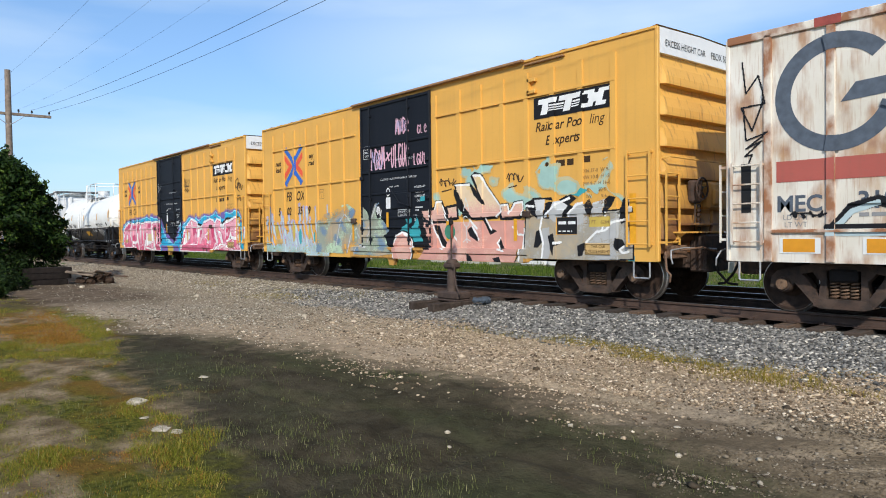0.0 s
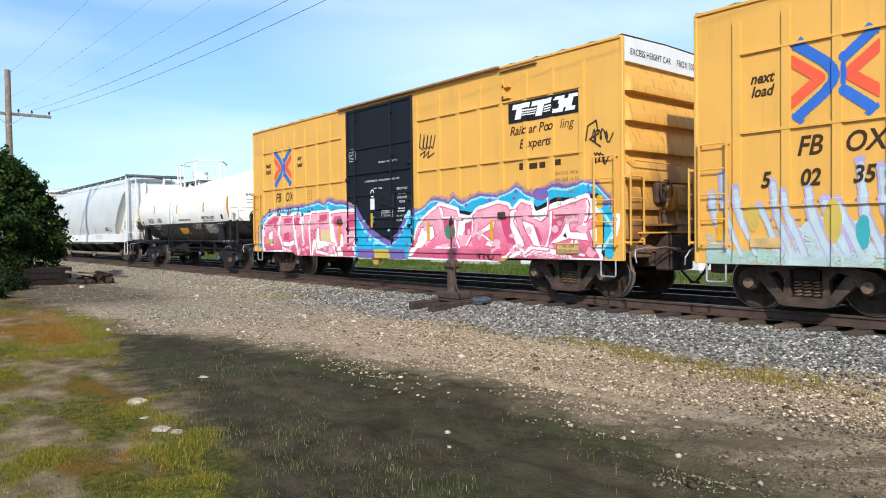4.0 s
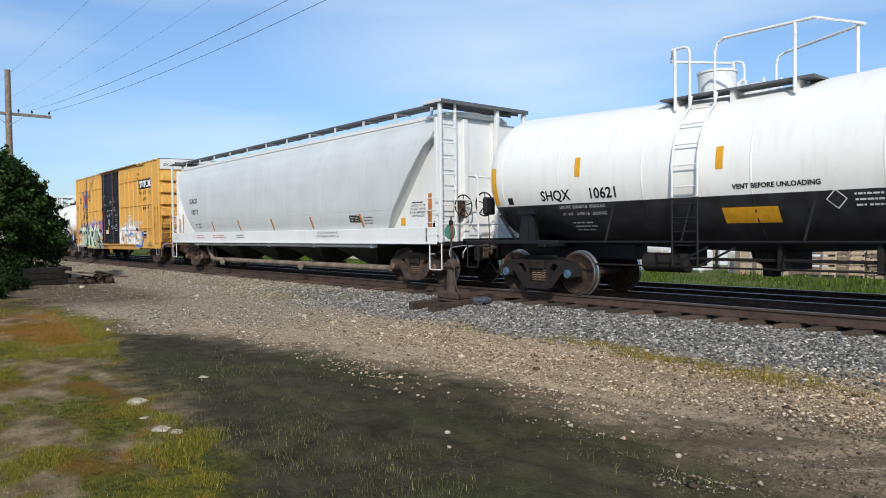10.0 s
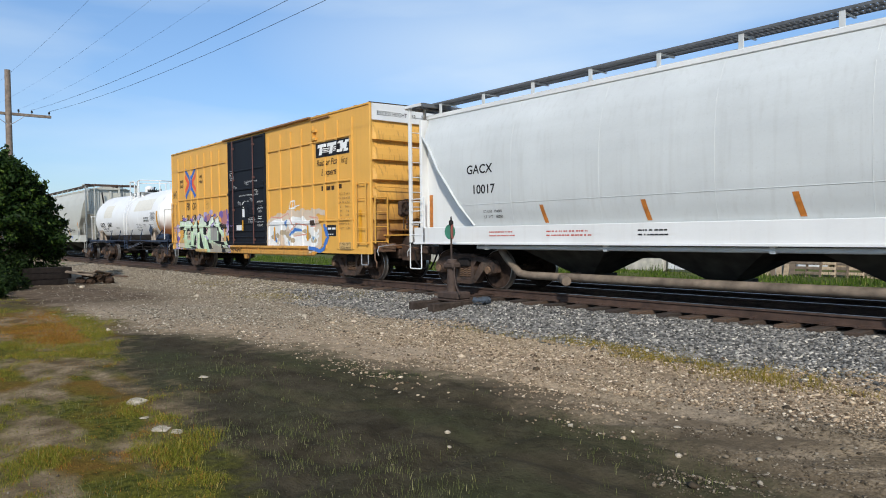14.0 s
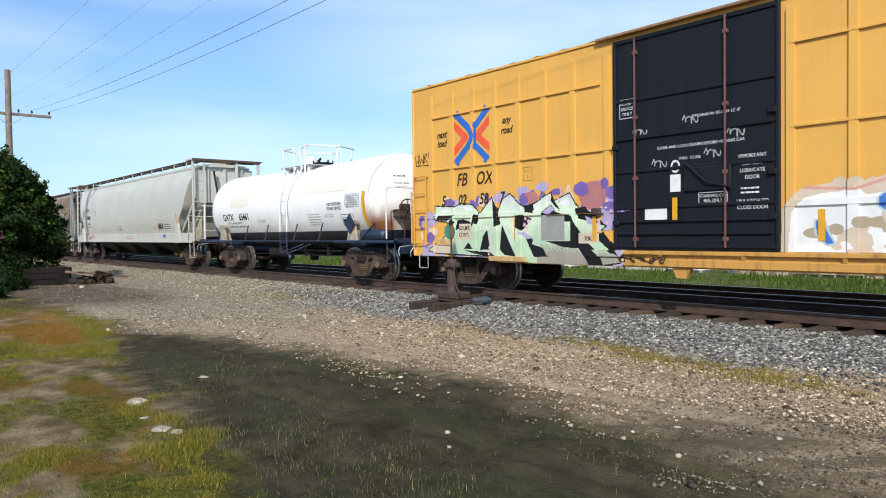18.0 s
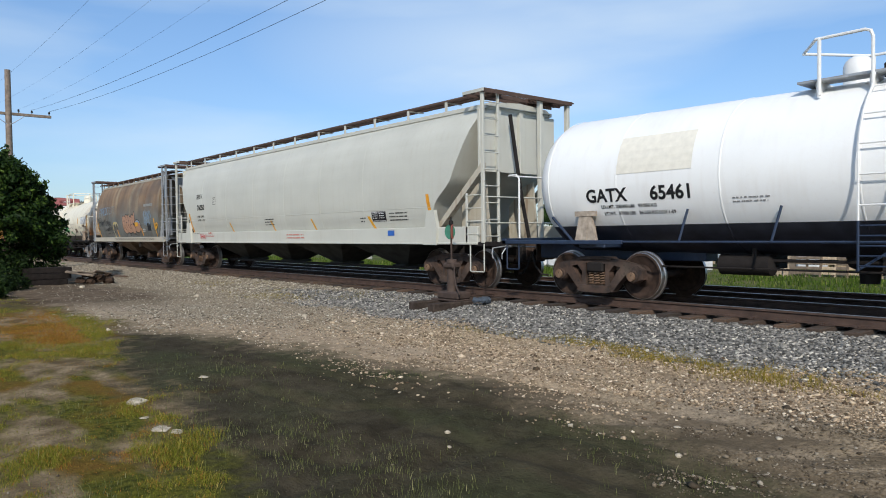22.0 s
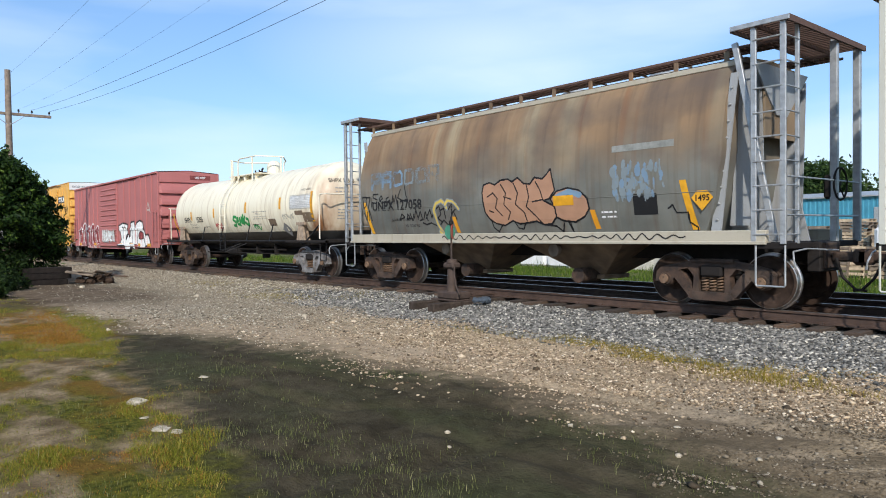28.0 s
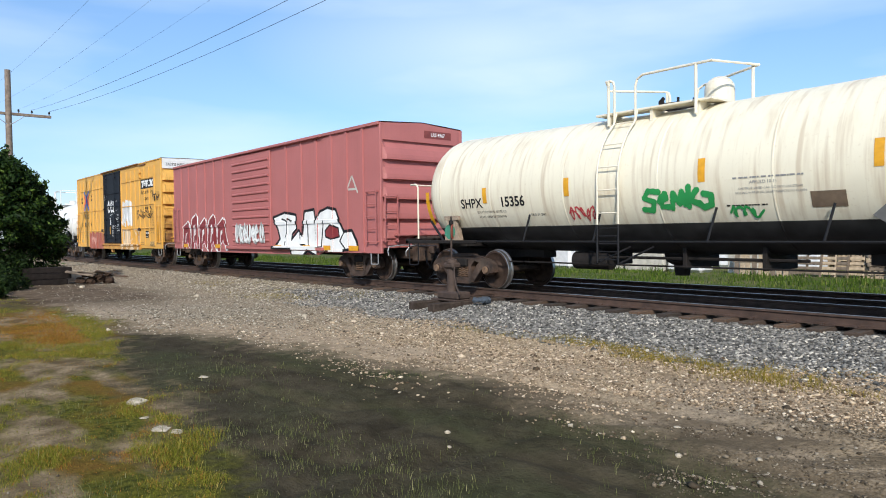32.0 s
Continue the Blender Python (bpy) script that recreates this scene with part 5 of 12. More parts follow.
class Tank:
    """A stub-sill tank car."""

    def __init__(self, xc, label, hl, r, c, bend, tx, mat, trim, low_trim, sill_mat, frame_mat="cast", cap="cast", frame_mat2=None, saddle_mat=None, shell=None, rail_ends=(-1, 1)):
        self.car = car = new_car("tank_car", label, "tank car", xc)
        self.hl, self.r, self.c, self.bend, self.trim, self.low = hl, r, c, bend, trim, low_trim
        g = G()
        whole, (hl, mid) = hl, shell or (hl, 0.0)
        self.tip = hl + mid
        prof = [(-hl, 0.0)]
        head = self.head = 0.80
        for k in range(1, 9):
            a = math.pi / 2 * k / 8
            prof.append((-hl + head * (1 - math.cos(a)), r * math.sin(a) ** 0.82))
        n = 14
        prof += [(-hl + head + (2 * hl - 2 * head) * k / n, r) for k in range(1, n)]
        prof += [(-t, q) for t, q in prof[8::-1]]
        g.lathe(prof, 0, (mid, 0, c), 48)
        hl = whole
        g.v = [(x, y, z + bend * abs(x)) for x, y, z in g.v]
        self.shell = part("tank_shell", g, mat, car, smooth=True)
        for x in self.seams():
            s = G()
            s.lathe([(-0.02, r), (-0.012, r + 0.006), (0.012, r + 0.006), (0.02, r)], 0, (x, 0, c + bend * abs(x)), 48)
            part("weld_seam", s, mat, car, smooth=True)
        for s in (-1, 1):
            g = G()
            g.box(s * (tx - 1.9), s * (hl + 0.38), -0.22, 0.22, 0.74, 1.10, 0.015)
            g.box(s * (tx - 0.32), s * (tx + 0.32), -1.2, 1.2, 1.0, 1.14, 0.02)
            part("stub_sill", g, sill_mat, car)
            g = G()
            for y in (-1, 1):
                g = G()
                g.prism([(y * 1.05, 1.12), (y * 1.42, 1.12), (y * 1.40, c - 0.55), (y * 1.22, c - 0.50), (y * 1.12, 1.4)], 0, s * tx - 0.05, s * tx + 0.05)
                g.prism([(s * tx - 0.24, c - 0.62), (s * tx + 0.24, c - 0.62), (s * tx + 0.24, c - 0.52), (s * tx - 0.24, c - 0.52)], 1, y * (r - 0.08), y * (r + 0.014))
                g.prism([(s * tx - 0.26, 1.12), (s * tx + 0.26, 1.12), (s * tx + 0.13, c - 0.56), (s * tx - 0.13, c - 0.56)], 1, y * 1.33, y * 1.40)
                part("saddle", g, saddle_mat or low_trim, car)
                part("saddle_brace", G().tube([(s * (tx + 0.35), y * 1.36, 1.15), (s * (tx + 0.95), y * 1.25, c - 0.62)], 0.03, 6), low_trim, car)
            g = G()
            g.box(s * (tx - 0.9), s * (hl + 0.40), -1.46, -1.40, 1.08, 1.16, 0.01).box(s * (tx - 0.9), s * (hl + 0.40), 1.40, 1.46, 1.08, 1.16, 0.01)
            g.box(s * (hl + 0.28), s * (hl + 0.40), -1.46, 1.46, 1.08, 1.20, 0.01)
            g.box(s * (hl - 0.30), s * (hl + 0.30), -1.40, 1.40, 1.12, 1.14)
            part("end_platform", g, sill_mat, car)
            coupler(car, s * (hl + 0.30), s)
            g = G()
            x0, x1 = hl + 0.24, hl - 0.10
            zt = c + 0.32
            for y in (-1.42, 1.42) if s in rail_ends else (1.42,):
                g.tube([(s * x1, y, 1.2), (s * x1, y, zt - 0.08), (s * (x1 + 0.08), y, zt), (s * (x0 - 0.08), y, zt), (s * x0, y * 0.98, zt), (s * x0, 0, zt)], 0.022, 8)
            part("end_handrail", g, trim, car)
            g = G()
            stirrup(g, s * (hl + 0.10), -1.42, 1.1, 0.36, 0.55)
            part("sill_step", g, low_trim, car)
            truck(car, s * tx, frame_mat2 if frame_mat2 and s > 0 else frame_mat, cap)
        g = G()
        for y in (-1.43, 1.43):
            g.tube([(-tx + 0.8, y, 1.13), (tx - 0.8, y, 1.13)], 0.022, 6)
        for x in (-tx * 0.55, -tx * 0.2, tx * 0.25, tx * 0.6):
            g.tube([(x, -1.43, 1.13), (x + 0.12, -1.34, c - 0.55)], 0.022, 6)
        part("grab_rail", g, low_trim, car)
        g = G()
        g.tube([(-2.2, -0.5, 0.80), (2.6, -0.5, 0.80)], 0.03, 6)
        g.tube([(-tx + 1.0, -0.75, 0.66), (tx - 1.0, -0.75, 0.66)], 0.018, 6)
        for x in (-1.6, 0.4, 1.9):
            g.box(x - 0.04, x + 0.04, -0.6, 0.6, 0.62, c - r + 0.15 + bend * abs(x), 0.01)
        part("brake_rigging", g, M["dark_steel"], car)
        part("outlet", G().lathe([(0, 0.35), (-0.18, 0.30), (-0.25, 0.16), (-0.45, 0.14), (-0.45, 0)], 2, (0.0, 0, c - r + 0.04), 16), M["dark_steel"], car, smooth=True)
        part("air_reservoir", G().lathe([(-0.5, 0), (-0.5, 0.12), (-0.45, 0.19), (0.45, 0.19), (0.5, 0.12), (0.5, 0)], 0, (-1.8, -0.45, 0.72), 14), M["dark_steel"], car, smooth=True)

    def seams(self):
        return [self.hl * f for f in (-0.86, -0.6, -0.28, 0.05, 0.36, 0.66, 0.84)]

    def surf(self, off=0.007):
        def f(x, z):
            d = z - self.c - self.bend * abs(x)
            return (x, -math.sqrt(max(0.01, self.r ** 2 - d * d)) - off, z)
        return f

    def letters(self, body, x, z, size, mat, shear=0.0, wide=1.0, bold=0.0):
        return lettering(self.car, body, x, z, size, M[mat], self.surf(), shear, wide, bold)

    def head_surf(self, off=0.008):
        """The near-facing end head: u runs across the car."""
        def f(u, z):
            d = z - self.c - self.bend * self.hl
            k = min(0.99, math.hypot(u, d) / self.r) ** (1 / 0.82)
            return (self.tip - self.head * (1 - math.sqrt(1 - k * k)) + off, u, z)
        return f

    def strip(self, x, z0, z1, w=0.13, mat="amber", lean=0.0):
        g = G()
        f = self.surf()
        n = 6
        for k in range(n):
            a, b = z0 + (z1 - z0) * k / n, z0 + (z1 - z0) * (k + 1) / n
            g.add([f(x - w / 2, a), f(x + w / 2, a), f(x + w / 2, b), f(x - w / 2, b)], [(0, 1, 2, 3)])
        return part("reflector", g, M[mat], self.car, "orange reflective strip")

    def panel(self, x0, x1, z0, z1, mat, name="panel", off=0.005, n=5):
        g = G()
        f = self.surf(off)
        for i in range(2):
            for k in range(n):
                xa, xb = x0 + (x1 - x0) * i / 2, x0 + (x1 - x0) * (i + 1) / 2
                a, b = z0 + (z1 - z0) * k / n, z0 + (z1 - z0) * (k + 1) / n
                g.add([f(xa, a), f(xb, a), f(xb, b), f(xa, b)], [(0, 1, 2, 3)])
        return part(name, g, mat, self.car)

    def small(self, x0, x1, z, h, lines, mat, seed=1, gap=0.8, ragged=0.25):
        g = G()
        bars(g, self.surf(), x0, x1, z, h, lines, gap, seed, ragged)
        return part("stencil_text", g, M[mat], self.car)

    def table(self, x0, x1, z0, z1, rows, cols, ink, seed=2):
        """A ruled table of small print."""
        g = G()
        f = self.surf(0.009)
        for k in range(rows + 1):
            z = z0 + (z1 - z0) * k / rows
            rect(g, f, x0, x1, z - 0.006, z + 0.006)
        for k in range(cols + 1):
            x = x0 + (x1 - x0) * k / cols
            rect(g, f, x - 0.006, x + 0.006, z0, z1, 4)
        h = (z1 - z0) / rows
        for k in range(rows):
            bars(g, f, x0 + 0.04, x1 - 0.04, z0 + h * (k + 0.3), h * 0.4, 1, seed=seed + k, ragged=0.4)
        return part("data_table", g, M[ink], self.car)

    def top_gear(self, x0, x1, mat, dome_x, dome_r, dome_h, ladder_x, deck_mat, rail_h=1.05, round_dome=False):
        """Manway platform on top with rails, valve dome and the side ladder."""
        car, r, c = self.car, self.r, self.c
        top = c + r
        part("deck", G().box(x0, x1, -0.85, -0.45, top - 0.02, top + 0.02, 0.005).box(x0, x1, 0.45, 0.85, top - 0.02, top + 0.02, 0.005)
             .box(x0, x0 + 0.25, -0.45, 0.45, top - 0.02, top + 0.02).box(x1 - 0.25, x1, -0.45, 0.45, top - 0.02, top + 0.02), deck_mat, car)
        for x in (x0 + 0.3, (x0 + x1) / 2, x1 - 0.3):
            part("deck_bracket", G().box(x - 0.03, x + 0.03, -0.8, 0.8, top - 0.30, top - 0.02), mat, car)
        if round_dome:
            prof = [(0, dome_r), (dome_h * 0.5, dome_r)] + [(dome_h * 0.5 + dome_r * 0.9 * math.sin(a), dome_r * math.cos(a)) for a in (0.3, 0.6, 0.9, 1.2, math.pi / 2)]
        else:
            prof = [(0, dome_r), (dome_h - 0.05, dome_r), (dome_h - 0.04, dome_r + 0.02), (dome_h, dome_r + 0.02), (dome_h + 0.03, 0)]
        part("dome", G().lathe(prof, 2, (dome_x, 0, top - 0.05), 24), mat, car, smooth=True)
        v = G()
        mx = dome_x + 0.85 if dome_x < (x0 + x1) / 2 else dome_x - 0.85
        v.lathe([(0, 0.30), (0.14, 0.30), (0.15, 0.34), (0.19, 0.34), (0.22, 0.0)], 2, (mx, 0, top - 0.05), 18)
        for k in range(6):
            a = math.pi * k / 3
            v.tube([(mx + 0.33 * math.cos(a), 0.33 * math.sin(a), top + 0.02), (mx + 0.33 * math.cos(a), 0.33 * math.sin(a), top + 0.22)], 0.025, 6)
        v.tube([(mx - 0.5, 0.15, top), (mx - 0.5, 0.15, top + 0.28), (mx - 0.42, 0.15, top + 0.34)], 0.04, 8)
        part("manway", v, M["dark_steel"] if round_dome else mat, car, smooth=True)
        g = G()
        zr = top + rail_h
        lx0, lx1 = ladder_x - 0.24, ladder_x + 0.24
        nl, nr, tl, tr = x0 + 0.37, x1 + 0.03, x0 - 0.20, x1 + 0.42
        f0, f1, q = ladder_x - 0.16, ladder_x + 0.46, -0.92
        g.tube([(lx0, q, top - 0.2), (lx0, q, zr - 0.12), (lx0 - 0.03, q, zr - 0.03), (lx0 - 0.10, q, zr), (nl - 0.05, q, zr), (tl, -0.12, zr), (nl + 0.1, 0.92, zr), (f0 - 0.12, 0.92, zr), (f0 - 0.03, 0.92, zr - 0.04), (f0, 0.92, zr - 0.14), (f0, 0.92, top - 0.2)], 0.026, 8)
        g.tube([(lx1, q, top - 0.2), (lx1, q, zr - 0.20), (lx1 + 0.04, q, zr - 0.07), (lx1 + 0.16, q, zr), (nr, q, zr), (tr, 0.0, zr - 0.02), (f1 + 0.16, 0.92, zr), (f1 + 0.04, 0.92, zr - 0.06), (f1, 0.92, zr - 0.2), (f1, 0.92, top - 0.2)], 0.026, 8)
        for x, y in ((nl, q), (nr - 0.30, q), (tr - 0.08, -0.05), (nl + 0.15, 0.92)):
            g.tube([(x, y, top - (0.25 if abs(y) > 0.5 else 0.02)), (x, y, zr)], 0.03, 8)
        part("safety_rail", g, mat, car)
        for nm, za, zb_, m in (("ladder", self.split, top - 0.02, mat), ("ladder", 0.72, self.split, self.low)):
            g = G()
            line = []
            n = 10
            for k in range(n + 1):
                z = za + (zb_ - za) * k / n
                d = z - c
                y = -max(0.85, math.sqrt(max(0.0, (r + 0.10) ** 2 - d * d))) if z > c else -(r + 0.09)
                line.append((y, z))
            for x in (lx0, lx1):
                g.tube([(x, y, z) for y, z in line], 0.02, 6)
            for k in range(1, n, 2):
                g.tube([(lx0, *line[k]), (lx1, *line[k])], 0.013, 6)
            part(nm, g, m, car)
        g = G()
        for x in (lx0 - 0.02, lx1 + 0.02):
            g.tube([(x, -(r + 0.09), 0.72), (x + 0.25, -0.75, 1.02)], 0.02, 6)
        part("ladder_brace", g, self.low, car)


def slurry_tank():
    mat = two_tone("white over black tank paint", (0.84, 0.83, 0.78), (0.012, 0.012, 0.014), 1.90, amount=0.14)
    t = Tank(-40.4, "white over black slurry tank car with orange strips", 6.18, 1.42, 2.33, 0.040, 4.58, mat, M["white"], M["black"], M["black"], "dark_steel", "cap_blue", shell=(6.05, -0.17), rail_ends=(-1,))
    t.split = 1.90
    t.top_gear(-1.70, 1.06, M["white"], -1.02, 0.34, 0.58, -0.80, M["dark_grating"], 0.87)
    for x, a, b in ((-5.55, 1.94, 2.75), (-3.2, 2.42, 2.80), (-0.22, 2.34, 2.72), (2.88, 2.33, 2.72), (5.24, 1.98, 2.85)):
        t.strip(x, a, b)
    t.letters("SHQX", -3.83, 1.98, 0.20, "ink", 0, 1.0, 0.006)
    t.letters("10621", -2.62, 1.98, 0.20, "ink", 0, 1.0, 0.006)
    t.letters("LD LMT  224100 LB  101600 KG", -3.2, 1.80, 0.06, "ink_white")
    t.letters("LT  WT    61900 LB   28100 KG", -3.2, 1.66, 0.06, "ink_white")
    t.letters("VENT BEFORE UNLOADING", 0.68, 2.00, 0.077, "ink", 0, 1.0, 0.003)
    t.letters("LIMESTONE SLURRY", 3.20, 2.03, 0.108, "ink", 0, 1.0, 0.003)
    t.letters("NO PRESSURE RELIEF DEVICE", 3.2, 1.935, 0.06, "ink")
    lettering(t.car, "2 INCH   HF COMP   SHOES", 5.36, 1.095, 0.055, M["ink_white"], flat_side(-1.464))
    lettering(t.car, "SHQX 10621", -0.52, 2.86, 0.10, M["ink"], t.head_surf(), 0, 0.9, 0.002)
    g = G()
    bars(g, t.head_surf(), -0.85, -0.5, 2.70, 0.06, 2, 0.9, 3)
    part("stencil_text", g, M["ink_grey"], t.car)
    t.panel(-0.25, 0.68, 1.44, 1.70, M["amber"], "yellow_panel")
    t.table(2.62, 3.74, 1.46, 1.80, 6, 5, "ink_white")
    t.small(3.9, 4.6, 1.80, 0.045, 3, "ink_white", 3)
    t.small(1.8, 2.3, 1.82, 0.045, 3, "ink_white", 4)
    t.small(-3.6, -3.0, 1.50, 0.04, 3, "ink_white", 5)
    t.panel(4.50, 4.68, 2.00, 2.17, M["ink"], "placard", n=2)
    t.panel(-5.2, -5.05, 1.94, 2.08, M["ink"], "placard", n=2)
    g = G()
    for s in (-1, 1):
        for u in (-1, 1):
            a, b = t.surf()(1.55, 1.77 + 0.15 * s), t.surf()(1.55 + 0.15 * u, 1.77)
            a2, b2 = t.surf()(1.55, 1.77 + 0.13 * s), t.surf()(1.55 + 0.13 * u, 1.77)
            g.add([a, b, b2, a2], [(0, 1, 2, 3)])
    part("diamond_mark", g, M["ink_white"], t.car)
    brake_wheel(t.car, -6.35, -0.75, 2.02, -1, M["black"])
    brake_wheel(t.car, 6.40, -0.85, 2.0, 1, M["black"])
    for x, top in ((5.66, 2.42), (6.30, 2.24)):
        post = part("guard_post", G().box(x - 0.055, x + 0.055, -1.50, -1.43, 0.98, 1.93, 0.012), M["black"], t.car, "black post with white top")
        part("post_top", G().box(x - 0.05, x + 0.05, -1.495, -1.435, 1.93, top, 0.012), M["white"], post)
    part("guard_rail", G().tube([(5.66, -1.465, 2.40), (6.38, -1.465, 2.40), (6.46, -1.40, 2.40), (6.46, -0.2, 2.40)], 0.026, 8), M["white"], t.car)
    part("guard_rail", G().tube([(6.30, -1.465, 2.22), (6.46, -1.465, 2.28), (6.46, -1.30, 2.28)], 0.022, 8), M["white"], t.car)
    return t


def white_tank():
    mat = two_tone("white tank paint over navy", (0.86, 0.86, 0.84), (0.012, 0.014, 0.022), 1.44, (0.36, 0.22, 0.10), 0.10, 5.55, 2.35)
    t = Tank(-91.4, "bright white tank car with a dark blue underframe", 6.45, 1.40, 2.25, 0.012, 4.60, mat, M["white"], M["navy"], M["navy"], saddle_mat=plain("dusty stained bracket paint", (0.40, 0.33, 0.26), 0.7, 0, 0.4), shell=(6.10, -0.15))
    t.split = 1.44
    t.top_gear(-0.78, 1.35, M["white"], -0.17, 0.23, 0.60, 0.58, M["galv"], 0.62, True)
    t.strip(5.2, 1.55, 2.55, 0.16)
    t.letters("GATX", -4.12, 1.90, 0.24, "ink", 0, 1.0, 0.010)
    t.letters("65461", -2.72, 1.90, 0.24, "ink", 0, 1.0, 0.010)
    t.letters("LD.LMT. 205000 LBS   93 050 KG", -3.65, 1.77, 0.062, "ink", 0, 1.0, 0.002)
    t.letters("LT.WT.  57900 LBS   26 250 KG LGV 1-09", -3.45, 1.64, 0.062, "ink", 0, 1.0, 0.002)
    t.letters("NO PRESSURE", 3.62, 2.20, 0.09, "ink", 0, 1.0, 0.002)
    t.letters("RELIEF DEVICE", 3.62, 2.07, 0.09, "ink", 0, 1.0, 0.002)
    t.table(4.25, 5.0, 2.12, 2.50, 6, 5, "ink_grey")
    t.table(3.95, 4.6, 1.62, 1.92, 1, 1, "ink")
    t.small(4.0, 4.5, 1.82, 0.035, 4, "ink_grey", 8)
    t.small(2.0, 2.8, 1.95, 0.045, 5, "ink_grey", 9)
    t.small(3.0, 3.6, 1.92, 0.035, 2, "ink_grey", 10)
    t.small(-1.6, -0.9, 1.85, 0.035, 2, "ink_grey", 11)
    beige = plain("beige patch paint", (0.76, 0.72, 0.62), 0.5, 0, 0.08)
    t.panel(1.6, 4.4, 2.62, 3.18, beige, "paint_patch")
    t.panel(-3.86, -2.31, 2.40, 3.09, beige, "paint_patch")
    brake_wheel(t.car, 6.22, -0.75, 2.0, 1, M["cast"])
    part("brake_bracket", G().box(5.80, 6.16, -0.80, -0.66, 1.80, 2.02, 0.02), M["cast"], t.car)
    g = G()
    bars(g, t.head_surf(), -0.75, -0.30, 2.75, 0.05, 2, 0.9, 31)
    bars(g, t.head_surf(), -0.75, -0.35, 2.95, 0.08, 1, 0.9, 32)
    part("stencil_text", g, M["ink_grey"], t.car)
    part("air_tank", G().lathe([(-0.6, 0), (-0.6, 0.1), (-0.52, 0.17), (0.52, 0.17), (0.6, 0.1), (0.6, 0)], 0, (5.4, -1.15, 1.30), 14), M["navy"], t.car, smooth=True)
    d = G()
    f = lambda x, z: (x, -1.475, z)
    d.add([f(4.6, 1.35), f(4.88, 1.65), f(4.6, 1.95), f(4.32, 1.65)], [(0, 1, 2, 3)])
    part("placard", d, M["navy"], t.car)
    return t


def cream_tank():
    mat = two_tone("cream tank paint over black", (0.80, 0.74, 0.58), (0.014, 0.014, 0.014), 1.46, (0.36, 0.22, 0.10), 0.30, 6.05, 3.35, (-0.5, 1.7))
    cream = paint("stained cream paint", (0.76, 0.70, 0.56), (0.30, 0.18, 0.09), 0.6)
    t = Tank(-140.4, "cream tank car stained with rust, green graffiti tag", 6.66, 1.40, 2.26, 0.012, 5.30, mat, cream, M["black"], M["dark_steel"], "cast", "cast", "cast_grey", plain("brown-stained bracket paint", (0.33, 0.25, 0.18), 0.7, 0, 0.4))
    t.split = 1.46
    t.top_gear(-1.42, 1.10, cream, 0.78, 0.27, 0.68, -0.67, cream, 0.63, True)
    for x, a, b in ((-6.2, 1.55, 2.35), (-4.15, 2.0, 2.35), (-1.75, 2.05, 2.42), (1.2, 2.15, 2.55), (3.9, 2.2, 2.6), (6.0, 1.75, 2.7)):
        t.strip(x, a, b)
    t.letters("SHPX", -4.62, 1.91, 0.21, "ink", 0, 1.0, 0.006)
    t.letters("15356", -3.3, 1.91, 0.21, "ink", 0, 1.0, 0.008)
    t.letters("LD LMT 221100 LB  100300 KG", -4.0, 1.78, 0.05, "ink")
    t.letters("LT WT  54300 LB  29150 KG", -4.0, 1.67, 0.05, "ink")
    t.letters("NEW 01-2000", -2.6, 1.68, 0.05, "ink")
    t.small(1.75, 2.95, 2.16, 0.04, 1, "ink_grey", 13)
    t.letters("APPLIED 10-11", 2.25, 2.07, 0.05, "ink_grey")
    t.letters("CAUTION: LINED CAR. DO NOT USE STEAM,", 2.35, 1.98, 0.036, "ink_grey")
    t.letters("BOILING WATER OR SHARP OBJECTS TO CLEAN.", 2.35, 1.91, 0.036, "ink_grey")
    t.small(1.6, 2.3, 1.72, 0.035, 1, "ink", 14)
    t.table(4.6, 5.95, 2.18, 2.62, 8, 4, "ink_pale")
    t.panel(4.62, 5.93, 2.20, 2.60, M["white"], "paper_notice", 0.004)
    hs = t.head_surf()
    lettering(t.car, "SHPX 15356", -0.55, 2.98, 0.12, M["ink"], hs, 0, 0.9, 0.003)
    g = G()
    bars(g, hs, -0.8, -0.35, 2.78, 0.06, 2, 0.9, 3)
    bars(g, hs, -0.75, -0.30, 2.10, 0.05, 4, 0.9, 5)
    part("stencil_text", g, M["ink_grey"], t.car)
    t.letters("AAR 211A100W1", 5.6, 2.76, 0.06, "ink")
    brown = plain("brown patch paint", (0.17, 0.12, 0.08), 0.6)
    t.panel(4.9, 5.4, 1.98, 2.12, brown, "paint_patch")
    t.panel(5.4, 6.05, 1.75, 2.05, brown, "paint_patch")
    t.panel(2.95, 3.45, 1.66, 1.90, brown, "paint_patch")
    d = G()
    f = t.surf(0.03)
    d.add([f(4.05, 1.28), f(4.35, 1.52), f(4.05, 1.76), f(3.75, 1.52)], [(0, 1, 2, 3)])
    part("placard", d, M["ink_grey"], t.car, "grey diamond placard")
    return t


TANK4, TANK7, TANK10 = slurry_tank(), white_tank(), cream_tank()
far_mat = two_tone("white tank paint", (0.80, 0.79, 0.74), (0.014, 0.014, 0.016), 1.46, amount=0.2)
TANK13 = Tank(-189.9, "white tank car with black base at the tail", 6.6, 1.40, 2.26, 0.012, 4.9, far_mat, M["white"], M["black"], M["black"])
TANK13.split = 1.46
TANK13.top_gear(-1.2, 1.2, M["white"], 0.4, 0.26, 0.4, -0.9, M["galv"])
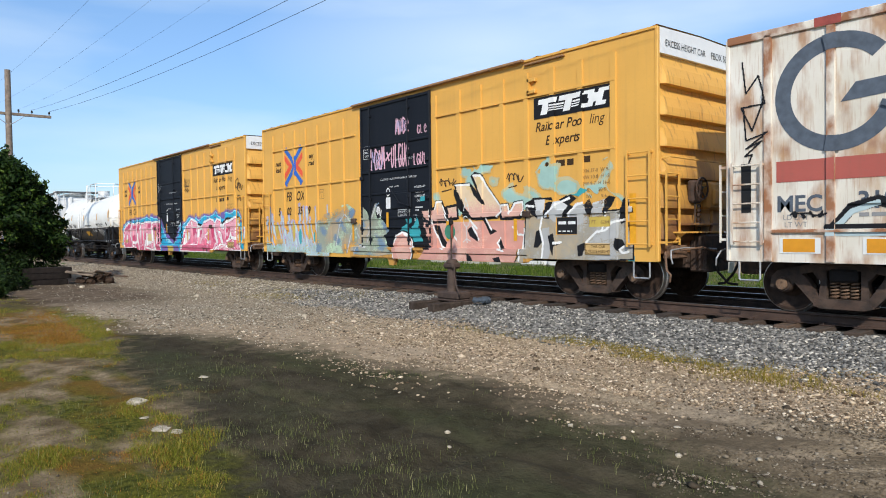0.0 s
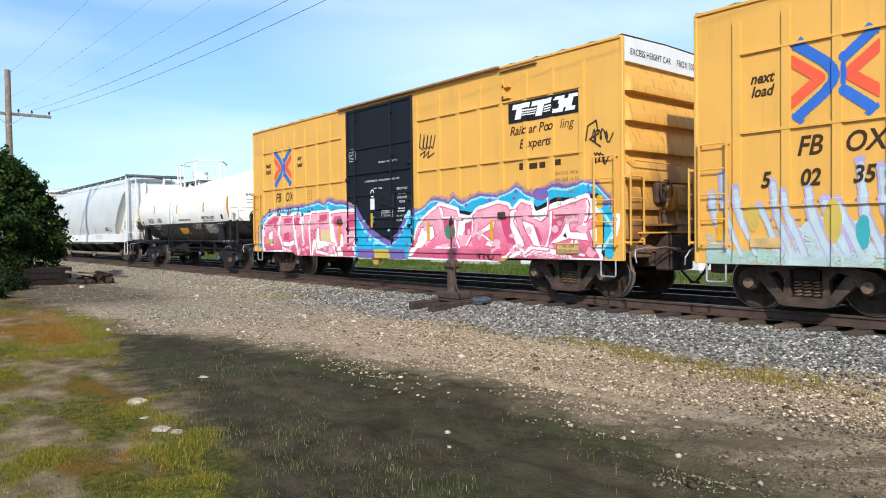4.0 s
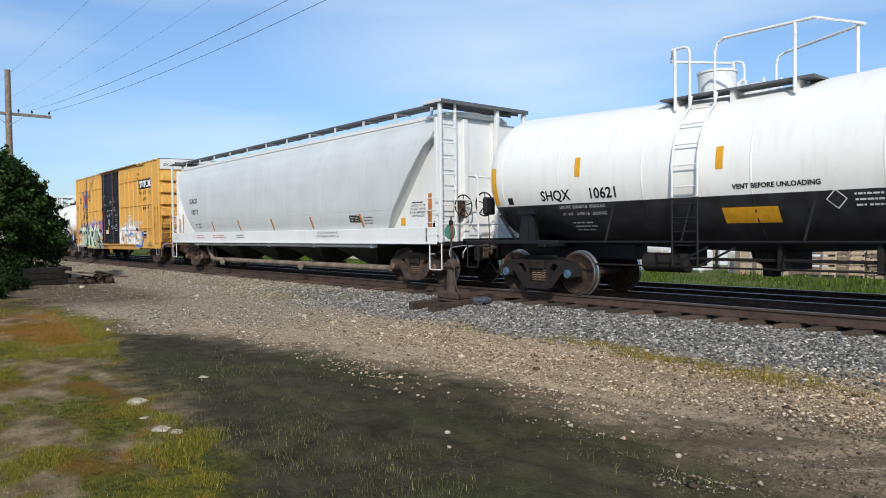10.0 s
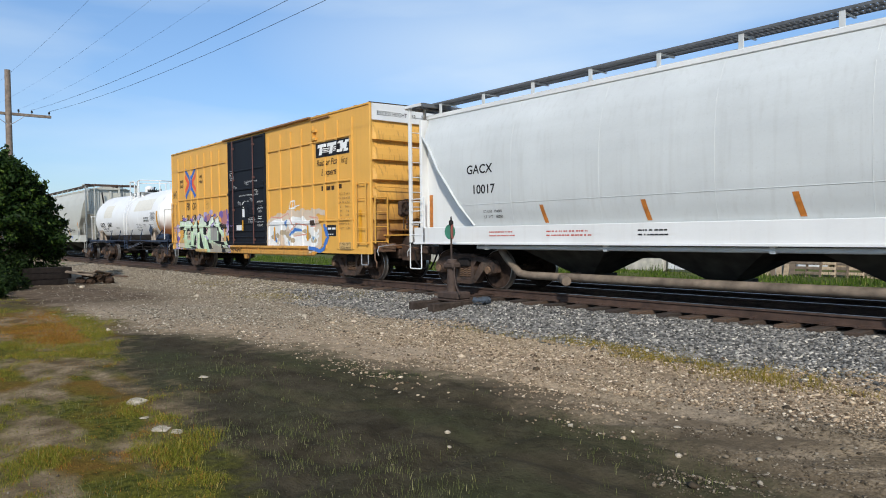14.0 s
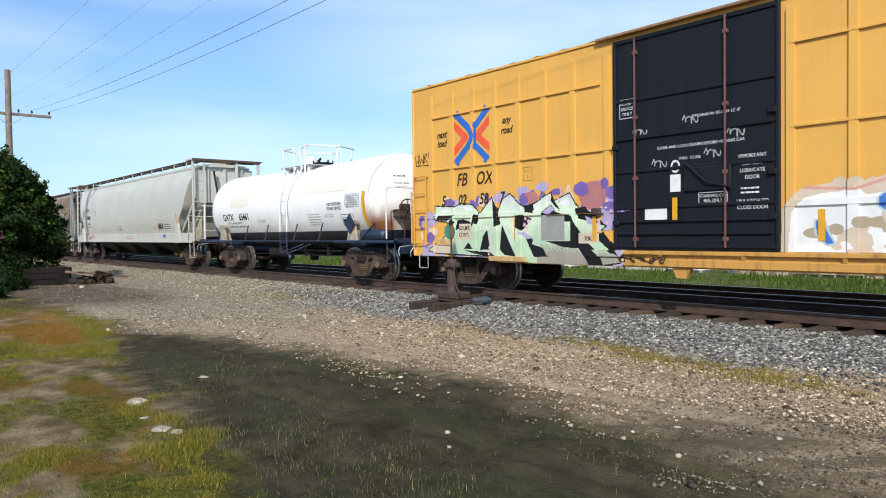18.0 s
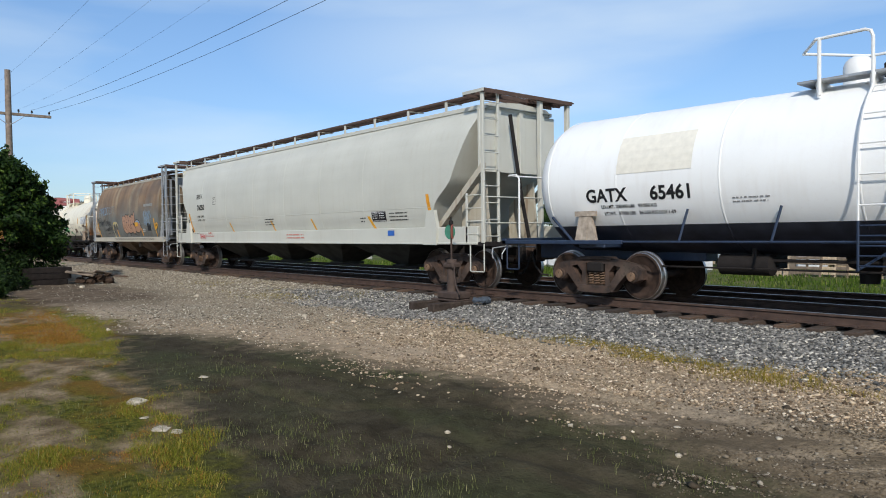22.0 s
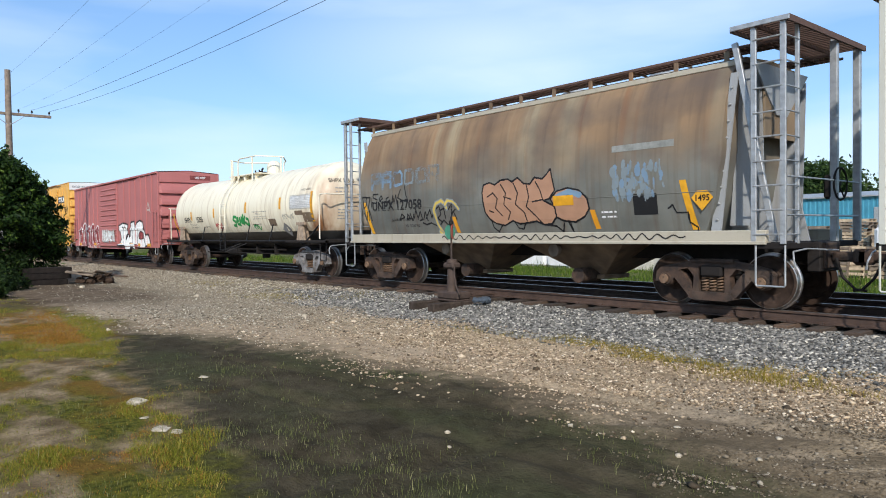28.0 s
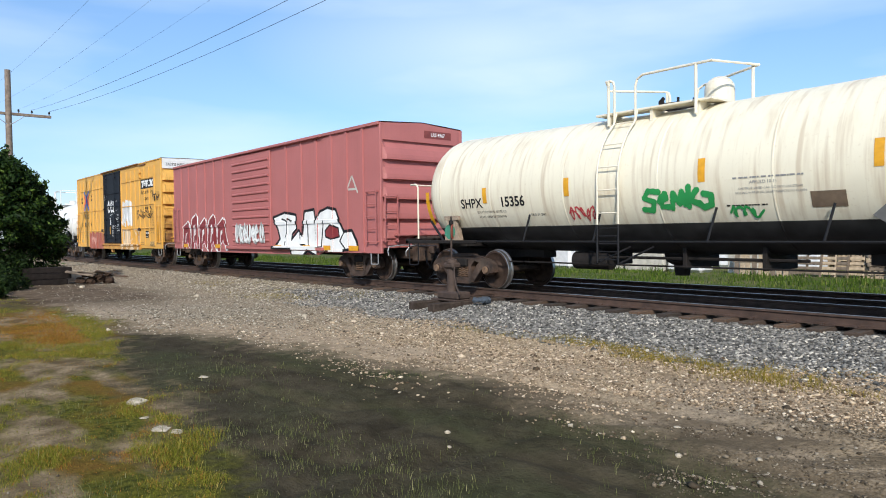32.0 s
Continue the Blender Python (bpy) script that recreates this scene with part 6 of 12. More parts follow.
# ---------------------------------------------------------------- covered hoppers
def hopper_section(zr):
    """Half outline of the body from sill to roof edge: (out, z)."""
    return [(1.30, 1.30), (1.40, 1.50), (1.48, 1.80), (1.525, 2.15), (1.535, 2.6), (1.52, 3.0), (1.47, 3.4), (1.38, 3.75), (1.25, 4.0), (1.10, zr)]


class Hopper:
    def __init__(self, xc, label, hl, tx, mat, end_mat, cut, zr=4.22, frame_mat="cast", sill_z=(1.09, 1.50), sill_mat=None, deck=None, section=None, deck_h=0.30, step=1.55, cut_back=None):
        """cut: (z, x) list from bottom up, where the side sheet ends."""
        self.car = car = new_car("covered_hopper", label, "hopper car", xc)
        self.hl, self.zr = hl, zr
        self.sec = section or hopper_section(zr)
        self.sec_z, self.sec_y = [p[1] for p in self.sec], [p[0] for p in self.sec]
        cz, cx = [p[0] for p in cut], [p[1] for p in cut]
        self.cx = lambda z: float(np.interp(z, cz, cx))
        bz, bx = [p[0] for p in cut_back or cut], [p[1] for p in cut_back or cut]
        self.bx = lambda z: float(np.interp(z, bz, bx))
        n = 30
        g = G()
        fine = []
        for (a, b), (c, d) in zip(self.sec, self.sec[1:]):
            fine += [(a + (c - a) * k / 3, b + (d - b) * k / 3) for k in range(3)]
        fine.append(self.sec[-1])
        for s in (-1, 1):
            rows = []
            for y, z in fine:
                e, b = self.cx(z), self.bx(z)
                rows.append([(-b + (e + b) * k / n, s * y, z) for k in range(n + 1)])
            g.grid(rows if s < 0 else [r[::-1] for r in rows])
        part("body", g, mat, car, smooth=True)
        for x in np.arange(-self.bx(1.4) + 1.2, self.cx(1.4) - 0.4, 2.35):
            part("weld_seam", G().tube([(x, -float(np.interp(z, self.sec_z, self.sec_y)) - 0.001, z) for z in np.linspace(1.36, zr - 0.05, 16)], 0.005, 5), mat, car)
        part("sheet_lap", G().tube([(x, -float(np.interp(1.98, self.sec_z, self.sec_y)) - 0.001, 1.98) for x in np.linspace(-self.bx(1.98) + 0.05, self.cx(1.98) - 0.05, 8)], 0.008, 5), mat, car)
        top = self.cx(zr)
        g = G()
        g.prism([(-1.10, zr), (-0.95, zr + 0.10), (0, zr + 0.16), (0.95, zr + 0.10), (1.10, zr)], 0, -top - 0.05, top + 0.05)
        part("roof", g, mat, car)
        for y in (-1, 1):
            part("roof_rail", G().box(-top - 0.05, top + 0.05, y * 1.07, y * 1.16, zr - 0.06, zr + 0.035, 0.01), sill_mat or mat, car)
        part("hatch_cover", G().box(-top + 0.5, top - 0.5, -0.30, 0.30, zr + 0.12, zr + 0.26, 0.03), mat, car)
        # end slope sheets closing the body
        for s in (-1, 1):
            g = G()
            rows = []
            for y, z in fine:
                e = self.cx(z) if s > 0 else -self.bx(z)
                rows.append([(e, -y, z), (e, y, z)])
            g.grid(rows if s > 0 else [r[::-1] for r in rows])
            part("slope_sheet", g, end_mat, car, smooth=True)
        sill_mat = sill_mat or mat
        for y in (-1, 1):
            g = G().box(-hl + 0.25, hl - 0.25, y * 1.40, y * 1.50, sill_z[0], sill_z[1] - 0.02, 0.012)
            g.box(-hl + 0.25, hl - 0.25, y * 1.34, y * 1.53, sill_z[0] - 0.03, sill_z[0] + 0.02, 0.006)
            part("side_sill", g, sill_mat, car)
        part("centre_sill", G().box(-hl, hl, -0.2, 0.2, 0.78, 1.12, 0.01), M["dark_steel"], car)
        # running boards along both roof edges
        deck = deck or M["galv"]
        for y in (-1, 1):
            g = G()
            za = zr + deck_h
            nb = int(2 * hl / 0.09)
            for k in range(nb):
                x = -hl + 0.1 + (2 * hl - 0.2) * k / nb
                g.box(x, x + 0.05, y * 0.66, y * 1.12, za, za + 0.025)
            for yy in (0.66, 0.89, 1.12):
                g.box(-hl + 0.1, hl - 0.1, y * yy - 0.012, y * yy + 0.012, za - 0.012, za + 0.032)
            part("running_board", g, deck, car)
            k = -hl + 0.9
            while k < hl - 0.5:
                b = G().box(k - 0.045, k + 0.045, y * 1.10, y * 1.125, zr - 0.1, za + 0.035, 0.004).box(k - 0.02, k + 0.02, y * 0.60, y * 1.10, za - 0.035, za - 0.012)
                part("board_bracket", b, mat, car)
                k += step
        for s in (-1, 1):
            truck(car, s * tx, frame_mat)
            coupler(car, s * hl, s)
            g = G().box(s * (hl - 0.45), s * (hl + 0.02), -1.48, 1.48, 1.02, 1.12, 0.01).box(s * (hl - 0.1), s * (hl + 0.12), -0.40, 0.40, 0.62, 1.12, 0.02)
            part("end_platform", g, M["dark_steel"], car)

    def surf(self, off=0.006):
        def f(x, z):
            return (x, -float(np.interp(z, self.sec_z, self.sec_y)) - off, z)
        return f

    def sill(self):
        return flat_side(-1.506)

    def letters(self, body, x, z, size, mat="ink", wide=1.0, bold=0.0, sill=False):
        return lettering(self.car, body, x, z, size, M[mat], self.sill() if sill else self.surf(), 0, wide, bold)

    def small(self, x0, x1, z, h, lines, mat, seed=1, gap=0.8, sill=False):
        g = G()
        bars(g, self.sill() if sill else self.surf(), x0, x1, z, h, lines, gap, seed, 0.2)
        return part("stencil_text", g, M[mat], self.car)

    def strip(self, x, z0, z1, w=0.13, lean=-0.1, mat="orange"):
        g, f, n = G(), self.surf(), 6
        for k in range(n):
            a, b = z0 + (z1 - z0) * k / n, z0 + (z1 - z0) * (k + 1) / n
            p, q = x + lean * (a - z0), x + lean * (b - z0)
            g.add([f(p - w / 2, a), f(p + w / 2, a), f(q + w / 2, b), f(q - w / 2, b)], [(0, 1, 2, 3)])
        part("reflector", g, M[mat], self.car, "orange reflective strip")

    def panel(self, x0, x1, z0, z1, mat, name="panel", off=0.005, n=4):
        g, f = G(), self.surf(off)
        for k in range(n):
            a, b = z0 + (z1 - z0) * k / n, z0 + (z1 - z0) * (k + 1) / n
            g.add([f(x0, a), f(x1, a), f(x1, b), f(x0, b)], [(0, 1, 2, 3)])
        return part(name, g, mat, self.car)

    def bay(self, x, w, z0, mat, low=0.42):
        """One discharge hopper: a four-sided funnel with a gate."""
        g = G()
        a = [(x - w, -1.2, z0), (x + w, -1.2, z0), (x + w, 1.2, z0), (x - w, 1.2, z0)]
        b = [(x - 0.28, -0.34, low), (x + 0.28, -0.34, low), (x + 0.28, 0.34, low), (x - 0.28, 0.34, low)]
        g.add(a + b, [(0, 4, 5, 1), (1, 5, 6, 2), (2, 6, 7, 3), (3, 7, 4, 0), (4, 7, 6, 5)])
        g.box(x - 0.33, x + 0.33, -0.45, 0.45, low - 0.09, low, 0.01)
        part("discharge_hopper", g, mat, self.car)

    def cage(self, s, x0, x1, z1, mat, posts=True, y=-1.49, deck=True, deck_mat=None, lower=True, wide=0.48, upper=True, rungs=9, deck_y=(-1.52, 1.52)):
        """End ladder frame at the near corner and the roof platform above it."""
        car = self.car
        g = G()
        xa, xb = s * x1, s * (x1 - wide)
        for x in ((xa, xb) if upper else (xa,)):
            g.box(x - 0.045, x + 0.045, y - 0.02, y + 0.03, 1.10, z1, 0.008)
        part("ladder_post", g, mat, car)
        for k in range(rungs if upper else 0):
            z = 1.25 + (z1 - 1.5) * k / 8
            part("rung", G().tube([(xa, y - 0.02, z), (xb, y - 0.02, z)], 0.014, 6), mat, car)
        g = G()
        for yy in (y + 0.03, y + 0.50):
            g.box(s * x1 - 0.03, s * x1 + 0.03, yy - 0.03, yy + 0.03, 1.1, z1, 0.006)
        for k in range(9):
            z = 1.25 + (z1 - 1.5) * k / 8
            g.tube([(s * x1 + s * 0.03, y + 0.03, z), (s * x1 + s * 0.03, y + 0.50, z)], 0.013, 6)
        part("end_ladder", g, mat, car)
        if posts:
            g = G()
            for yy in (0.45, 1.46):
                g.box(s * x1 - 0.06, s * x1 + 0.06, yy - 0.05, yy + 0.05, 1.1, z1, 0.01)
            part("end_post", g, mat, car)
        g = G()
        for z in (1.55, 2.15):
            g.tube([(s * (x1 + 0.04), -1.46, z), (s * (x1 + 0.06), 0, z), (s * (x1 + 0.04), 1.46, z)], 0.016, 6)
        part("end_handrail", g, mat, car)
        if deck:
            g = G()
            n = int((deck_y[1] - deck_y[0]) / 0.115)
            for k in range(n):
                yy = deck_y[0] + (deck_y[1] - deck_y[0]) * k / (n - 1)
                g.box(s * x0, s * (x1 + 0.1), yy - 0.03, yy + 0.03, z1, z1 + 0.03)
            for x in (s * x0, s * (x0 + x1) / 2, s * (x1 + 0.1)):
                g.box(x - 0.02, x + 0.02, -1.53, 1.53, z1 - 0.06, z1 + 0.034)
            part("roof_platform", g, deck_mat or M["galv"], car)
            f = G().box(s * x0, s * (x1 + 0.12), -1.56, -1.53, z1 - 0.045, z1 + 0.03, 0.004)
            part("platform_edge", f, mat, car)
        g = G()
        stirrup(g, s * (x1 - 0.2), y, 1.08, 0.46, 0.62)
        part("sill_step", g, mat, car)
        if lower:
            g = G()
            xm = s * (x1 - 0.55)
            xb = xa
            g.box(xm - 0.03, xm + 0.03, y - 0.01, y + 0.03, 1.1, 2.25, 0.006)
            for k in range(4):
                g.tube([(xm, y - 0.01, 1.3 + 0.3 * k), (xb, y - 0.01, 1.3 + 0.3 * k)], 0.013, 6)
            part("side_ladder", g, mat, car)


def grey_hopper():
    cut = [(1.30, 6.80), (1.50, 7.0), (3.53, 8.62), (3.65, 8.80), (4.28, 8.95)]
    h = Hopper(-57.05, "long pale grey covered hopper with white sill", 9.40, 7.72, M["hopper_grey"], M["hopper_grey"], cut, 4.28, sill_mat=M["white"], deck=M["dark_grating"])
    c, hl = h.car, h.hl
    for s in (-1, 1):
        pts = [(s * x, z) for x, z in ((6.95, 1.45), (8.60, 3.50), (8.75, 3.70), (9.0, 4.0), (9.05, 1.10), (6.95, 1.10))]
        for y in (-1.19, 1.15):
            part("end_side_plate", G().prism(pts, 1, y, y + 0.04), M["white"], c)
        part("plate_flange", G().tube([(s * 6.98, -1.40, 1.5), (s * 7.4, -1.53, 2.0), (s * 8.1, -1.56, 2.85), (s * 8.62, -1.47, 3.53), (s * 8.9, -1.40, 3.75)], 0.03, 6), M["hopper_grey"], c)
        part("end_bulkhead", G().box(s * 8.95, s * 9.05, -1.38, 1.38, 1.12, 4.2, 0.01), M["white"], c)
        for y in (-0.5, 0.5):
            part("end_stiffener", G().box(s * 9.05, s * 9.16, y - 0.08, y + 0.08, 1.12, 4.2, 0.015), M["white"], c)
        # flat dark disc on the uncut plate, standing in for a hole's shade
        part("lightening_hole", G().lathe([(0, 0.0), (0, 0.14)], 1, (s * 9.0 - 0.22, -1.196, 1.52), 18), M["dark_steel"], c)
        h.cage(s, 8.75, 9.30, 4.55, M["white"], deck_mat=M["dark_grating"], lower=True, upper=False)
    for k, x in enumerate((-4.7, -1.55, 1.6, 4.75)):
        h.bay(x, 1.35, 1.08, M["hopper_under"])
    for y in (-1.0,):
        part("discharge_pipe", G().tube([(-6.6, -0.98, 1.02), (-6.35, -1.0, 0.75), (-5.9, -1.05, 0.42), (-5.6, -1.05, 0.38), (6.6, -1.05, 0.38)], 0.085, 10), M["wood_old"], c, "dusty brown discharge pipe", smooth=True)
    part("vent_pipe", G().tube([(-6.9, -1.38, 1.0), (6.4, -1.38, 1.0)], 0.045, 8), M["hopper_grey"], c, smooth=True)
    for x in (-6.6, -3.3, -0.1, 3.0, 6.2):
        part("pipe_hanger", G().tube([(x, -1.38, 0.95), (x, -1.38, 1.1)], 0.02, 6).box(x - 0.05, x + 0.05, -1.42, -1.34, 0.94, 1.06, 0.01), M["white"], c)
    for x in (-4.7, 1.6):
        part("outlet_pipe", G().tube([(x - 0.1, -0.3, 0.36), (x, -1.05, 0.36), (x + 0.35, -1.3, 0.32)], 0.10, 10), M["wood_old"], c, smooth=True)
    h.letters("GACX", -6.68, 2.68, 0.20, "ink", 1.05, 0.005)
    h.letters("10017", -6.55, 2.22, 0.20, "ink", 1.05, 0.005)
    h.letters("LD LMT  194800", -6.3, 1.78, 0.06)
    h.letters("LT  WT    68200", -6.3, 1.66, 0.06)
    for x in (-4.75, -2.3, 0.38, 3.05, 5.85):
        h.strip(x, 1.52, 1.90, 0.10, -0.25, "burnt_orange")
    part("reflector", rect(G(), flat_side(-1.196), 8.47, 8.61, 1.45, 2.35), M["burnt_orange"], c, "orange reflective strip")
    part("reflector", rect(G(), flat_side(-1.196), -8.88, -8.75, 1.45, 2.3), M["burnt_orange"], c)
    h.panel(5.2, 5.75, 1.66, 1.88, M["ink"], "data_plate")
    h.small(5.95, 6.4, 1.78, 0.045, 3, "ink", 21)
    g = G()
    bars(g, h.surf(0.009), 5.25, 5.45, 1.81, 0.025, 3, 0.9, 3)
    bars(g, h.surf(0.009), 5.50, 5.70, 1.81, 0.025, 3, 0.9, 4)
    rect(rect(g, h.surf(0.009), 5.22, 5.73, 1.672, 1.680), h.surf(0.009), 5.22, 5.73, 1.858, 1.866)
    part("data_text", g, M["ink_white"], c)
    h.letters("OUTLET MUST BE IN UPWARD", 4.0, 1.36, 0.06, "ink", sill=True)
    h.letters("POSITION BEFORE SHIPPING CAR", 4.0, 1.25, 0.06, "ink", sill=True)
    h.small(-6.4, -5.5, 1.33, 0.045, 2, "ink_red", 22, sill=True)
    h.small(-4.7, -3.4, 1.33, 0.045, 2, "ink_red", 23, sill=True)
    h.small(-2.5, -1.8, 1.33, 0.045, 2, "ink", 24, sill=True)
    g = G()
    bars(g, flat_side(-1.196), 7.80, 8.30, 2.12, 0.055, 1, 0.7, 25, 0.1)
    part("stencil_text", g, M["ink"], c)
    for k, w in enumerate(("APPLIED 7-11 MB", "CONSULT OWNER", "BEFORE REPAIRING", "HOPPER BODY")):
        lettering(c, w, 8.05, 2.03 - 0.09 * k, 0.058, M["ink"], flat_side(-1.196))
    part("sticker", rect(G(), flat_side(-1.196), 7.30, 7.50, 1.55, 1.75), M["amber"], c)
    brake_wheel(c, 9.1, -0.75, 2.0, 1, M["cast"])
    return h


def cream_hopper():
    cut = [(1.30, 7.6), (1.75, 7.9), (2.10, 8.12), (2.55, 8.68), (3.2, 9.0), (3.8, 9.28), (4.28, 9.5)]
    h = Hopper(-108.6, "long cream-grey covered hopper with open end frame", 9.85, 8.2, M["hopper_cream"], M["hopper_cream"], cut, 4.28, deck=plain("brown rusty grating", (0.09, 0.055, 0.04), 0.8), cut_back=[(1.30, 7.95), (1.75, 8.10), (2.10, 8.25), (2.55, 8.68), (3.2, 9.0), (3.8, 9.28), (4.28, 9.5)])
    c = h.car
    dark_in = M["hopper_cream"]
    rusty_in = paint("rust-stained cream paint", (0.44, 0.40, 0.32), (0.20, 0.10, 0.05), 1.0, 0.6, 0.9)
    for s in (-1, 1):
        for y in ((-1.36, 1.20) if s > 0 else ()):
            part("slope_brace", G().prism([(s * 7.9, 1.45), (s * 8.0, 1.36), (s * 9.6, 2.75), (s * 9.6, 2.95)], 1, y, y + 0.16), rusty_in, c)
        for y in (-0.85, 0.80):
            part("bolster_web", G().prism([(s * 8.35, 1.12), (s * 9.35, 1.12), (s * 9.2, 2.6), (s * 8.9, 2.5), (s * 8.35, 2.0)], 1, y, y + 0.05), rusty_in, c)
        part("end_bulkhead", G().box(s * 9.42, s * 9.50, -1.30, 1.30, 2.75, 4.2, 0.01), dark_in, c)
        for y in (-0.75, 0.0, 0.75):
            part("end_stiffener", G().box(s * 9.50, s * 9.60, y - 0.06, y + 0.06, 2.75, 4.2, 0.01), dark_in, c)
        j = s * (0.12 if s > 0 else 0.40)
        part("jack_bracket", G().prism([(s * 7.55 + j, 1.05), (s * 8.05 + j, 1.05), (s * 8.10 + j, 1.45), (s * 7.98 + j, 1.9), (s * 7.7 + j, 1.9)], 1, -1.56, -1.46), dark_in, c)
        h.cage(s, 9.20, 9.78, 4.56, dark_in, deck_mat=M["rust_grating"], wide=0.10, upper=False, deck_y=(0.35, 1.60))
        h.strip(*((-7.92, 1.50, 2.27, 0.12, -0.30) if s < 0 else (7.88, 1.87, 2.30, 0.12, -0.15)), "orange")
    grimy = paint("grimy grey reservoir paint", (0.30, 0.29, 0.26), (0.12, 0.085, 0.06), 0.9, 0.6, 0.9)
    tank = part("air_reservoir", G().lathe([(-0.62, 0), (-0.60, 0.14), (-0.52, 0.22), (0.52, 0.22), (0.60, 0.14), (0.62, 0)], 0, (-8.55, -0.80, 2.02), 20), grimy, c, smooth=True)
    for x in (-8.92, -8.30):
        part("strap", G().lathe([(-0.02, 0.222), (-0.02, 0.236), (0.02, 0.236), (0.02, 0.222)], 0, (x, -0.80, 2.02), 20), M["dark_steel"], tank, smooth=True)
        part("tank_bracket", G().box(x - 0.05, x + 0.05, -0.92, -0.70, 1.12, 1.86, 0.01), rusty_in, c)
    for q in (0.0, 0.17, 0.36):
        part("brake_pipe", G().tube([(-9.12 + q, -1.14, 1.14), (-9.12 + q, -1.16, 1.48 + q), (-8.98 + q, -1.17, 1.70 + 0.5 * q), (-8.86 + q, -1.02, 2.06)], 0.018, 6), M["dark_steel"], c)
    valve = part("brake_valve", G().box(-8.86, -8.36, -1.20, -0.86, 1.30, 1.58, 0.03), M["cast"], c)
    for x in (-8.78, -8.61, -8.44):
        part("valve_cap", G().lathe([(-0.08, 0), (-0.08, 0.062), (0, 0.074), (0, 0)], 1, (x, -1.20, 1.44), 10), M["cast_grey"], valve, smooth=True)
    part("valve_seat", G().box(-8.80, -8.42, -1.12, -0.90, 1.12, 1.30, 0.01), rusty_in, c)
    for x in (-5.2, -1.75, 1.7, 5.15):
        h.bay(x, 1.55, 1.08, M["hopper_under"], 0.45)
    part("gate_rail", G().box(-6.2, 6.2, -0.60, -0.52, 0.34, 0.42, 0.01), M["dark_steel"], c)
    h.letters("BBFX", -7.03, 2.84, 0.19, "ink", 1.0, 0.001)
    h.letters("76050", -6.90, 2.39, 0.20, "ink", 1.05, 0.012)
    h.letters("LD LMT  218900", -6.93, 2.09, 0.072, "ink", 1.0, 0.003)
    h.letters("LT WT     67100", -6.88, 1.94, 0.072, "ink", 1.0, 0.003)
    h.letters("PLATE", -5.52, 2.76, 0.035)
    h.letters("C", -5.52, 2.62, 0.07)
    h.letters("DANGER", -6.04, 1.42, 0.055, "ink_red", 1.0, 0.003, sill=True)
    h.letters("2 INCH HF COMP SHOES", -7.45, 1.42, 0.045, sill=True)
    for x in (-3.95, -0.55, 2.2):
        h.strip(x, 1.46, 1.83, 0.09, -0.55, "amber")
    h.strip(5.40, 1.46, 1.82, 0.12, -0.65, "amber")
    h.panel(5.33, 6.0, 1.67, 1.94, M["ink"], "data_plate")
    g = G()
    bars(g, h.surf(0.009), 5.38, 5.63, 1.87, 0.03, 3, 0.9, 3)
    bars(g, h.surf(0.009), 5.68, 5.93, 1.87, 0.03, 3, 0.9, 4)
    rect(rect(g, h.surf(0.009), 5.35, 5.98, 1.685, 1.695), h.surf(0.009), 5.35, 5.98, 1.915, 1.925)
    part("data_text", g, M["ink_white"], c)
    h.small(6.15, 6.95, 1.86, 0.05, 3, "ink", 31)
    h.small(-1.2, -0.5, 1.86, 0.05, 3, "ink", 32)
    h.small(4.75, 5.05, 1.76, 0.05, 2, "ink", 33)
    h.small(-6.5, -5.5, 1.36, 0.03, 2, "ink_red", 34, sill=True)
    h.small(0.4, 1.7, 1.32, 0.055, 2, "ink_red", 35, sill=True)
    part("sticker", rect(G(), h.sill(), 6.10, 6.40, 1.28, 1.42), M["logo_blue"], c, "small blue maker's sticker")
    part("plate_frame", rect(rect(rect(rect(G(), h.surf(), -5.65, -5.39, 2.56, 2.575), h.surf(), -5.65, -5.39, 2.825, 2.84), h.surf(), -5.65, -5.635, 2.56, 2.84), h.surf(), -5.405, -5.39, 2.56, 2.84), M["ink"], c)
    part("brake_rod", G().tube([(9.75, -0.55, 4.1), (9.85, -0.3, 2.2), (9.9, -0.1, 1.2)], 0.045, 8), M["dark_steel"], c)
    return h


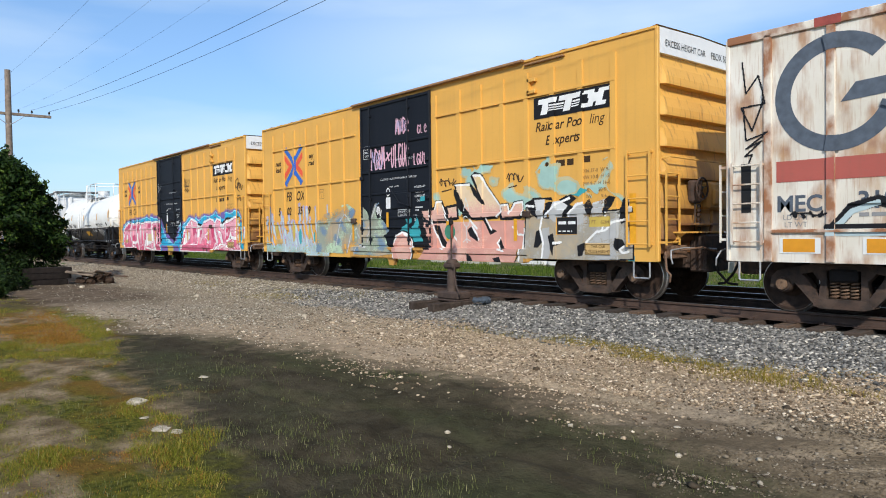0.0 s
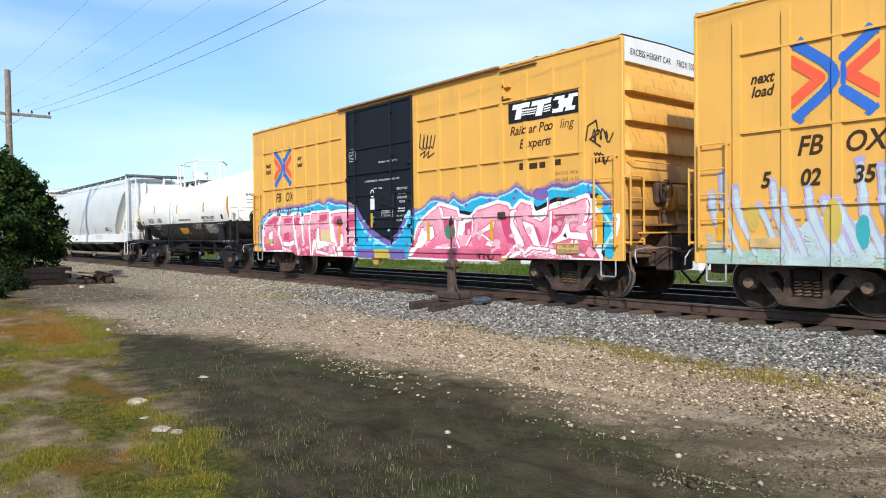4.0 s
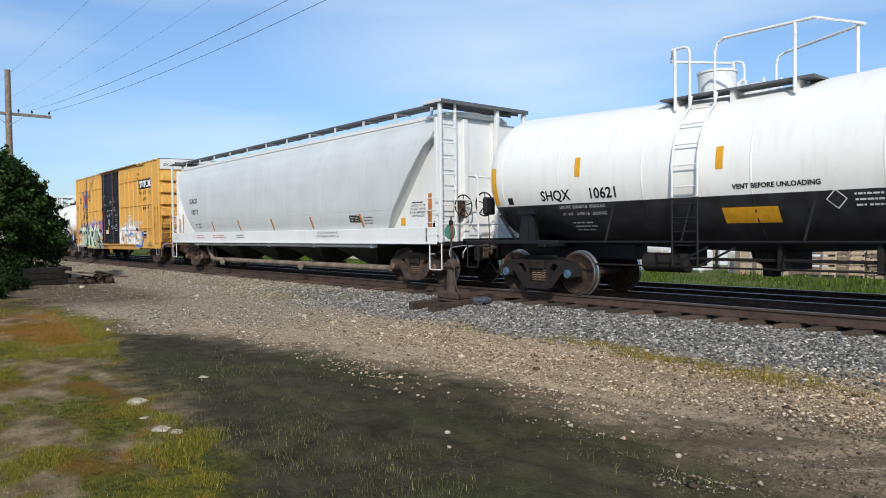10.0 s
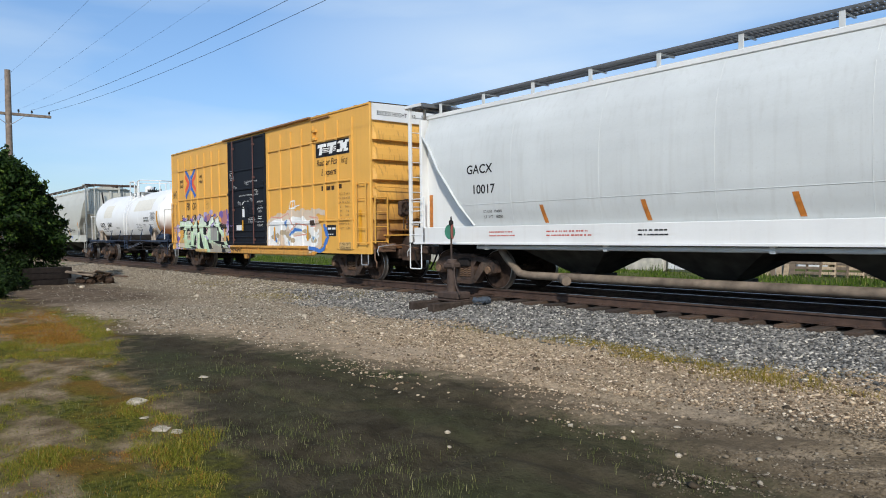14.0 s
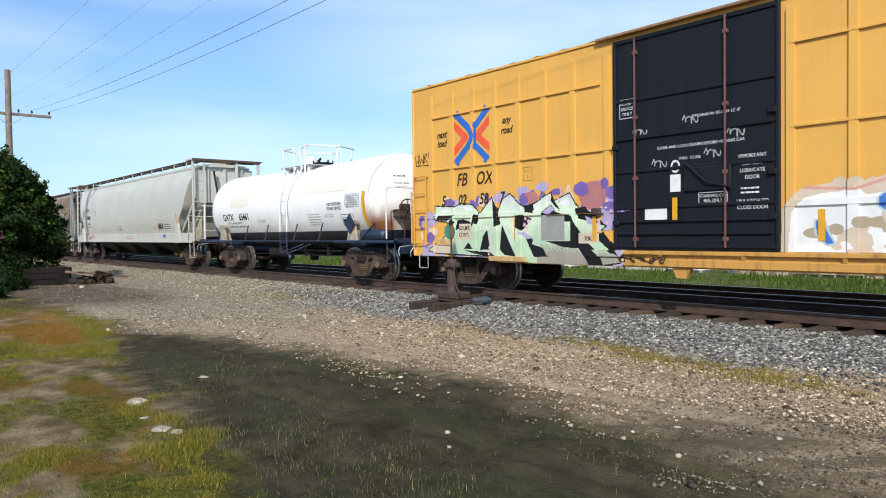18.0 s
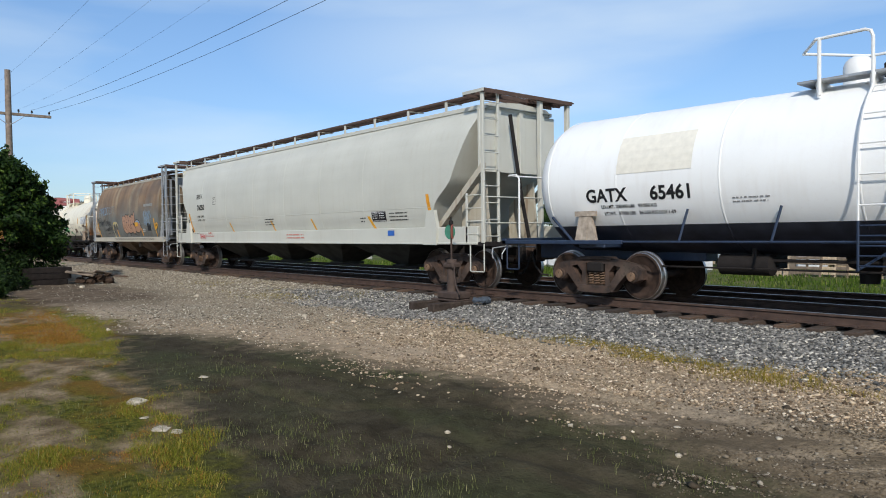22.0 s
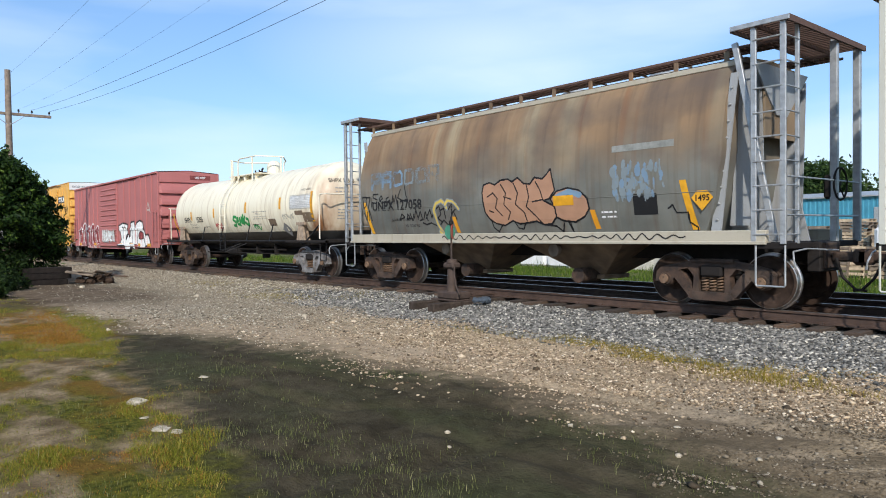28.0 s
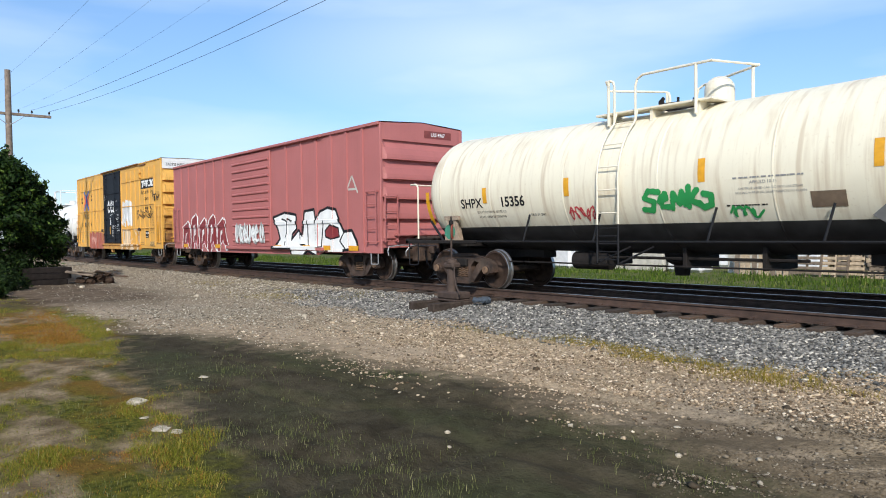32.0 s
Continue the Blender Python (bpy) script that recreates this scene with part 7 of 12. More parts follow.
def brown_hopper():
    k = Mat("grimy brown over grey hopper paint", 0.7)
    z = k.axis(2)
    low = k.mix(k.ramp(k.noise(0.9, 5), 0.3, 0.7), (0.095, 0.098, 0.088), (0.19, 0.19, 0.165))
    high = k.mix(k.ramp(k.noise(0.7, 5, (1, 1, 0.4)), 0.3, 0.7), (0.125, 0.080, 0.050), (0.32, 0.205, 0.11))
    col = k.mix(k.ramp(k.math("ADD", k.math("MULTIPLY", k.math("SUBTRACT", z, 2.7), 0.7), k.noise(1.2, 4)), 0.2, 0.95), low, high)
    col = k.mix(k.math("MULTIPLY", k.ramp(k.noise(2.6, 6, (3, 1, 0.15)), 0.5, 0.75), 0.55), col, (0.10, 0.065, 0.04))
    run = k.math("MULTIPLY", k.ramp(k.noise(1.5, 4, (1.1, 0.1, 0.06)), 0.52, 0.68), k.ramp(k.math("ADD", k.math("MULTIPLY", k.math("SUBTRACT", z, 2.4), 0.6), k.math("MULTIPLY", k.noise(2.0, 4), 0.5)), 0.15, 0.9))
    col = k.mix(k.math("MULTIPLY", run, 0.6), col, (0.36, 0.31, 0.20))
    rusty = k.math("MULTIPLY", k.ramp(k.noise(2.3, 5, (1.6, 0.1, 0.08)), 0.58, 0.70), k.ramp(k.math("MULTIPLY", k.math("SUBTRACT", z, 1.9), 0.5), 0.0, 1.0))
    col = k.mix(k.math("MULTIPLY", rusty, 0.6), col, (0.20, 0.075, 0.025))
    soot = k.math("MULTIPLY", k.ramp(k.noise(0.55, 5, (1.0, 0.1, 1.3)), 0.50, 0.66), k.ramp(z, 0.0, 1.0))
    col = k.mix(k.math("MULTIPLY", soot, 0.6), col, (0.085, 0.066, 0.056))
    mat = k.done(col, k.noise(12, 4), 0.004)
    cut = [(1.30, 4.89), (1.8, 5.11), (2.6, 5.25), (3.4, 5.27), (4.0, 5.31), (4.22, 5.35)]
    back = [(1.30, 5.0), (1.5, 5.13), (1.8, 5.28), (2.2, 5.40), (2.8, 5.41), (3.4, 5.36), (4.0, 5.34), (4.22, 5.35)]
    sec = [(1.36, 1.30), (1.44, 1.6), (1.50, 2.0), (1.52, 2.5), (1.50, 3.0), (1.42, 3.45), (1.30, 3.8), (1.16, 4.04), (1.08, 4.12)]
    rust_deck = plain("brown rusty grating", (0.10, 0.055, 0.04), 0.8)
    sillm = paint("dusty cream sill paint", (0.42, 0.38, 0.30), (0.20, 0.13, 0.08), 0.9)
    endm = paint("dull grey end paint", (0.30, 0.31, 0.32), (0.15, 0.10, 0.06), 0.8)
    h = Hopper(-125.97, "short grimy brown covered hopper with orange graffiti and tall end cages", 6.22, 4.82, mat, mat, cut, 4.12, "cast", (1.12, 1.34), sillm, rust_deck, sec, 0.22, 0.95, back)
    c = h.car
    for s in (-1, 1):
        for y in (-0.62, 0.58):
            part("end_web", G().prism([(s * 4.92, 1.12), (s * 5.77, 1.12), (s * 5.52, 2.2), (s * 5.46, 4.1), (s * 5.3, 4.1)], 1, y, y + 0.04), endm, c)
        part("end_bulkhead", G().box(s * 5.48, s * 5.52, -0.58, 0.58, 2.9, 4.05, 0.006), mat, c)
        part("ridge_gusset", G().prism([(-1.05, 4.12), (-0.2, 3.3), (0.2, 3.3), (1.05, 4.12)], 0, s * 5.52, s * 5.55), endm, c)
        for y in (-1.0, 0.96):
            part("corner_web", G().prism([(s * 5.12, 1.4), (s * 5.47, 1.4), (s * 5.54, 4.0), (s * 5.32, 4.0)], 1, y, y + 0.04), endm, c)
        if s > 0:
            part("end_brace", G().box(-0.05, 0.05, -0.03, 0.03, 0, 3.3, 0.008), M["galv"], c, at=Matrix.Translation((s * 6.02, -1.30, 1.15)) @ Matrix.Rotation(-s * 0.20, 4, "Y"))
        part("rivet_flange", G().prism([(s * 4.97, 1.3), (s * 5.15, 1.3), (s * 5.45, 3.9), (s * 5.33, 3.9)], 1, -1.36, -1.33), endm, c)
        for kk in range(9):
            part("rivet", G().lathe([(0, 0.022), (-0.03, 0.018), (-0.035, 0)], 1, (s * (5.09 + 0.033 * kk), -1.36, 1.5 + 0.27 * kk), 8), M["galv"], c)
        h.cage(s, 5.42, 6.23, 4.56, M["galv"], deck_mat=rust_deck, lower=False, wide=0.46 if s > 0 else 0.30, rungs=9 if s > 0 else 5)
    dusty = plain("dusty brown funnel steel", (0.20, 0.135, 0.085), 0.85, 0, 0.4, 3)
    for x in (-1.75, 1.75):
        h.bay(x, 1.35, 1.1, dusty, 0.42)
        part("outlet_pipe", G().lathe([(-0.35, 0.0), (-0.35, 0.16), (0.3, 0.16), (0.3, 0.10), (0.5, 0.10), (0.5, 0)], 1, (x, -0.55, 0.42), 14), M["cast"], c, smooth=True)
        part("gate_wheel", G().lathe([(-0.05, 0), (-0.05, 0.14), (0.05, 0.14), (0.05, 0)], 1, (x - 0.4, -1.15, 0.95), 12), M["wood_old"], c, smooth=True)
    for x in (-3.4, -1.2, 1.2, 3.4):
        part("hatch", G().lathe([(0, 0.36), (0.12, 0.36), (0.15, 0.33), (0.17, 0)], 2, (x, -0.15, 4.24), 18), M["galv"], c, smooth=True)
    h.letters("UNPX 127058", -3.78, 1.96, 0.24, "ink", 1.06, 0.010)
    h.letters("223400 LB  101350 KG", -3.55, 1.66, 0.07)
    h.letters("LB  20250 KG", -3.15, 1.50, 0.07)
    for x in (-4.98, 4.72):
        h.strip(x, 1.34, 2.20, 0.13, -0.28 if x < 0 else -0.22, "amber")
    h.strip(2.67, 1.38, 1.75, 0.12, -0.25)
    h.panel(1.62, 2.14, 1.86, 2.06, M["amber"], "yellow_panel", 0.013)
    h.panel(3.52, 4.02, 1.62, 2.00, M["ink"], "data_plate")
    h.strip(-1.42, 1.34, 1.72, 0.12, -0.25)
    part("seam", G().tube([h.surf(0.0)(-3.2, 1.36 + 0.21 * q) for q in range(14)], 0.008, 5), mat, c)
    h.small(2.79, 3.17, 1.68, 0.05, 2, "ink_white", 41)
    h.panel(3.07, 4.37, 2.80, 2.92, plain("thin pale overspray", (0.25, 0.255, 0.235), 0.7), "paint_patch")
    d = G()
    f = h.surf(0.01)
    d.add([(4.89, -1.50, 1.66), (5.09, -1.50, 1.88), (4.89, -1.50, 2.10), (4.69, -1.50, 1.88)], [(0, 1, 2, 3)])
    p = part("placard", d, M["amber"], c, "yellow diamond hazard placard")
    lettering(p, "1495", 4.89, 1.83, 0.10, M["ink"], lambda x, z: (x, -1.505, z), bold=0.003)
    brake_wheel(c, 6.07, 0.55, 2.1, 1, M["dark_steel"])
    return h


HOP5, HOP8, HOP9 = grey_hopper(), cream_hopper(), brown_hopper()
# ---------------------------------------------------------------- the white box car at the head, the red one at the tail
def white_boxcar():
    k = Mat("rust-stained white paint", 0.6)
    base = k.mix(k.ramp(k.noise(0.9, 5), 0.3, 0.7), (0.62, 0.57, 0.47), (0.78, 0.74, 0.66))
    rust = k.math("MULTIPLY", k.ramp(k.noise(1.5, 8, (2.0, 1, 0.7)), 0.50, 0.66), 0.85)
    c = k.mix(rust, base, k.mix(k.ramp(k.noise(5, 5), 0.35, 0.7), (0.46, 0.26, 0.12), (0.27, 0.10, 0.045)))
    c = k.mix(k.math("MULTIPLY", k.ramp(k.noise(9, 6, (4, 4, 0.25)), 0.55, 0.72), 0.55), c, (0.40, 0.21, 0.10))
    mat = k.done(c, k.noise(14, 4), 0.004)
    k2 = Mat("heavily rusted white paint", 0.7)
    mat2 = k2.done(k2.mix(k2.ramp(k2.noise(3.5, 7, (1, 1, 0.6)), 0.40, 0.58), (0.72, 0.66, 0.56), (0.30, 0.13, 0.06)), k2.noise(14, 4), 0.004)
    car = new_car("boxcar", "rust-stained white boxcar with grey emblem and red stripe", "box car", 9.22)
    hl, zt, zb = 7.9, 4.40, 0.72
    box_body(car, hl, zt, zb, mat, M["cast"], 5, None, 0.14)
    posts_and_beams(car, [-7.25, -6.33, -5.4, -4.5, -3.6, -2.7, -1.8, 1.8, 2.7, 3.6, 4.5, 5.4, 6.33, 7.25], [(-7.25, -1.8, 1.30)], zt - 0.05, zb + 0.12, mat2, 0.11)
    part("eave_rail", G().box(-hl, hl, -SIDE_R, -SIDE_P, zt - 0.10, zt + 0.03, 0.012), mat2, car)
    part("door", G().box(-1.75, 1.75, -SIDE_R - 0.05, -SIDE_P, 1.0, zt - 0.2, 0.02), mat, car)
    side_hardware(car, hl, zb, mat, 2.35)
    for x in (-6.3, 6.3):
        truck(car, x)
    s = flat_side(-SIDE_P - 0.006)
    grey = plain("slate grey emblem paint", (0.085, 0.105, 0.135), 0.6)
    red = paint("faded red stripe paint", (0.42, 0.10, 0.075), wear=0.7)
    cx, cz, ro, ri = -6.26, 3.32, 0.86, 0.63
    g = G()
    a0, a1, n = radians(42), radians(342), 40
    for i in range(n):
        p, q = a0 + (a1 - a0) * i / n, a0 + (a1 - a0) * (i + 1) / n
        g.add([s(cx + r * 1.02 * math.cos(a), cz + r * math.sin(a)) for a, r in ((p, ri), (q, ri), (q, ro), (p, ro))], [(0, 1, 2, 3)])
    g.add([s(cx + 0.06, cz - 0.16), s(cx + 0.88, cz - 0.10), s(cx + 0.88, cz + 0.14), s(cx + 0.26, cz + 0.10)], [(0, 1, 2, 3)])
    part("emblem", g, grey, car, "large slate-grey ring emblem")
    g = G()
    s2 = flat_side(-SIDE_R - 0.004)
    for i in range(n):
        p, q = a0 + (a1 - a0) * i / n, a0 + (a1 - a0) * (i + 1) / n
        x = cx + ro * math.cos((p + q) / 2)
        if abs(x + 6.33) < 0.1 or abs(x + 5.4) < 0.1 or abs(x + 4.5) < 0.1:
            g.add([s2(cx + r * 1.02 * math.cos(a), cz + r * math.sin(a)) for a, r in ((p, ri), (q, ri), (q, ro), (p, ro))], [(0, 1, 2, 3)])
    tagged(part("emblem", g, grey, car), kind="stuff")
    part("stripe", rect(G(), s, -7.12, 7.1, 2.05, 2.37), red, car)
    for x in (-6.33, -5.4, -4.5, -3.6):
        part("stripe", rect(G(), s2, x - 0.055, x + 0.055, 2.05, 2.37), red, car)
    lettering(car, "MEC", -6.78, 1.60, 0.24, grey, s, 0, 1.0, 0.008)
    lettering(car, "319", -5.72, 1.62, 0.24, grey, s, 0, 1.0, 0.008)
    lettering(car, "LD LMT", -6.83, 1.47, 0.08, M["ink_grey"], s)
    lettering(car, "LT WT", -6.83, 1.36, 0.08, M["ink_grey"], s)
    g = G()
    bars(g, s, -5.95, -5.5, 1.50, 0.09, 1, seed=3)
    part("stencil_text", g, M["ink_grey"], car)
    part("black_strip", rect(G(), flat_side(-SIDE_P - 0.01), -7.68, -7.52, 1.60, 2.38), M["ink"], car)
    for x0, x1 in ((-7.02, -6.55), (-5.85, -5.4), (-4.2, -3.7)):
        part("reflector_back", rect(G(), flat_side(-SIDE_P - 0.008), x0 - 0.05, x1 + 0.08, 0.96, 1.20), M["white"], car)
        part("reflector", rect(G(), flat_side(-SIDE_P - 0.012), x0, x1, 0.98, 1.18), M["orange"], car, "orange reflective plate")
    patch = plain("red roof primer", (0.30, 0.06, 0.045), 0.7)
    part("roof_patch", rect(rect(G(), flat_side(-SIDE_R - 0.006), -6.55, -6.18, zt - 0.10, zt + 0.035), flat_side(-SIDE_R - 0.006), -5.2, -3.5, zt - 0.12, zt + 0.035), patch, car)
    return car


def red_boxcar():
    mat = M["red_car"]
    car = new_car("boxcar", "faded oxide-red boxcar with white graffiti along its base", "box car", -156.45)
    hl, zt, zb = 7.9, 4.36, 0.70
    box_body(car, hl, zt, zb, mat, mat, 5, None, 0.09)
    posts_and_beams(car, [7.05, 6.22, 5.38, 4.5, 3.55, 2.55, -7.05, -6.2, -5.3, -4.4, -3.5, -2.6], [], zt - 0.06, zb + 0.12, mat, 0.10)
    part("eave_rail", G().box(-hl, hl, -SIDE_R - 0.03, -SIDE_P, zt - 0.07, zt + 0.02, 0.01).box(-1.9, 4.9, -SIDE_R - 0.08, -SIDE_P, zt - 0.08, zt - 0.02, 0.01), mat, car)
    d = part("door", G().box(-1.72, 1.45, -SIDE_R - 0.01, -SIDE_P + 0.01, 0.95, zt - 0.12, 0.015), mat, car, "corrugated sliding door")
    for k in range(11):
        z = 1.15 + 0.28 * k
        part("door_rib", G().prism([(-SIDE_R - 0.01, z - 0.05), (-SIDE_R - 0.055, z - 0.02), (-SIDE_R - 0.055, z + 0.02), (-SIDE_R - 0.01, z + 0.05)], 0, -1.62, 1.35), mat, d)
    part("door_sill", G().box(-2.2, 4.9, -SIDE_R - 0.07, -SIDE_P, 0.84, 0.94, 0.01), mat, car)
    side_hardware(car, hl, zb, mat, 2.5)
    for x in (-6.2, 6.2):
        truck(car, x)
    s = flat_side(-SIDE_P - 0.007)
    g = G()
    for a, b in (((6.2 - 0.05, 2.5), (6.5, 3.0)), ((6.8, 2.5), (6.5, 3.0)), ((6.3, 2.62), (6.7, 2.62))):
        v = Vector((b[0] - a[0], b[1] - a[1])).normalized() * 0.03
        g.add([s(a[0] - v.y, a[1] + v.x), s(a[0] + v.y, a[1] - v.x), s(b[0] + v.y, b[1] - v.x), s(b[0] - v.y, b[1] + v.x)], [(0, 1, 2, 3)])
    part("emblem", g, M["hopper_cream"], car)
    for x in (5.1, 6.55, 3.8, -6.6, -3.2, 1.9):
        part("reflector", rect(G(), flat_side(-SIDE_P - 0.012), x - 0.25, x + 0.25, 0.86, 1.0), M["amber"], car, "yellow reflective strip")
    end = lambda u, z: (hl + 0.032, u, z)
    part("end_mark", rect(G(), end, 0.05, 1.05, zt - 0.32, zt - 0.11), plain("dark red patch paint", (0.20, 0.045, 0.04), 0.6), car)
    lettering(car, "LRS 4967", 0.55, zt - 0.26, 0.10, M["ink_white"], lambda u, z: (hl + 0.037, u, z), 0, 0.95, 0.003)
    g = G()
    bars(g, s, 5.6, 6.1, 1.5, 0.05, 3, seed=6)
    part("stencil_text", g, M["hopper_cream"], car)
    return car


BOX[1], BOX[11] = white_boxcar(), red_boxcar()
# ---------------------------------------------------------------- sprayed paintings on the cars
SPRAY = {"emblem_blue": (0.025, 0.13, 0.50), "emblem_red": (0.80, 0.10, 0.04), "pink": (0.70, 0.19, 0.29), "pink2": (0.78, 0.36, 0.44), "rose": (0.56, 0.075, 0.17), "white": (0.78, 0.78, 0.76), "black": (0.012, 0.012, 0.014), "blue": (0.015, 0.38, 0.60), "haze": (0.17, 0.27, 0.37), "slate_fade": (0.19, 0.23, 0.25), "sky": (0.30, 0.66, 0.78),
         "purple": (0.17, 0.11, 0.36), "lilac": (0.42, 0.36, 0.55), "teal": (0.04, 0.34, 0.38), "cream": (0.72, 0.55, 0.36), "salmon": (0.62, 0.31, 0.25), "grey": (0.30, 0.30, 0.28), "ice": (0.45, 0.56, 0.58),
         "sage": (0.30, 0.33, 0.26), "mint": (0.62, 0.74, 0.55), "mint2": (0.46, 0.60, 0.42), "beige": (0.62, 0.50, 0.38), "cobalt": (0.05, 0.17, 0.50), "rust": (0.40, 0.12, 0.08), "maroon": (0.22, 0.028, 0.03),
         "green": (0.02, 0.28, 0.07), "red": (0.50, 0.05, 0.06), "orange": (0.40, 0.22, 0.135), "brown": (0.05, 0.03, 0.02), "slate": (0.16, 0.24, 0.33), "gold": (0.55, 0.40, 0.08), "pink3": (0.58, 0.12, 0.20),
         "blush": (0.68, 0.40, 0.32), "sand": (0.70, 0.52, 0.26), "stone": (0.34, 0.31, 0.25), "ash": (0.42, 0.42, 0.41), "silver": (0.60, 0.61, 0.60), "tan": (0.42, 0.34, 0.23), "aqua": (0.34, 0.52, 0.46), "aqua_faint": (0.52, 0.47, 0.27), "purple_faint": (0.44, 0.25, 0.20), "rust2": (0.42, 0.17, 0.17), "pale_pink": (0.72, 0.42, 0.50)}
SPRAY_MAT = {k: plain("spray paint " + k, v, 0.55, 0, 0.12, 3) for k, v in SPRAY.items()}
SPRAY_KEY = list(SPRAY)
CELL = 0.0115


class Wall:
    """A stretch of side as a field of paint cells."""

    def __init__(self, x0, x1, z0, z1, seed=1):
        self.x, self.z = np.arange(x0, x1, CELL), np.arange(z0, z1, CELL)
        self.X, self.Z = np.meshgrid(self.x + CELL / 2, self.z + CELL / 2)
        self.c = np.full(self.X.shape, -1, int)
        self.r = random.Random(seed)
        self.grain = np.random.default_rng(seed).uniform(-0.55, 0.55, self.X.shape)
        self.n = (wob(self.X, self.Z, 2.3, seed) * 0.6 + wob(self.X, self.Z, 7.1, seed + 1) * 0.3 + wob(self.X, self.Z, 19.0, seed + 2) * 0.2)

    def put(self, mask, colour):
        self.c[mask] = SPRAY_KEY.index(colour)

    def dist(self, lines, dx=0.0, dz=0.0):
        d = np.full(self.X.shape, 9.0)
        X, Z = self.X - dx, self.Z - dz
        for pts in lines:
            for (a, b), (e, f) in zip(pts, pts[1:]):
                ux, uz = e - a, f - b
                L = ux * ux + uz * uz + 1e-9
                t = np.clip(((X - a) * ux + (Z - b) * uz) / L, 0, 1)
                d = np.minimum(d, np.hypot(X - a - t * ux, Z - b - t * uz))
        return d

    def stroke(self, pts, w, colour, rough=0.0):
        self.put(self.dist([pts]) < w + rough * self.n * w, colour)

    def blob(self, x, z, rx, rz, colour, rough=0.25):
        self.put(np.hypot((self.X - x) / rx, (self.Z - z) / rz) < 1 + rough * self.n, colour)

    def under(self, top, colour, x0, x1, low=0.0, soft=0.0):
        self.put((self.Z < top(self.X) + soft * self.n) & (self.Z > low) & (self.X > x0) & (self.X < x1), colour)

    def sign(self, lines, w, fills, edge, edge_w, shade=None, off=(0.07, -0.06)):
        """One painted figure: cast shade, edge, body in patches."""
        if shade:
            self.put(self.dist(lines, *off) < w + edge_w * 0.8, shade)
        d = self.dist(lines)
        if isinstance(edge, str):
            edge = [(edge, edge_w)]
        t = w + sum(e[1] for e in edge)
        for col, ew in edge:
            self.put(d < t, col)
            t -= ew
        body = d < w
        k = len(fills)
        for i, f in enumerate(fills):
            self.put(body & (self.n > -1.2 + 1.7 * i / k), f)

    def inside(self, pts):
        m = np.zeros(self.X.shape, bool)
        for (a, b), (e, f) in zip(pts, list(pts[1:]) + [pts[0]]):
            if b != f:
                m ^= ((self.Z < b) != (self.Z < f)) & (self.X < a + (self.Z - b) * (e - a) / (f - b))
        return m

    def shape(self, pts, fill, edge=None, ew=0.03):
        """A filled outline, with an edge round it."""
        pts = list(pts)
        if edge:
            self.put(self.dist([pts + pts[:1]]) < ew * (1 + 0.25 * self.n), edge)
        self.put(self.inside(pts), fill)
        if edge:
            self.put(self.dist([pts + pts[:1]]) < ew * 0.45, edge)

    def filler(self, fill, edge=None, ew=0.03):
        return lambda *pts: self.shape(pts, fill, edge, ew)

    def liner(self, colour, w, under=None, uw=0.0):
        def f(*pts):
            if under:
                self.stroke([(a + 0.02, b - 0.012) for a, b in pts], w + uw, under)
            self.stroke(list(pts), w, colour, 0.2)
        return f

    def cloud(self, xs, zs, body, colour, rise, rough):
        """Sprayed haze over a figure, up to a ragged line."""
        top = np.interp(self.X, xs, zs) + rise + rough * (self.n + 0.35 * self.grain)
        self.put((self.Z < top) & (self.Z > 0.9) & (self.X > xs[0] - rise) & (self.X < xs[-1] + rise * 0.3), colour)

    def hooks(self, x0, x1, z0, z1, colour, w, n):
        """A hand-style tag: bent hooks of uneven height that touch one another."""
        s = (x1 - x0) / n
        for k in range(n):
            a, h = x0 + s * k, self.r.uniform(0.75, 1.0)
            zt, j = z0 + (z1 - z0) * h, self.r.uniform(-0.1, 0.1) * s
            pts = ([(0.15, 0.95), (0.05, 0.35), (0.30, 0.02), (0.62, 0.30), (0.70, 1.0)], [(0.8, 0.85), (0.3, 1.0), (0.08, 0.5), (0.35, 0.0), (0.8, 0.15), (0.62, 0.5)], [(0.1, 0.05), (0.28, 1.0), (0.5, 0.4), (0.72, 0.95), (0.88, 0.0)],
                   [(0.2, 1.0), (0.22, 0.1), (0.5, 0.0)], [(0.15, 0.6), (0.5, 0.98), (0.82, 0.62), (0.2, 0.45), (0.45, 0.05), (0.9, 0.12)])[self.r.randrange(5)]
            self.stroke([(a + j + s * 1.05 * u, z0 + (zt - z0) * v) for u, v in pts], w, colour, 0.35)

    def scribble(self, x0, x1, z0, z1, colour, w=0.022, n=9):
        """A quick tag: one looping line."""
        pts = []
        for k in range(n * 6 + 1):
            u = k / (n * 6)
            pts.append((x0 + (x1 - x0) * u + 0.10 * (x1 - x0) * math.sin(u * n * 5.1), (z0 + z1) / 2 + (z1 - z0) / 2 * math.sin(u * n * 6.28 + math.sin(u * 9)) * (0.7 + 0.3 * math.sin(u * 23))))
        self.stroke(pts, w, colour)

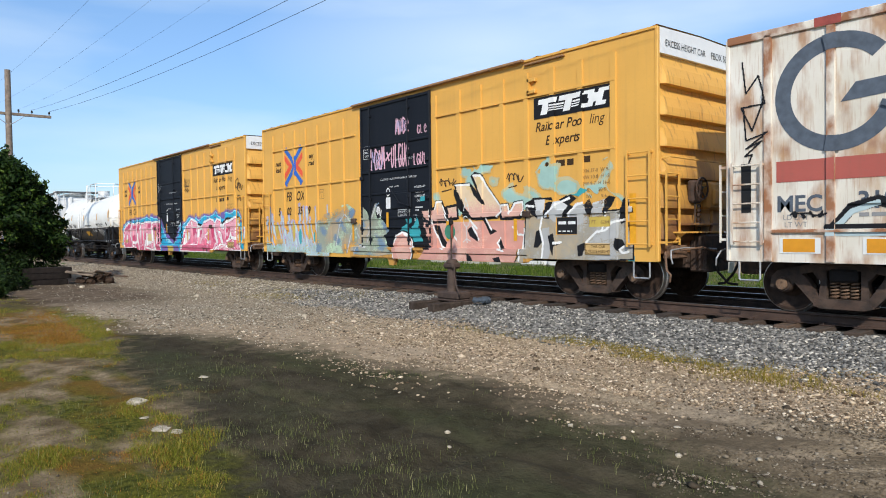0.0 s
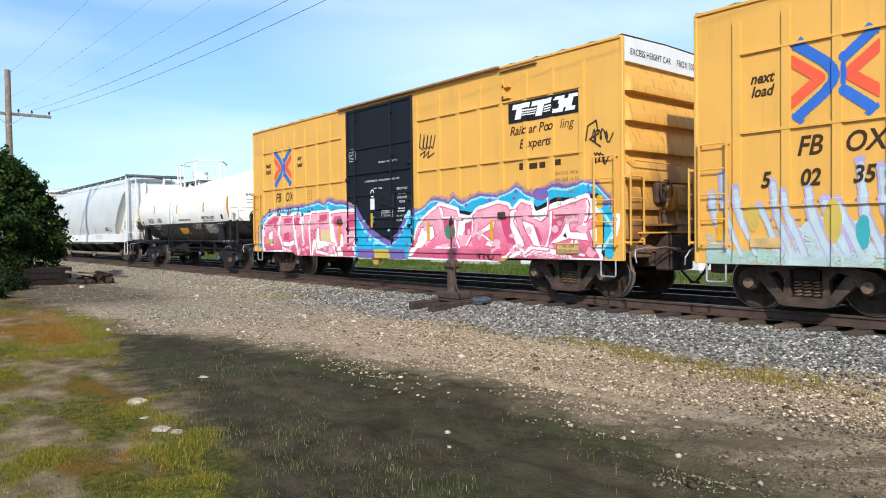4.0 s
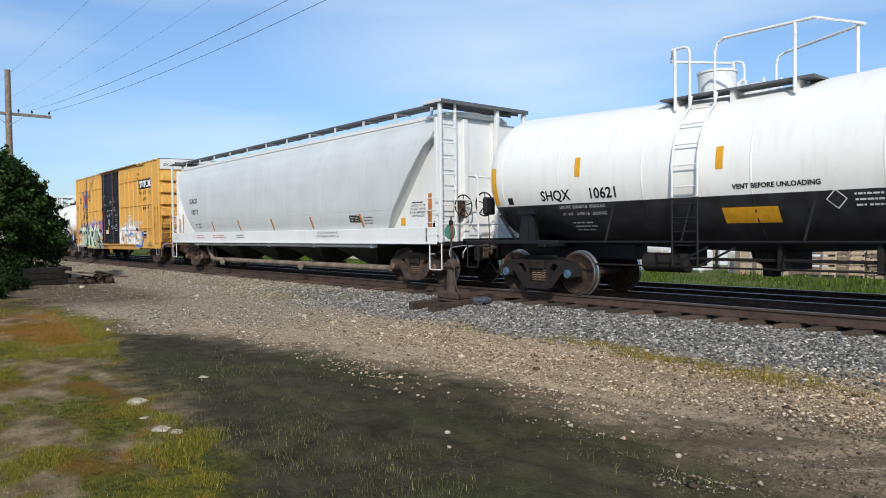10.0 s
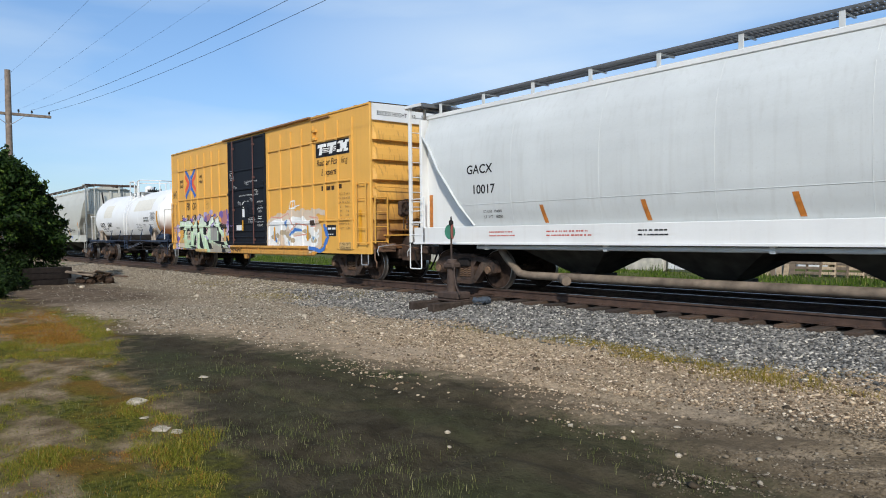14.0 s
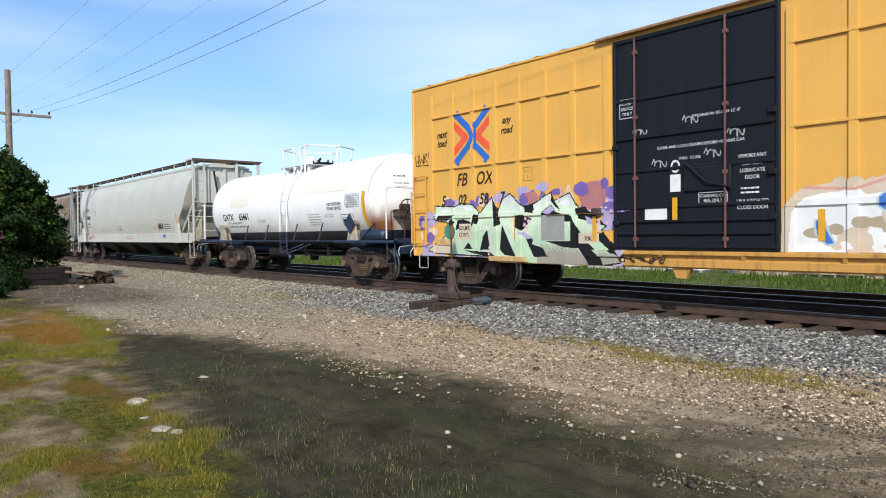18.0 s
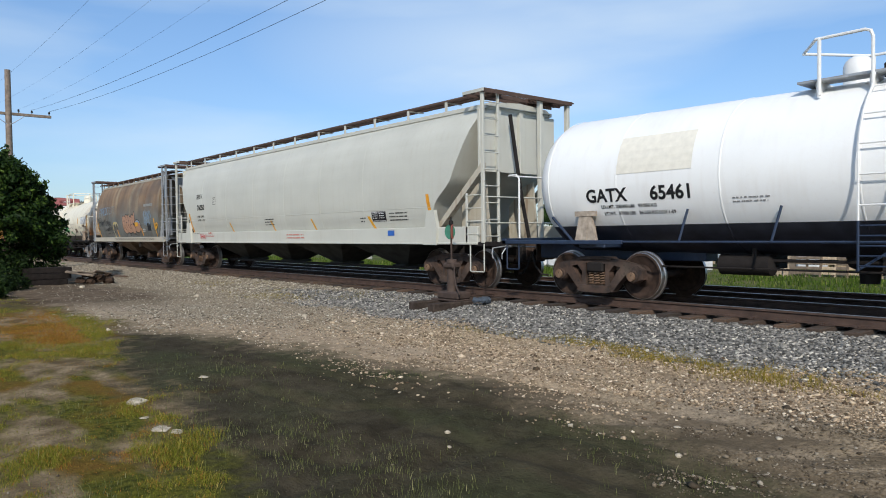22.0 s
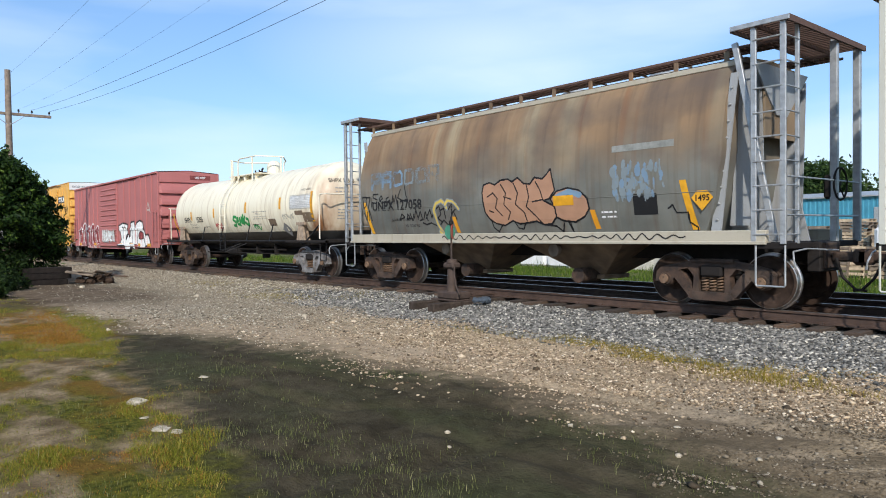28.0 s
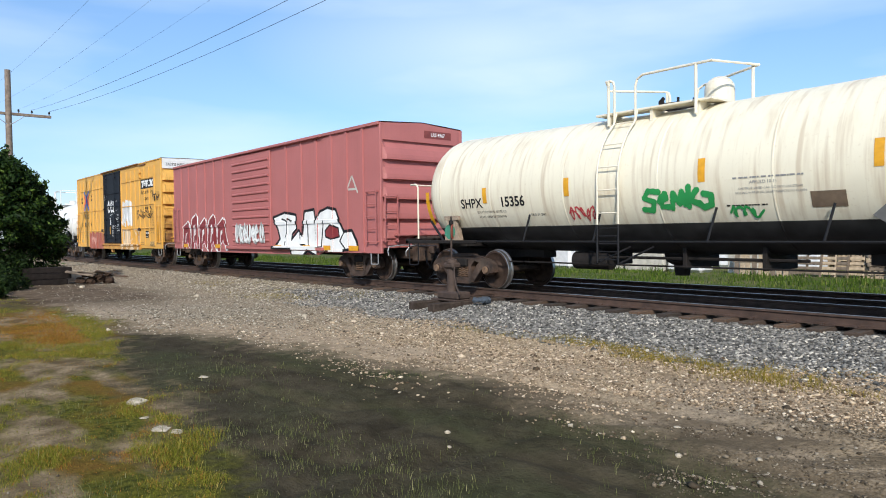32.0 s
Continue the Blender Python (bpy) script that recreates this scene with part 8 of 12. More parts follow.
    def paint(self, car, place, cuts=(), name="graffiti", label="sprayed graffiti"):
        """place(x, z) gives the point of the surface; cuts are x where the depth changes."""
        cut = set(int(round((c - self.x[0]) / CELL)) for c in cuts)
        v, f, mi, used = [], [], [], {}
        nz, nx = self.c.shape
        for j in range(nz):
            row = self.c[j]
            if row.max() < 0:
                continue
            ch = np.flatnonzero(np.diff(row)) + 1
            ed = sorted(set([0, nx]) | set(ch.tolist()) | {k for k in cut if 0 < k < nx})
            za, zb = self.z[j], self.z[j] + CELL
            last = None
            for a, b in zip(ed, ed[1:]):
                q = int(row[a])
                if q < 0:
                    last = None
                    continue
                xa, xb = self.x[0] + a * CELL, self.x[0] + b * CELL
                xm, zm = (xa + xb) / 2, (za + zb) / 2
                p, pt = place(xm, za), place(xm, zb)
                i = len(v)
                v += [(xa, p[1], za), (xb, p[1], za), (xb, pt[1], zb), (xa, pt[1], zb)]
                f.append((i, i + 1, i + 2, i + 3))
                mi.append(used.setdefault(q, len(used)))
                if last is not None and abs(last - p[1]) > 0.004:
                    v += [(xa, last, za), (xa, p[1], za), (xa, p[1], zb), (xa, last, zb)]
                    f.append((i + 4, i + 5, i + 6, i + 7))
                    mi.append(used.setdefault(q, len(used)))
                last = p[1]
        g = G()
        g.v, g.f, g.mi = v, f, mi
        ob = part(name, g.mesh(name, [SPRAY_MAT[SPRAY_KEY[q]] for q in used]), None, car, label)
        if len(used) > 1:
            ob.data.polygons.foreach_set("material_index", mi)
        return ob


def box_place(posts, door=None):
    """Depth of a box car's side: sheet, posts and, where given, the door."""
    def f(x, z):
        if door and door[0] < x < door[1]:
            y = -SIDE_R - 0.012
            if abs(z - 1.28) < 0.026 or abs(z - 1.50) < 0.026:
                y = -SIDE_R - 0.054
            elif abs(z - 1.057) < 0.03 or abs(z - 1.752) < 0.03:
                y = -SIDE_R - 0.039
        elif any(abs(x - p) < 0.0725 for p in posts):
            y = -SIDE_R - 0.005
        else:
            y = -SIDE_P - 0.010
        if abs(z - 1.73) < 0.055 and not (door and door[0] < x < door[1]):
            y = -SIDE_R - 0.011
        if 0.855 < z < 0.975 and -2.2 < x < 4.7:
            y = -SIDE_R - 0.097
        elif z < 0.835 and -2.2 < x < 4.7:
            y = -SIDE_R - 0.067
        return (x, y, z)
    return f


POOL_POSTS = POSTS_R + POSTS_L
POOL_CUTS = [p + d for p in POOL_POSTS for d in (-0.0725, 0.0725)] + [-1.62, 1.45, -2.2, 4.7]


def keep_on_side(w, hl=7.74, zb=0.67):
    """Nothing is sprayed on thin air below the sill."""
    off = (w.Z < np.where((w.X > -4.8) & (w.X < 4.6), zb + 0.01, zb + 0.11)) | (np.abs(w.X) > hl)
    w.c[off] = -1


def pool_sign(car):
    """Black panel with white slanted slab shapes, painted across sheet and posts."""
    w = Wall(4.80, 6.90, 3.62, 4.16, 2)
    w.put((w.X > 4.86) & (w.X < 6.80) & (w.Z > 3.68) & (w.Z < 4.12), "black")
    U = w.X - (w.Z - 3.76) * 0.32

    def slab(x0, x1, z0, z1):
        w.put((U > x0) & (U < x1) & (w.Z > z0) & (w.Z < z1), "white")
    slab(4.90, 5.40, 3.97, 4.07), slab(5.04, 5.22, 3.75, 3.97)
    slab(5.46, 6.02, 3.97, 4.07), slab(5.64, 5.82, 3.75, 3.97)
    for k in range(3):
        slab(5.24, 5.62, 3.80 + 0.05 * k, 3.825 + 0.05 * k), slab(5.84, 6.05, 3.80 + 0.05 * k, 3.825 + 0.05 * k)
    slab(6.12, 6.38, 3.75, 3.83), slab(6.24, 6.42, 3.83, 3.92), slab(6.20, 6.46, 3.92, 4.0), slab(6.08, 6.34, 4.0, 4.07)
    slab(6.44, 6.68, 3.75, 3.83), slab(6.36, 6.58, 3.83, 3.92), slab(6.40, 6.58, 3.92, 4.0), slab(6.44, 6.70, 4.0, 4.07)
    w.paint(car, box_place(POOL_POSTS), POOL_CUTS, "sign_panel", "black sign panel with white slanted shapes")


def emblem(car, cx, cz):
    """Two bent arrows back to back, painted over sheet and posts: a blue track with vermilion bands inside it."""
    w = Wall(cx - 0.70, cx + 0.70, cz - 0.72, cz + 0.72, 4)
    for s in (-1, 1):
        w.stroke([(cx + s * 0.80, cz + 0.47), (cx + s * 0.19, cz), (cx + s * 0.80, cz - 0.47)], 0.080, "emblem_red")
    w.c[np.abs(w.X - cx) > 0.60] = -1
    w.stroke([(cx - 0.50, cz + 0.53), (cx - 0.14, cz + 0.24), (cx - 0.02, cz + 0.11), (cx + 0.02, cz), (cx - 0.02, cz - 0.11), (cx - 0.14, cz - 0.24), (cx - 0.50, cz - 0.53)], 0.078, "emblem_blue")
    for v in (-1, 1):
        w.stroke([(cx + 0.50, cz + v * 0.53), (cx + 0.15, cz + v * 0.24)], 0.074, "emblem_blue")
        for u in (-1, 1):
            w.put(w.inside([(cx + u * 0.58, cz + v * 0.47), (cx + u * 0.60, cz + v * 0.54), (cx + u * 0.46, cz + v * 0.66), (cx + u * 0.40, cz + v * 0.60)]), "emblem_blue")
    w.put(np.hypot((w.X - cx - 0.135) / 0.035, (w.Z - cz) / 0.20) < 1, "emblem_blue")
    w.paint(car, box_place(POOL_POSTS), POOL_CUTS, "emblem", "blue and red crossed-track emblem")


for k in (2, 3, 6, 12):
    pool_sign(BOX[k]), emblem(BOX[k], -5.60, 3.56)


def pink_piece(car):
    w = Wall(-7.74, 7.74, 0.66, 2.75, 3)
    r = w.r
    white, rose, pale, blue = w.filler("white", "rose", 0.018), w.filler("rose"), w.filler("pink2"), w.filler("blue")
    line = w.liner("white", 0.026, "rose", 0.014)
    for top, body in (([(-7.4, 1.51), (-7.08, 1.85), (-6.7, 2.04), (-5.87, 2.14), (-4.78, 2.16), (-4.27, 2.16), (-3.87, 2.24), (-3.3, 2.28), (-2.96, 2.19), (-2.74, 2.3), (-2.29, 2.16), (-1.87, 2.17), (-1.55, 2.1), (-1.16, 2.01), (-1.02, 1.68)],
                       [(-7.2, 0.72), (-7.15, 1.55), (-6.77, 1.81), (-6.02, 1.89), (-4.53, 1.91), (-3.88, 2.03), (-2.85, 2.05), (-2.77, 1.91), (-2.1, 1.95), (-1.24, 1.94), (-1.17, 1.72), (-1.03, 1.1), (-1.07, 0.55), (-2.02, 0.49), (-7.11, 0.62)]),
                      ([(1.24, 1.45), (1.47, 1.79), (1.9, 1.97), (2.15, 2.12), (2.51, 2.1), (2.82, 2), (3.01, 2.13), (3.31, 1.98), (3.66, 2.1), (3.99, 2.13), (4.47, 2.09), (4.91, 2.21), (5.07, 2.29), (5.29, 2.15), (5.58, 2.02), (6.1, 2.2), (6.5, 2.16), (6.9, 2.28), (7.2, 2.2), (7.5, 1.9)],
                       [(1.24, 0.65), (1.61, 1.25), (1.84, 1.64), (2.17, 1.91), (2.25, 1.84), (2.52, 1.97), (3.07, 1.85), (3.71, 1.75), (4.57, 1.93), (4.64, 1.84), (5.01, 1.82), (5.29, 1.95), (5.58, 1.86), (5.66, 1.80), (6.2, 1.98), (6.7, 1.95), (7.2, 2.02), (7.36, 1.6), (7.32, 0.7), (1.23, 0.42)])):
        xs, zs = [q[0] for q in top], [q[1] for q in top]
        w.cloud(xs, zs, body, "purple_faint", 0.15, 0.09)
        w.cloud(xs, zs, body, "purple", 0.09, 0.08)
        w.cloud(xs, zs, body, "sky", 0.025, 0.03)
        w.cloud(xs, zs, body, "blue", -0.02, 0.03)
        for _ in range(26):
            x = r.uniform(xs[0], xs[-1])
            w.blob(x, float(np.interp(x, xs, zs)) - r.uniform(0.02, 0.2), r.uniform(0.03, 0.09), r.uniform(0.03, 0.06), r.choice(["purple", "sky", "purple"]))
        w.shape(body, "white", "black", 0.05)
        w.put(w.inside(body) & (w.Z + 0.2 * w.grain < 0.86 + 0.1 * w.n), "pink3")
        w.stroke(body[1:-2], 0.03, "black")

    def letter(*pts):
        """One figure: white rim, deep rose line, pink body that pales upwards."""
        w.shape(pts, "pink", "white", 0.085)
        m = w.inside(pts)
        up = w.Z + 0.30 * w.grain + 0.16 * w.n
        w.put(m & (up > 1.42), "pink2")
        w.put(m & (up < 1.02), "pink3")
        w.put(m & (up < 0.82), "rose")
        rim = w.dist([list(pts) + [pts[0]]])
        w.put((rim < 0.030) & ~m, "white")
        w.put(m & (rim < 0.022), "rose")

    ink = w.filler("black")
    letter((-7.04, 1.13), (-7, 1.6), (-6.78, 1.84), (-6.23, 1.98), (-5.85, 2.01), (-5.97, 1.7), (-6.05, 1.34), (-5.86, 1.25), (-5.7, 0.84), (-6.96, 0.79))
    letter((-5.75, 1.96), (-4.86, 1.95), (-4.9, 1.61), (-4.81, 1.15), (-4.58, 0.64), (-4.92, 0.66), (-5.05, 0.82), (-5.61, 0.95), (-5.88, 1.39))
    letter((-4.83, 1.98), (-4.48, 1.99), (-4.21, 1), (-4.17, 1.94), (-3.78, 1.95), (-3.9, 1.47), (-3.79, 0.67), (-4.56, 0.63), (-4.72, 1.15))
    letter((-3.73, 2), (-2.67, 2.01), (-2.63, 1.64), (-2.59, 1.16), (-2.4, 0.73), (-3.38, 0.85), (-3.46, 1.16), (-3.68, 1.21), (-3.78, 0.67), (-3.87, 1.47))
    letter((-2.56, 1.95), (-1.87, 1.99), (-1.1, 1.95), (-0.88, 1.29), (-0.66, 0.72), (-2.1, 0.68), (-2.35, 1.23))
    rose((-6.74, 1.79), (-6.23, 1.93), (-5.94, 1.95), (-6.05, 1.72), (-6.7, 1.69))
    rose((-5.52, 1.88), (-5.02, 1.9), (-5.02, 1.72), (-5.52, 1.71))
    rose((-4.83, 1.86), (-4.52, 1.89), (-4.46, 1.65), (-4.8, 1.65))
    rose((-3.27, 1.92), (-2.8, 1.96), (-2.79, 1.74), (-3.27, 1.72))
    rose((-5.54, 1.39), (-5.25, 1.43), (-5.21, 1.15), (-5.54, 1.16))
    rose((-1.7, 1.91), (-1.2, 1.9), (-1.15, 1.57), (-1.57, 1.5))
    rose((-2.42, 1.86), (-2.01, 1.88), (-1.96, 1.63), (-2.37, 1.56))
    pale((-6.31, 1.74), (-5.97, 1.7), (-6.07, 1.39), (-6.31, 1.52))
    pale((-4.74, 1.6), (-4.49, 1.62), (-4.37, 1.37), (-4.67, 1.21))
    pale((-4.09, 1.86), (-3.82, 1.89), (-3.9, 1.69), (-4.09, 1.67))
    pale((-5.57, 1.57), (-4.92, 1.61), (-4.91, 1.46), (-5.57, 1.43))
    pale((-1.87, 1.47), (-1.2, 1.49), (-1.11, 1.14), (-1.78, 1.06))
    white((-6.71, 1.2), (-6.65, 1.42), (-6.35, 1.51), (-6.29, 1.39), (-6.43, 1.2), (-6.27, 0.97), (-6.55, 0.97))
    white((-5.61, 1.13), (-5.25, 1.1), (-4.82, 1.19), (-4.81, 1.02), (-5.21, 0.95), (-5.56, 0.96))
    white((-4.5, 1.92), (-4.29, 1.92), (-4.22, 0.98), (-4.35, 1.15))
    white((-3.38, 1.53), (-3.29, 1.55), (-3.26, 1.14), (-2.62, 1.13), (-2.46, 1.03), (-3.35, 0.88), (-3.45, 1.15))
    white((-2.08, 1.34), (-1.95, 1.36), (-1.77, 0.69), (-2.1, 0.68))
    white((-1.1, 1.87), (-0.94, 1.6), (-0.84, 0.75), (-1.2, 0.74), (-1.3, 1.1))
    ink((-6.42, 1.15), (-6.31, 1.2), (-6.29, 1.06), (-6.39, 1.04))
    letter((1.2, 0.73), (1.69, 1.54), (2.09, 1.83), (2.51, 2), (3.15, 1.86), (3.23, 1.66), (3.09, 1.05), (3.66, 1.67), (3.8, 1.83), (4.52, 1.98), (4.81, 1.91), (4.9, 1.78), (4.84, 1.47), (5.14, 0.97), (4.65, 0.71))
    letter((4.96, 1.78), (5.21, 1.98), (5.49, 1.9), (5.56, 1.69), (5.76, 1.59), (5.97, 1.77), (6.97, 1.99), (7.05, 1.77), (6.96, 1.55), (6.6, 0.91), (6.03, 0.99), (5.55, 1.05), (5.33, 0.9))
    letter((6.55, 0.86), (7.01, 1.55), (7.2, 1.67), (7.67, 1.57), (7.59, 1.29), (7.1, 1.09), (7.27, 0.81), (6.6, 0.81))
    rose((2.61, 1.71), (3.11, 1.72), (3.04, 1.4), (2.65, 1.35))
    rose((3.41, 1.56), (3.66, 1.59), (3.58, 1.28), (3.39, 1.22))
    rose((4.59, 1.64), (4.87, 1.68), (5.08, 1.05), (4.78, 1.1))
    rose((6.08, 1.58), (6.44, 1.67), (6.29, 1.34), (6.08, 1.15))
    rose((5.49, 1.4), (5.65, 1.45), (5.81, 1.15), (5.65, 1.1))
    pale((2.27, 1.78), (2.53, 1.92), (2.61, 1.71), (2.32, 1.63))
    pale((3.87, 1.77), (4.46, 1.9), (4.49, 1.69), (3.91, 1.63))
    pale((3.19, 1.28), (3.58, 1.28), (3.66, 1.02), (3.23, 1.02))
    pale((5.24, 1.87), (5.47, 1.86), (5.49, 1.6), (5.27, 1.61))
    pale((6.55, 1.57), (6.91, 1.69), (6.86, 1.51), (6.6, 1.43))
    pale((7.01, 1.05), (7.2, 0.92), (7.1, 0.82), (6.91, 0.87))
    white((1.6, 1.11), (1.75, 1.47), (2.23, 1.52), (2.29, 1.23), (1.87, 1.05), (1.47, 0.75), (1.3, 0.75))
    white((3.91, 1.37), (4.32, 1.59), (4.41, 1.58), (4.36, 1.42), (4.02, 1.33))
    white((4.9, 1.82), (5.1, 1.83), (4.97, 1.57), (5.34, 1.05), (5.1, 0.94), (4.87, 1.46))
    white((5.24, 1.6), (5.56, 1.49), (5.77, 1.01), (5.55, 1.05), (5.34, 1.4))
    white((6.02, 1.09), (6.3, 1.29), (6.48, 1.61), (6.55, 1.33), (6.95, 1.31), (7.01, 1.15), (6.51, 1.19), (6.19, 1.1))
    white((7.01, 1.36), (7.59, 1.52), (7.54, 1.27), (7.11, 1.1))
    white((4.33, 1.16), (4.2, 1.19), (4.07, 1.05), (4.3, 1))
    line((2.53, 1.95), (2.63, 1.71), (3.3, 1.67))
    line((3.05, 1.68), (3.07, 1.28), (3.24, 0.99))
    line((3.66, 1.66), (3.67, 1.33), (3.44, 1.04))
    line((3.87, 1.32), (4.02, 1.27), (4.54, 0.99))
    line((4.59, 0.67), (5.03, 1.05), (5.33, 0.89), (5.5, 1), (5.98, 0.97))
    line((5.84, 2.2), (5.98, 1.98), (5.94, 1.69), (5.76, 1.58), (5.61, 1.64))
    line((6.08, 1.73), (6.05, 1.34), (5.92, 1.05))
    line((6.93, 1.55), (7.01, 1.73), (6.97, 1.92))
    line((2.36, 0.99), (3.09, 0.98))
    line((6.6, 1.14), (6.44, 0.91), (6.91, 0.87))
    ink((6.35, 1.25), (6.44, 1.32), (6.45, 1.2))
    w.put((w.X > -3.2) & (w.X < -2.60) & (w.Z > 1.13) & (w.Z < 1.46) & (w.n > -0.7), "sand")
    for a, b, c, d in ((-6.0, -5.0, 0.72, 1.0), (-4.7, -4.0, 0.72, 1.1), (-3.2, -2.3, 0.72, 1.05), (-2.0, -1.3, 0.9, 1.3), (1.9, 3.0, 1.0, 1.5), (3.3, 4.0, 1.2, 1.6), (4.3, 5.6, 0.75, 1.4), (6.0, 7.5, 0.9, 1.6)):
        for _ in range(9):
            w.blob(r.uniform(a, b), r.uniform(c, d), r.uniform(0.04, 0.10), r.uniform(0.04, 0.09), "pale_pink", 0.1)
    haze = w.inside([(-1.24, 2.24), (-0.90, 1.86), (-0.62, 1.60), (-0.18, 1.38), (0.46, 1.14), (0.80, 1.36), (1.26, 1.92), (1.53, 2.0), (1.47, 1.45), (1.16, 0.99), (0.54, 0.84), (-0.48, 0.98), (-1.09, 1.62)])
    w.put(haze & (w.n + 0.3 * w.grain > -0.25), "purple")
    blue((-1.24, 2.06), (-0.98, 1.69), (-0.76, 1.46), (-0.26, 1.23), (0.46, 0.99), (0.86, 1.2), (1.35, 1.77), (1.56, 1.72), (1.31, 0.65), (-1.11, 0.58))
    w.stroke([(-1.05, 1.75), (-0.7, 1.42), (-0.1, 1.12), (0.45, 0.98), (0.85, 1.2), (1.3, 1.75)], 0.025, "sky", 0.5)
    for _ in range(22):
        w.blob(r.uniform(-1.1, 1.35), r.uniform(0.95, 1.9), r.uniform(0.03, 0.09), r.uniform(0.03, 0.08), r.choice(["purple", "sky", "blue"]))
    w.put((w.Z < 0.93) & (w.X > -1.0) & (w.X < 1.2), "purple")
    w.put((w.Z < 0.93) & (w.X > -0.2) & (w.X < 0.5), "gold")
    w.put((w.Z < 0.90) & (w.X > 0.5) & (w.X < 1.2) & (w.n > 0.0), "teal")
    w.blob(5.75, 2.12, 0.20, 0.12, "purple", 0.3)
    w.scribble(2.3, 2.95, 0.74, 0.86, "rose", 0.018, 5)
    w.scribble(3.9, 4.4, 0.72, 0.86, "brown", 0.018, 4)
    for x, z in ((-5.25, 1.36), (-5.15, 1.28), (-5.32, 1.22), (-5.2, 1.14), (-3.72, 1.45), (-3.60, 1.38), (-3.75, 1.32), (-3.62, 1.24), (-3.72, 1.18), (-3.55, 1.48), (-6.15, 1.72), (-6.2, 1.62), (-6.1, 1.55), (-4.68, 1.88), (-4.6, 1.80), (-4.7, 1.74)):
        w.blob(x, z, 0.05, 0.05, "rose", 0.2)
    w.stroke([(7.45, 1.7), (7.42, 1.2), (7.5, 0.9)], 0.10, "blue", 0.4), w.stroke([(7.35, 1.5), (7.33, 1.1)], 0.03, "black"), w.stroke([(7.28, 1.8), (7.6, 1.35), (7.35, 1.0)], 0.03, "sky")
    keep_on_side(w)
    w.paint(car, box_place(POOL_POSTS, (-1.62, 1.45)), POOL_CUTS, label="pink and white graffiti edged in blue")
    t = Wall(1.6, 7.74, 2.5, 4.0, 5)
    for k in range(4):
        t.stroke([(1.78 + 0.14 * k, 3.80 - 0.02 * k), (1.72 + 0.14 * k, 3.50), (1.86 + 0.13 * k, 3.42), (1.93 + 0.14 * k, 3.72)], 0.017, "brown")
    t.stroke([(1.75, 3.30), (1.95, 3.38), (1.88, 3.22), (2.1, 3.36), (2.05, 3.2), (2.3, 3.3)], 0.016, "brown")
    t.stroke([(6.95, 3.1), (7.0, 3.38), (7.2, 3.46), (7.25, 3.2), (7.05, 3.12), (7.3, 2.95)], 0.017, "brown")
    t.scribble(7.10, 7.55, 3.0, 3.30, "brown", 0.015, 4)
    t.scribble(7.12, 7.45, 2.60, 2.85, "brown", 0.014, 4)
    t.paint(car, box_place(POOL_POSTS), POOL_CUTS, label="brown scrawled tags")


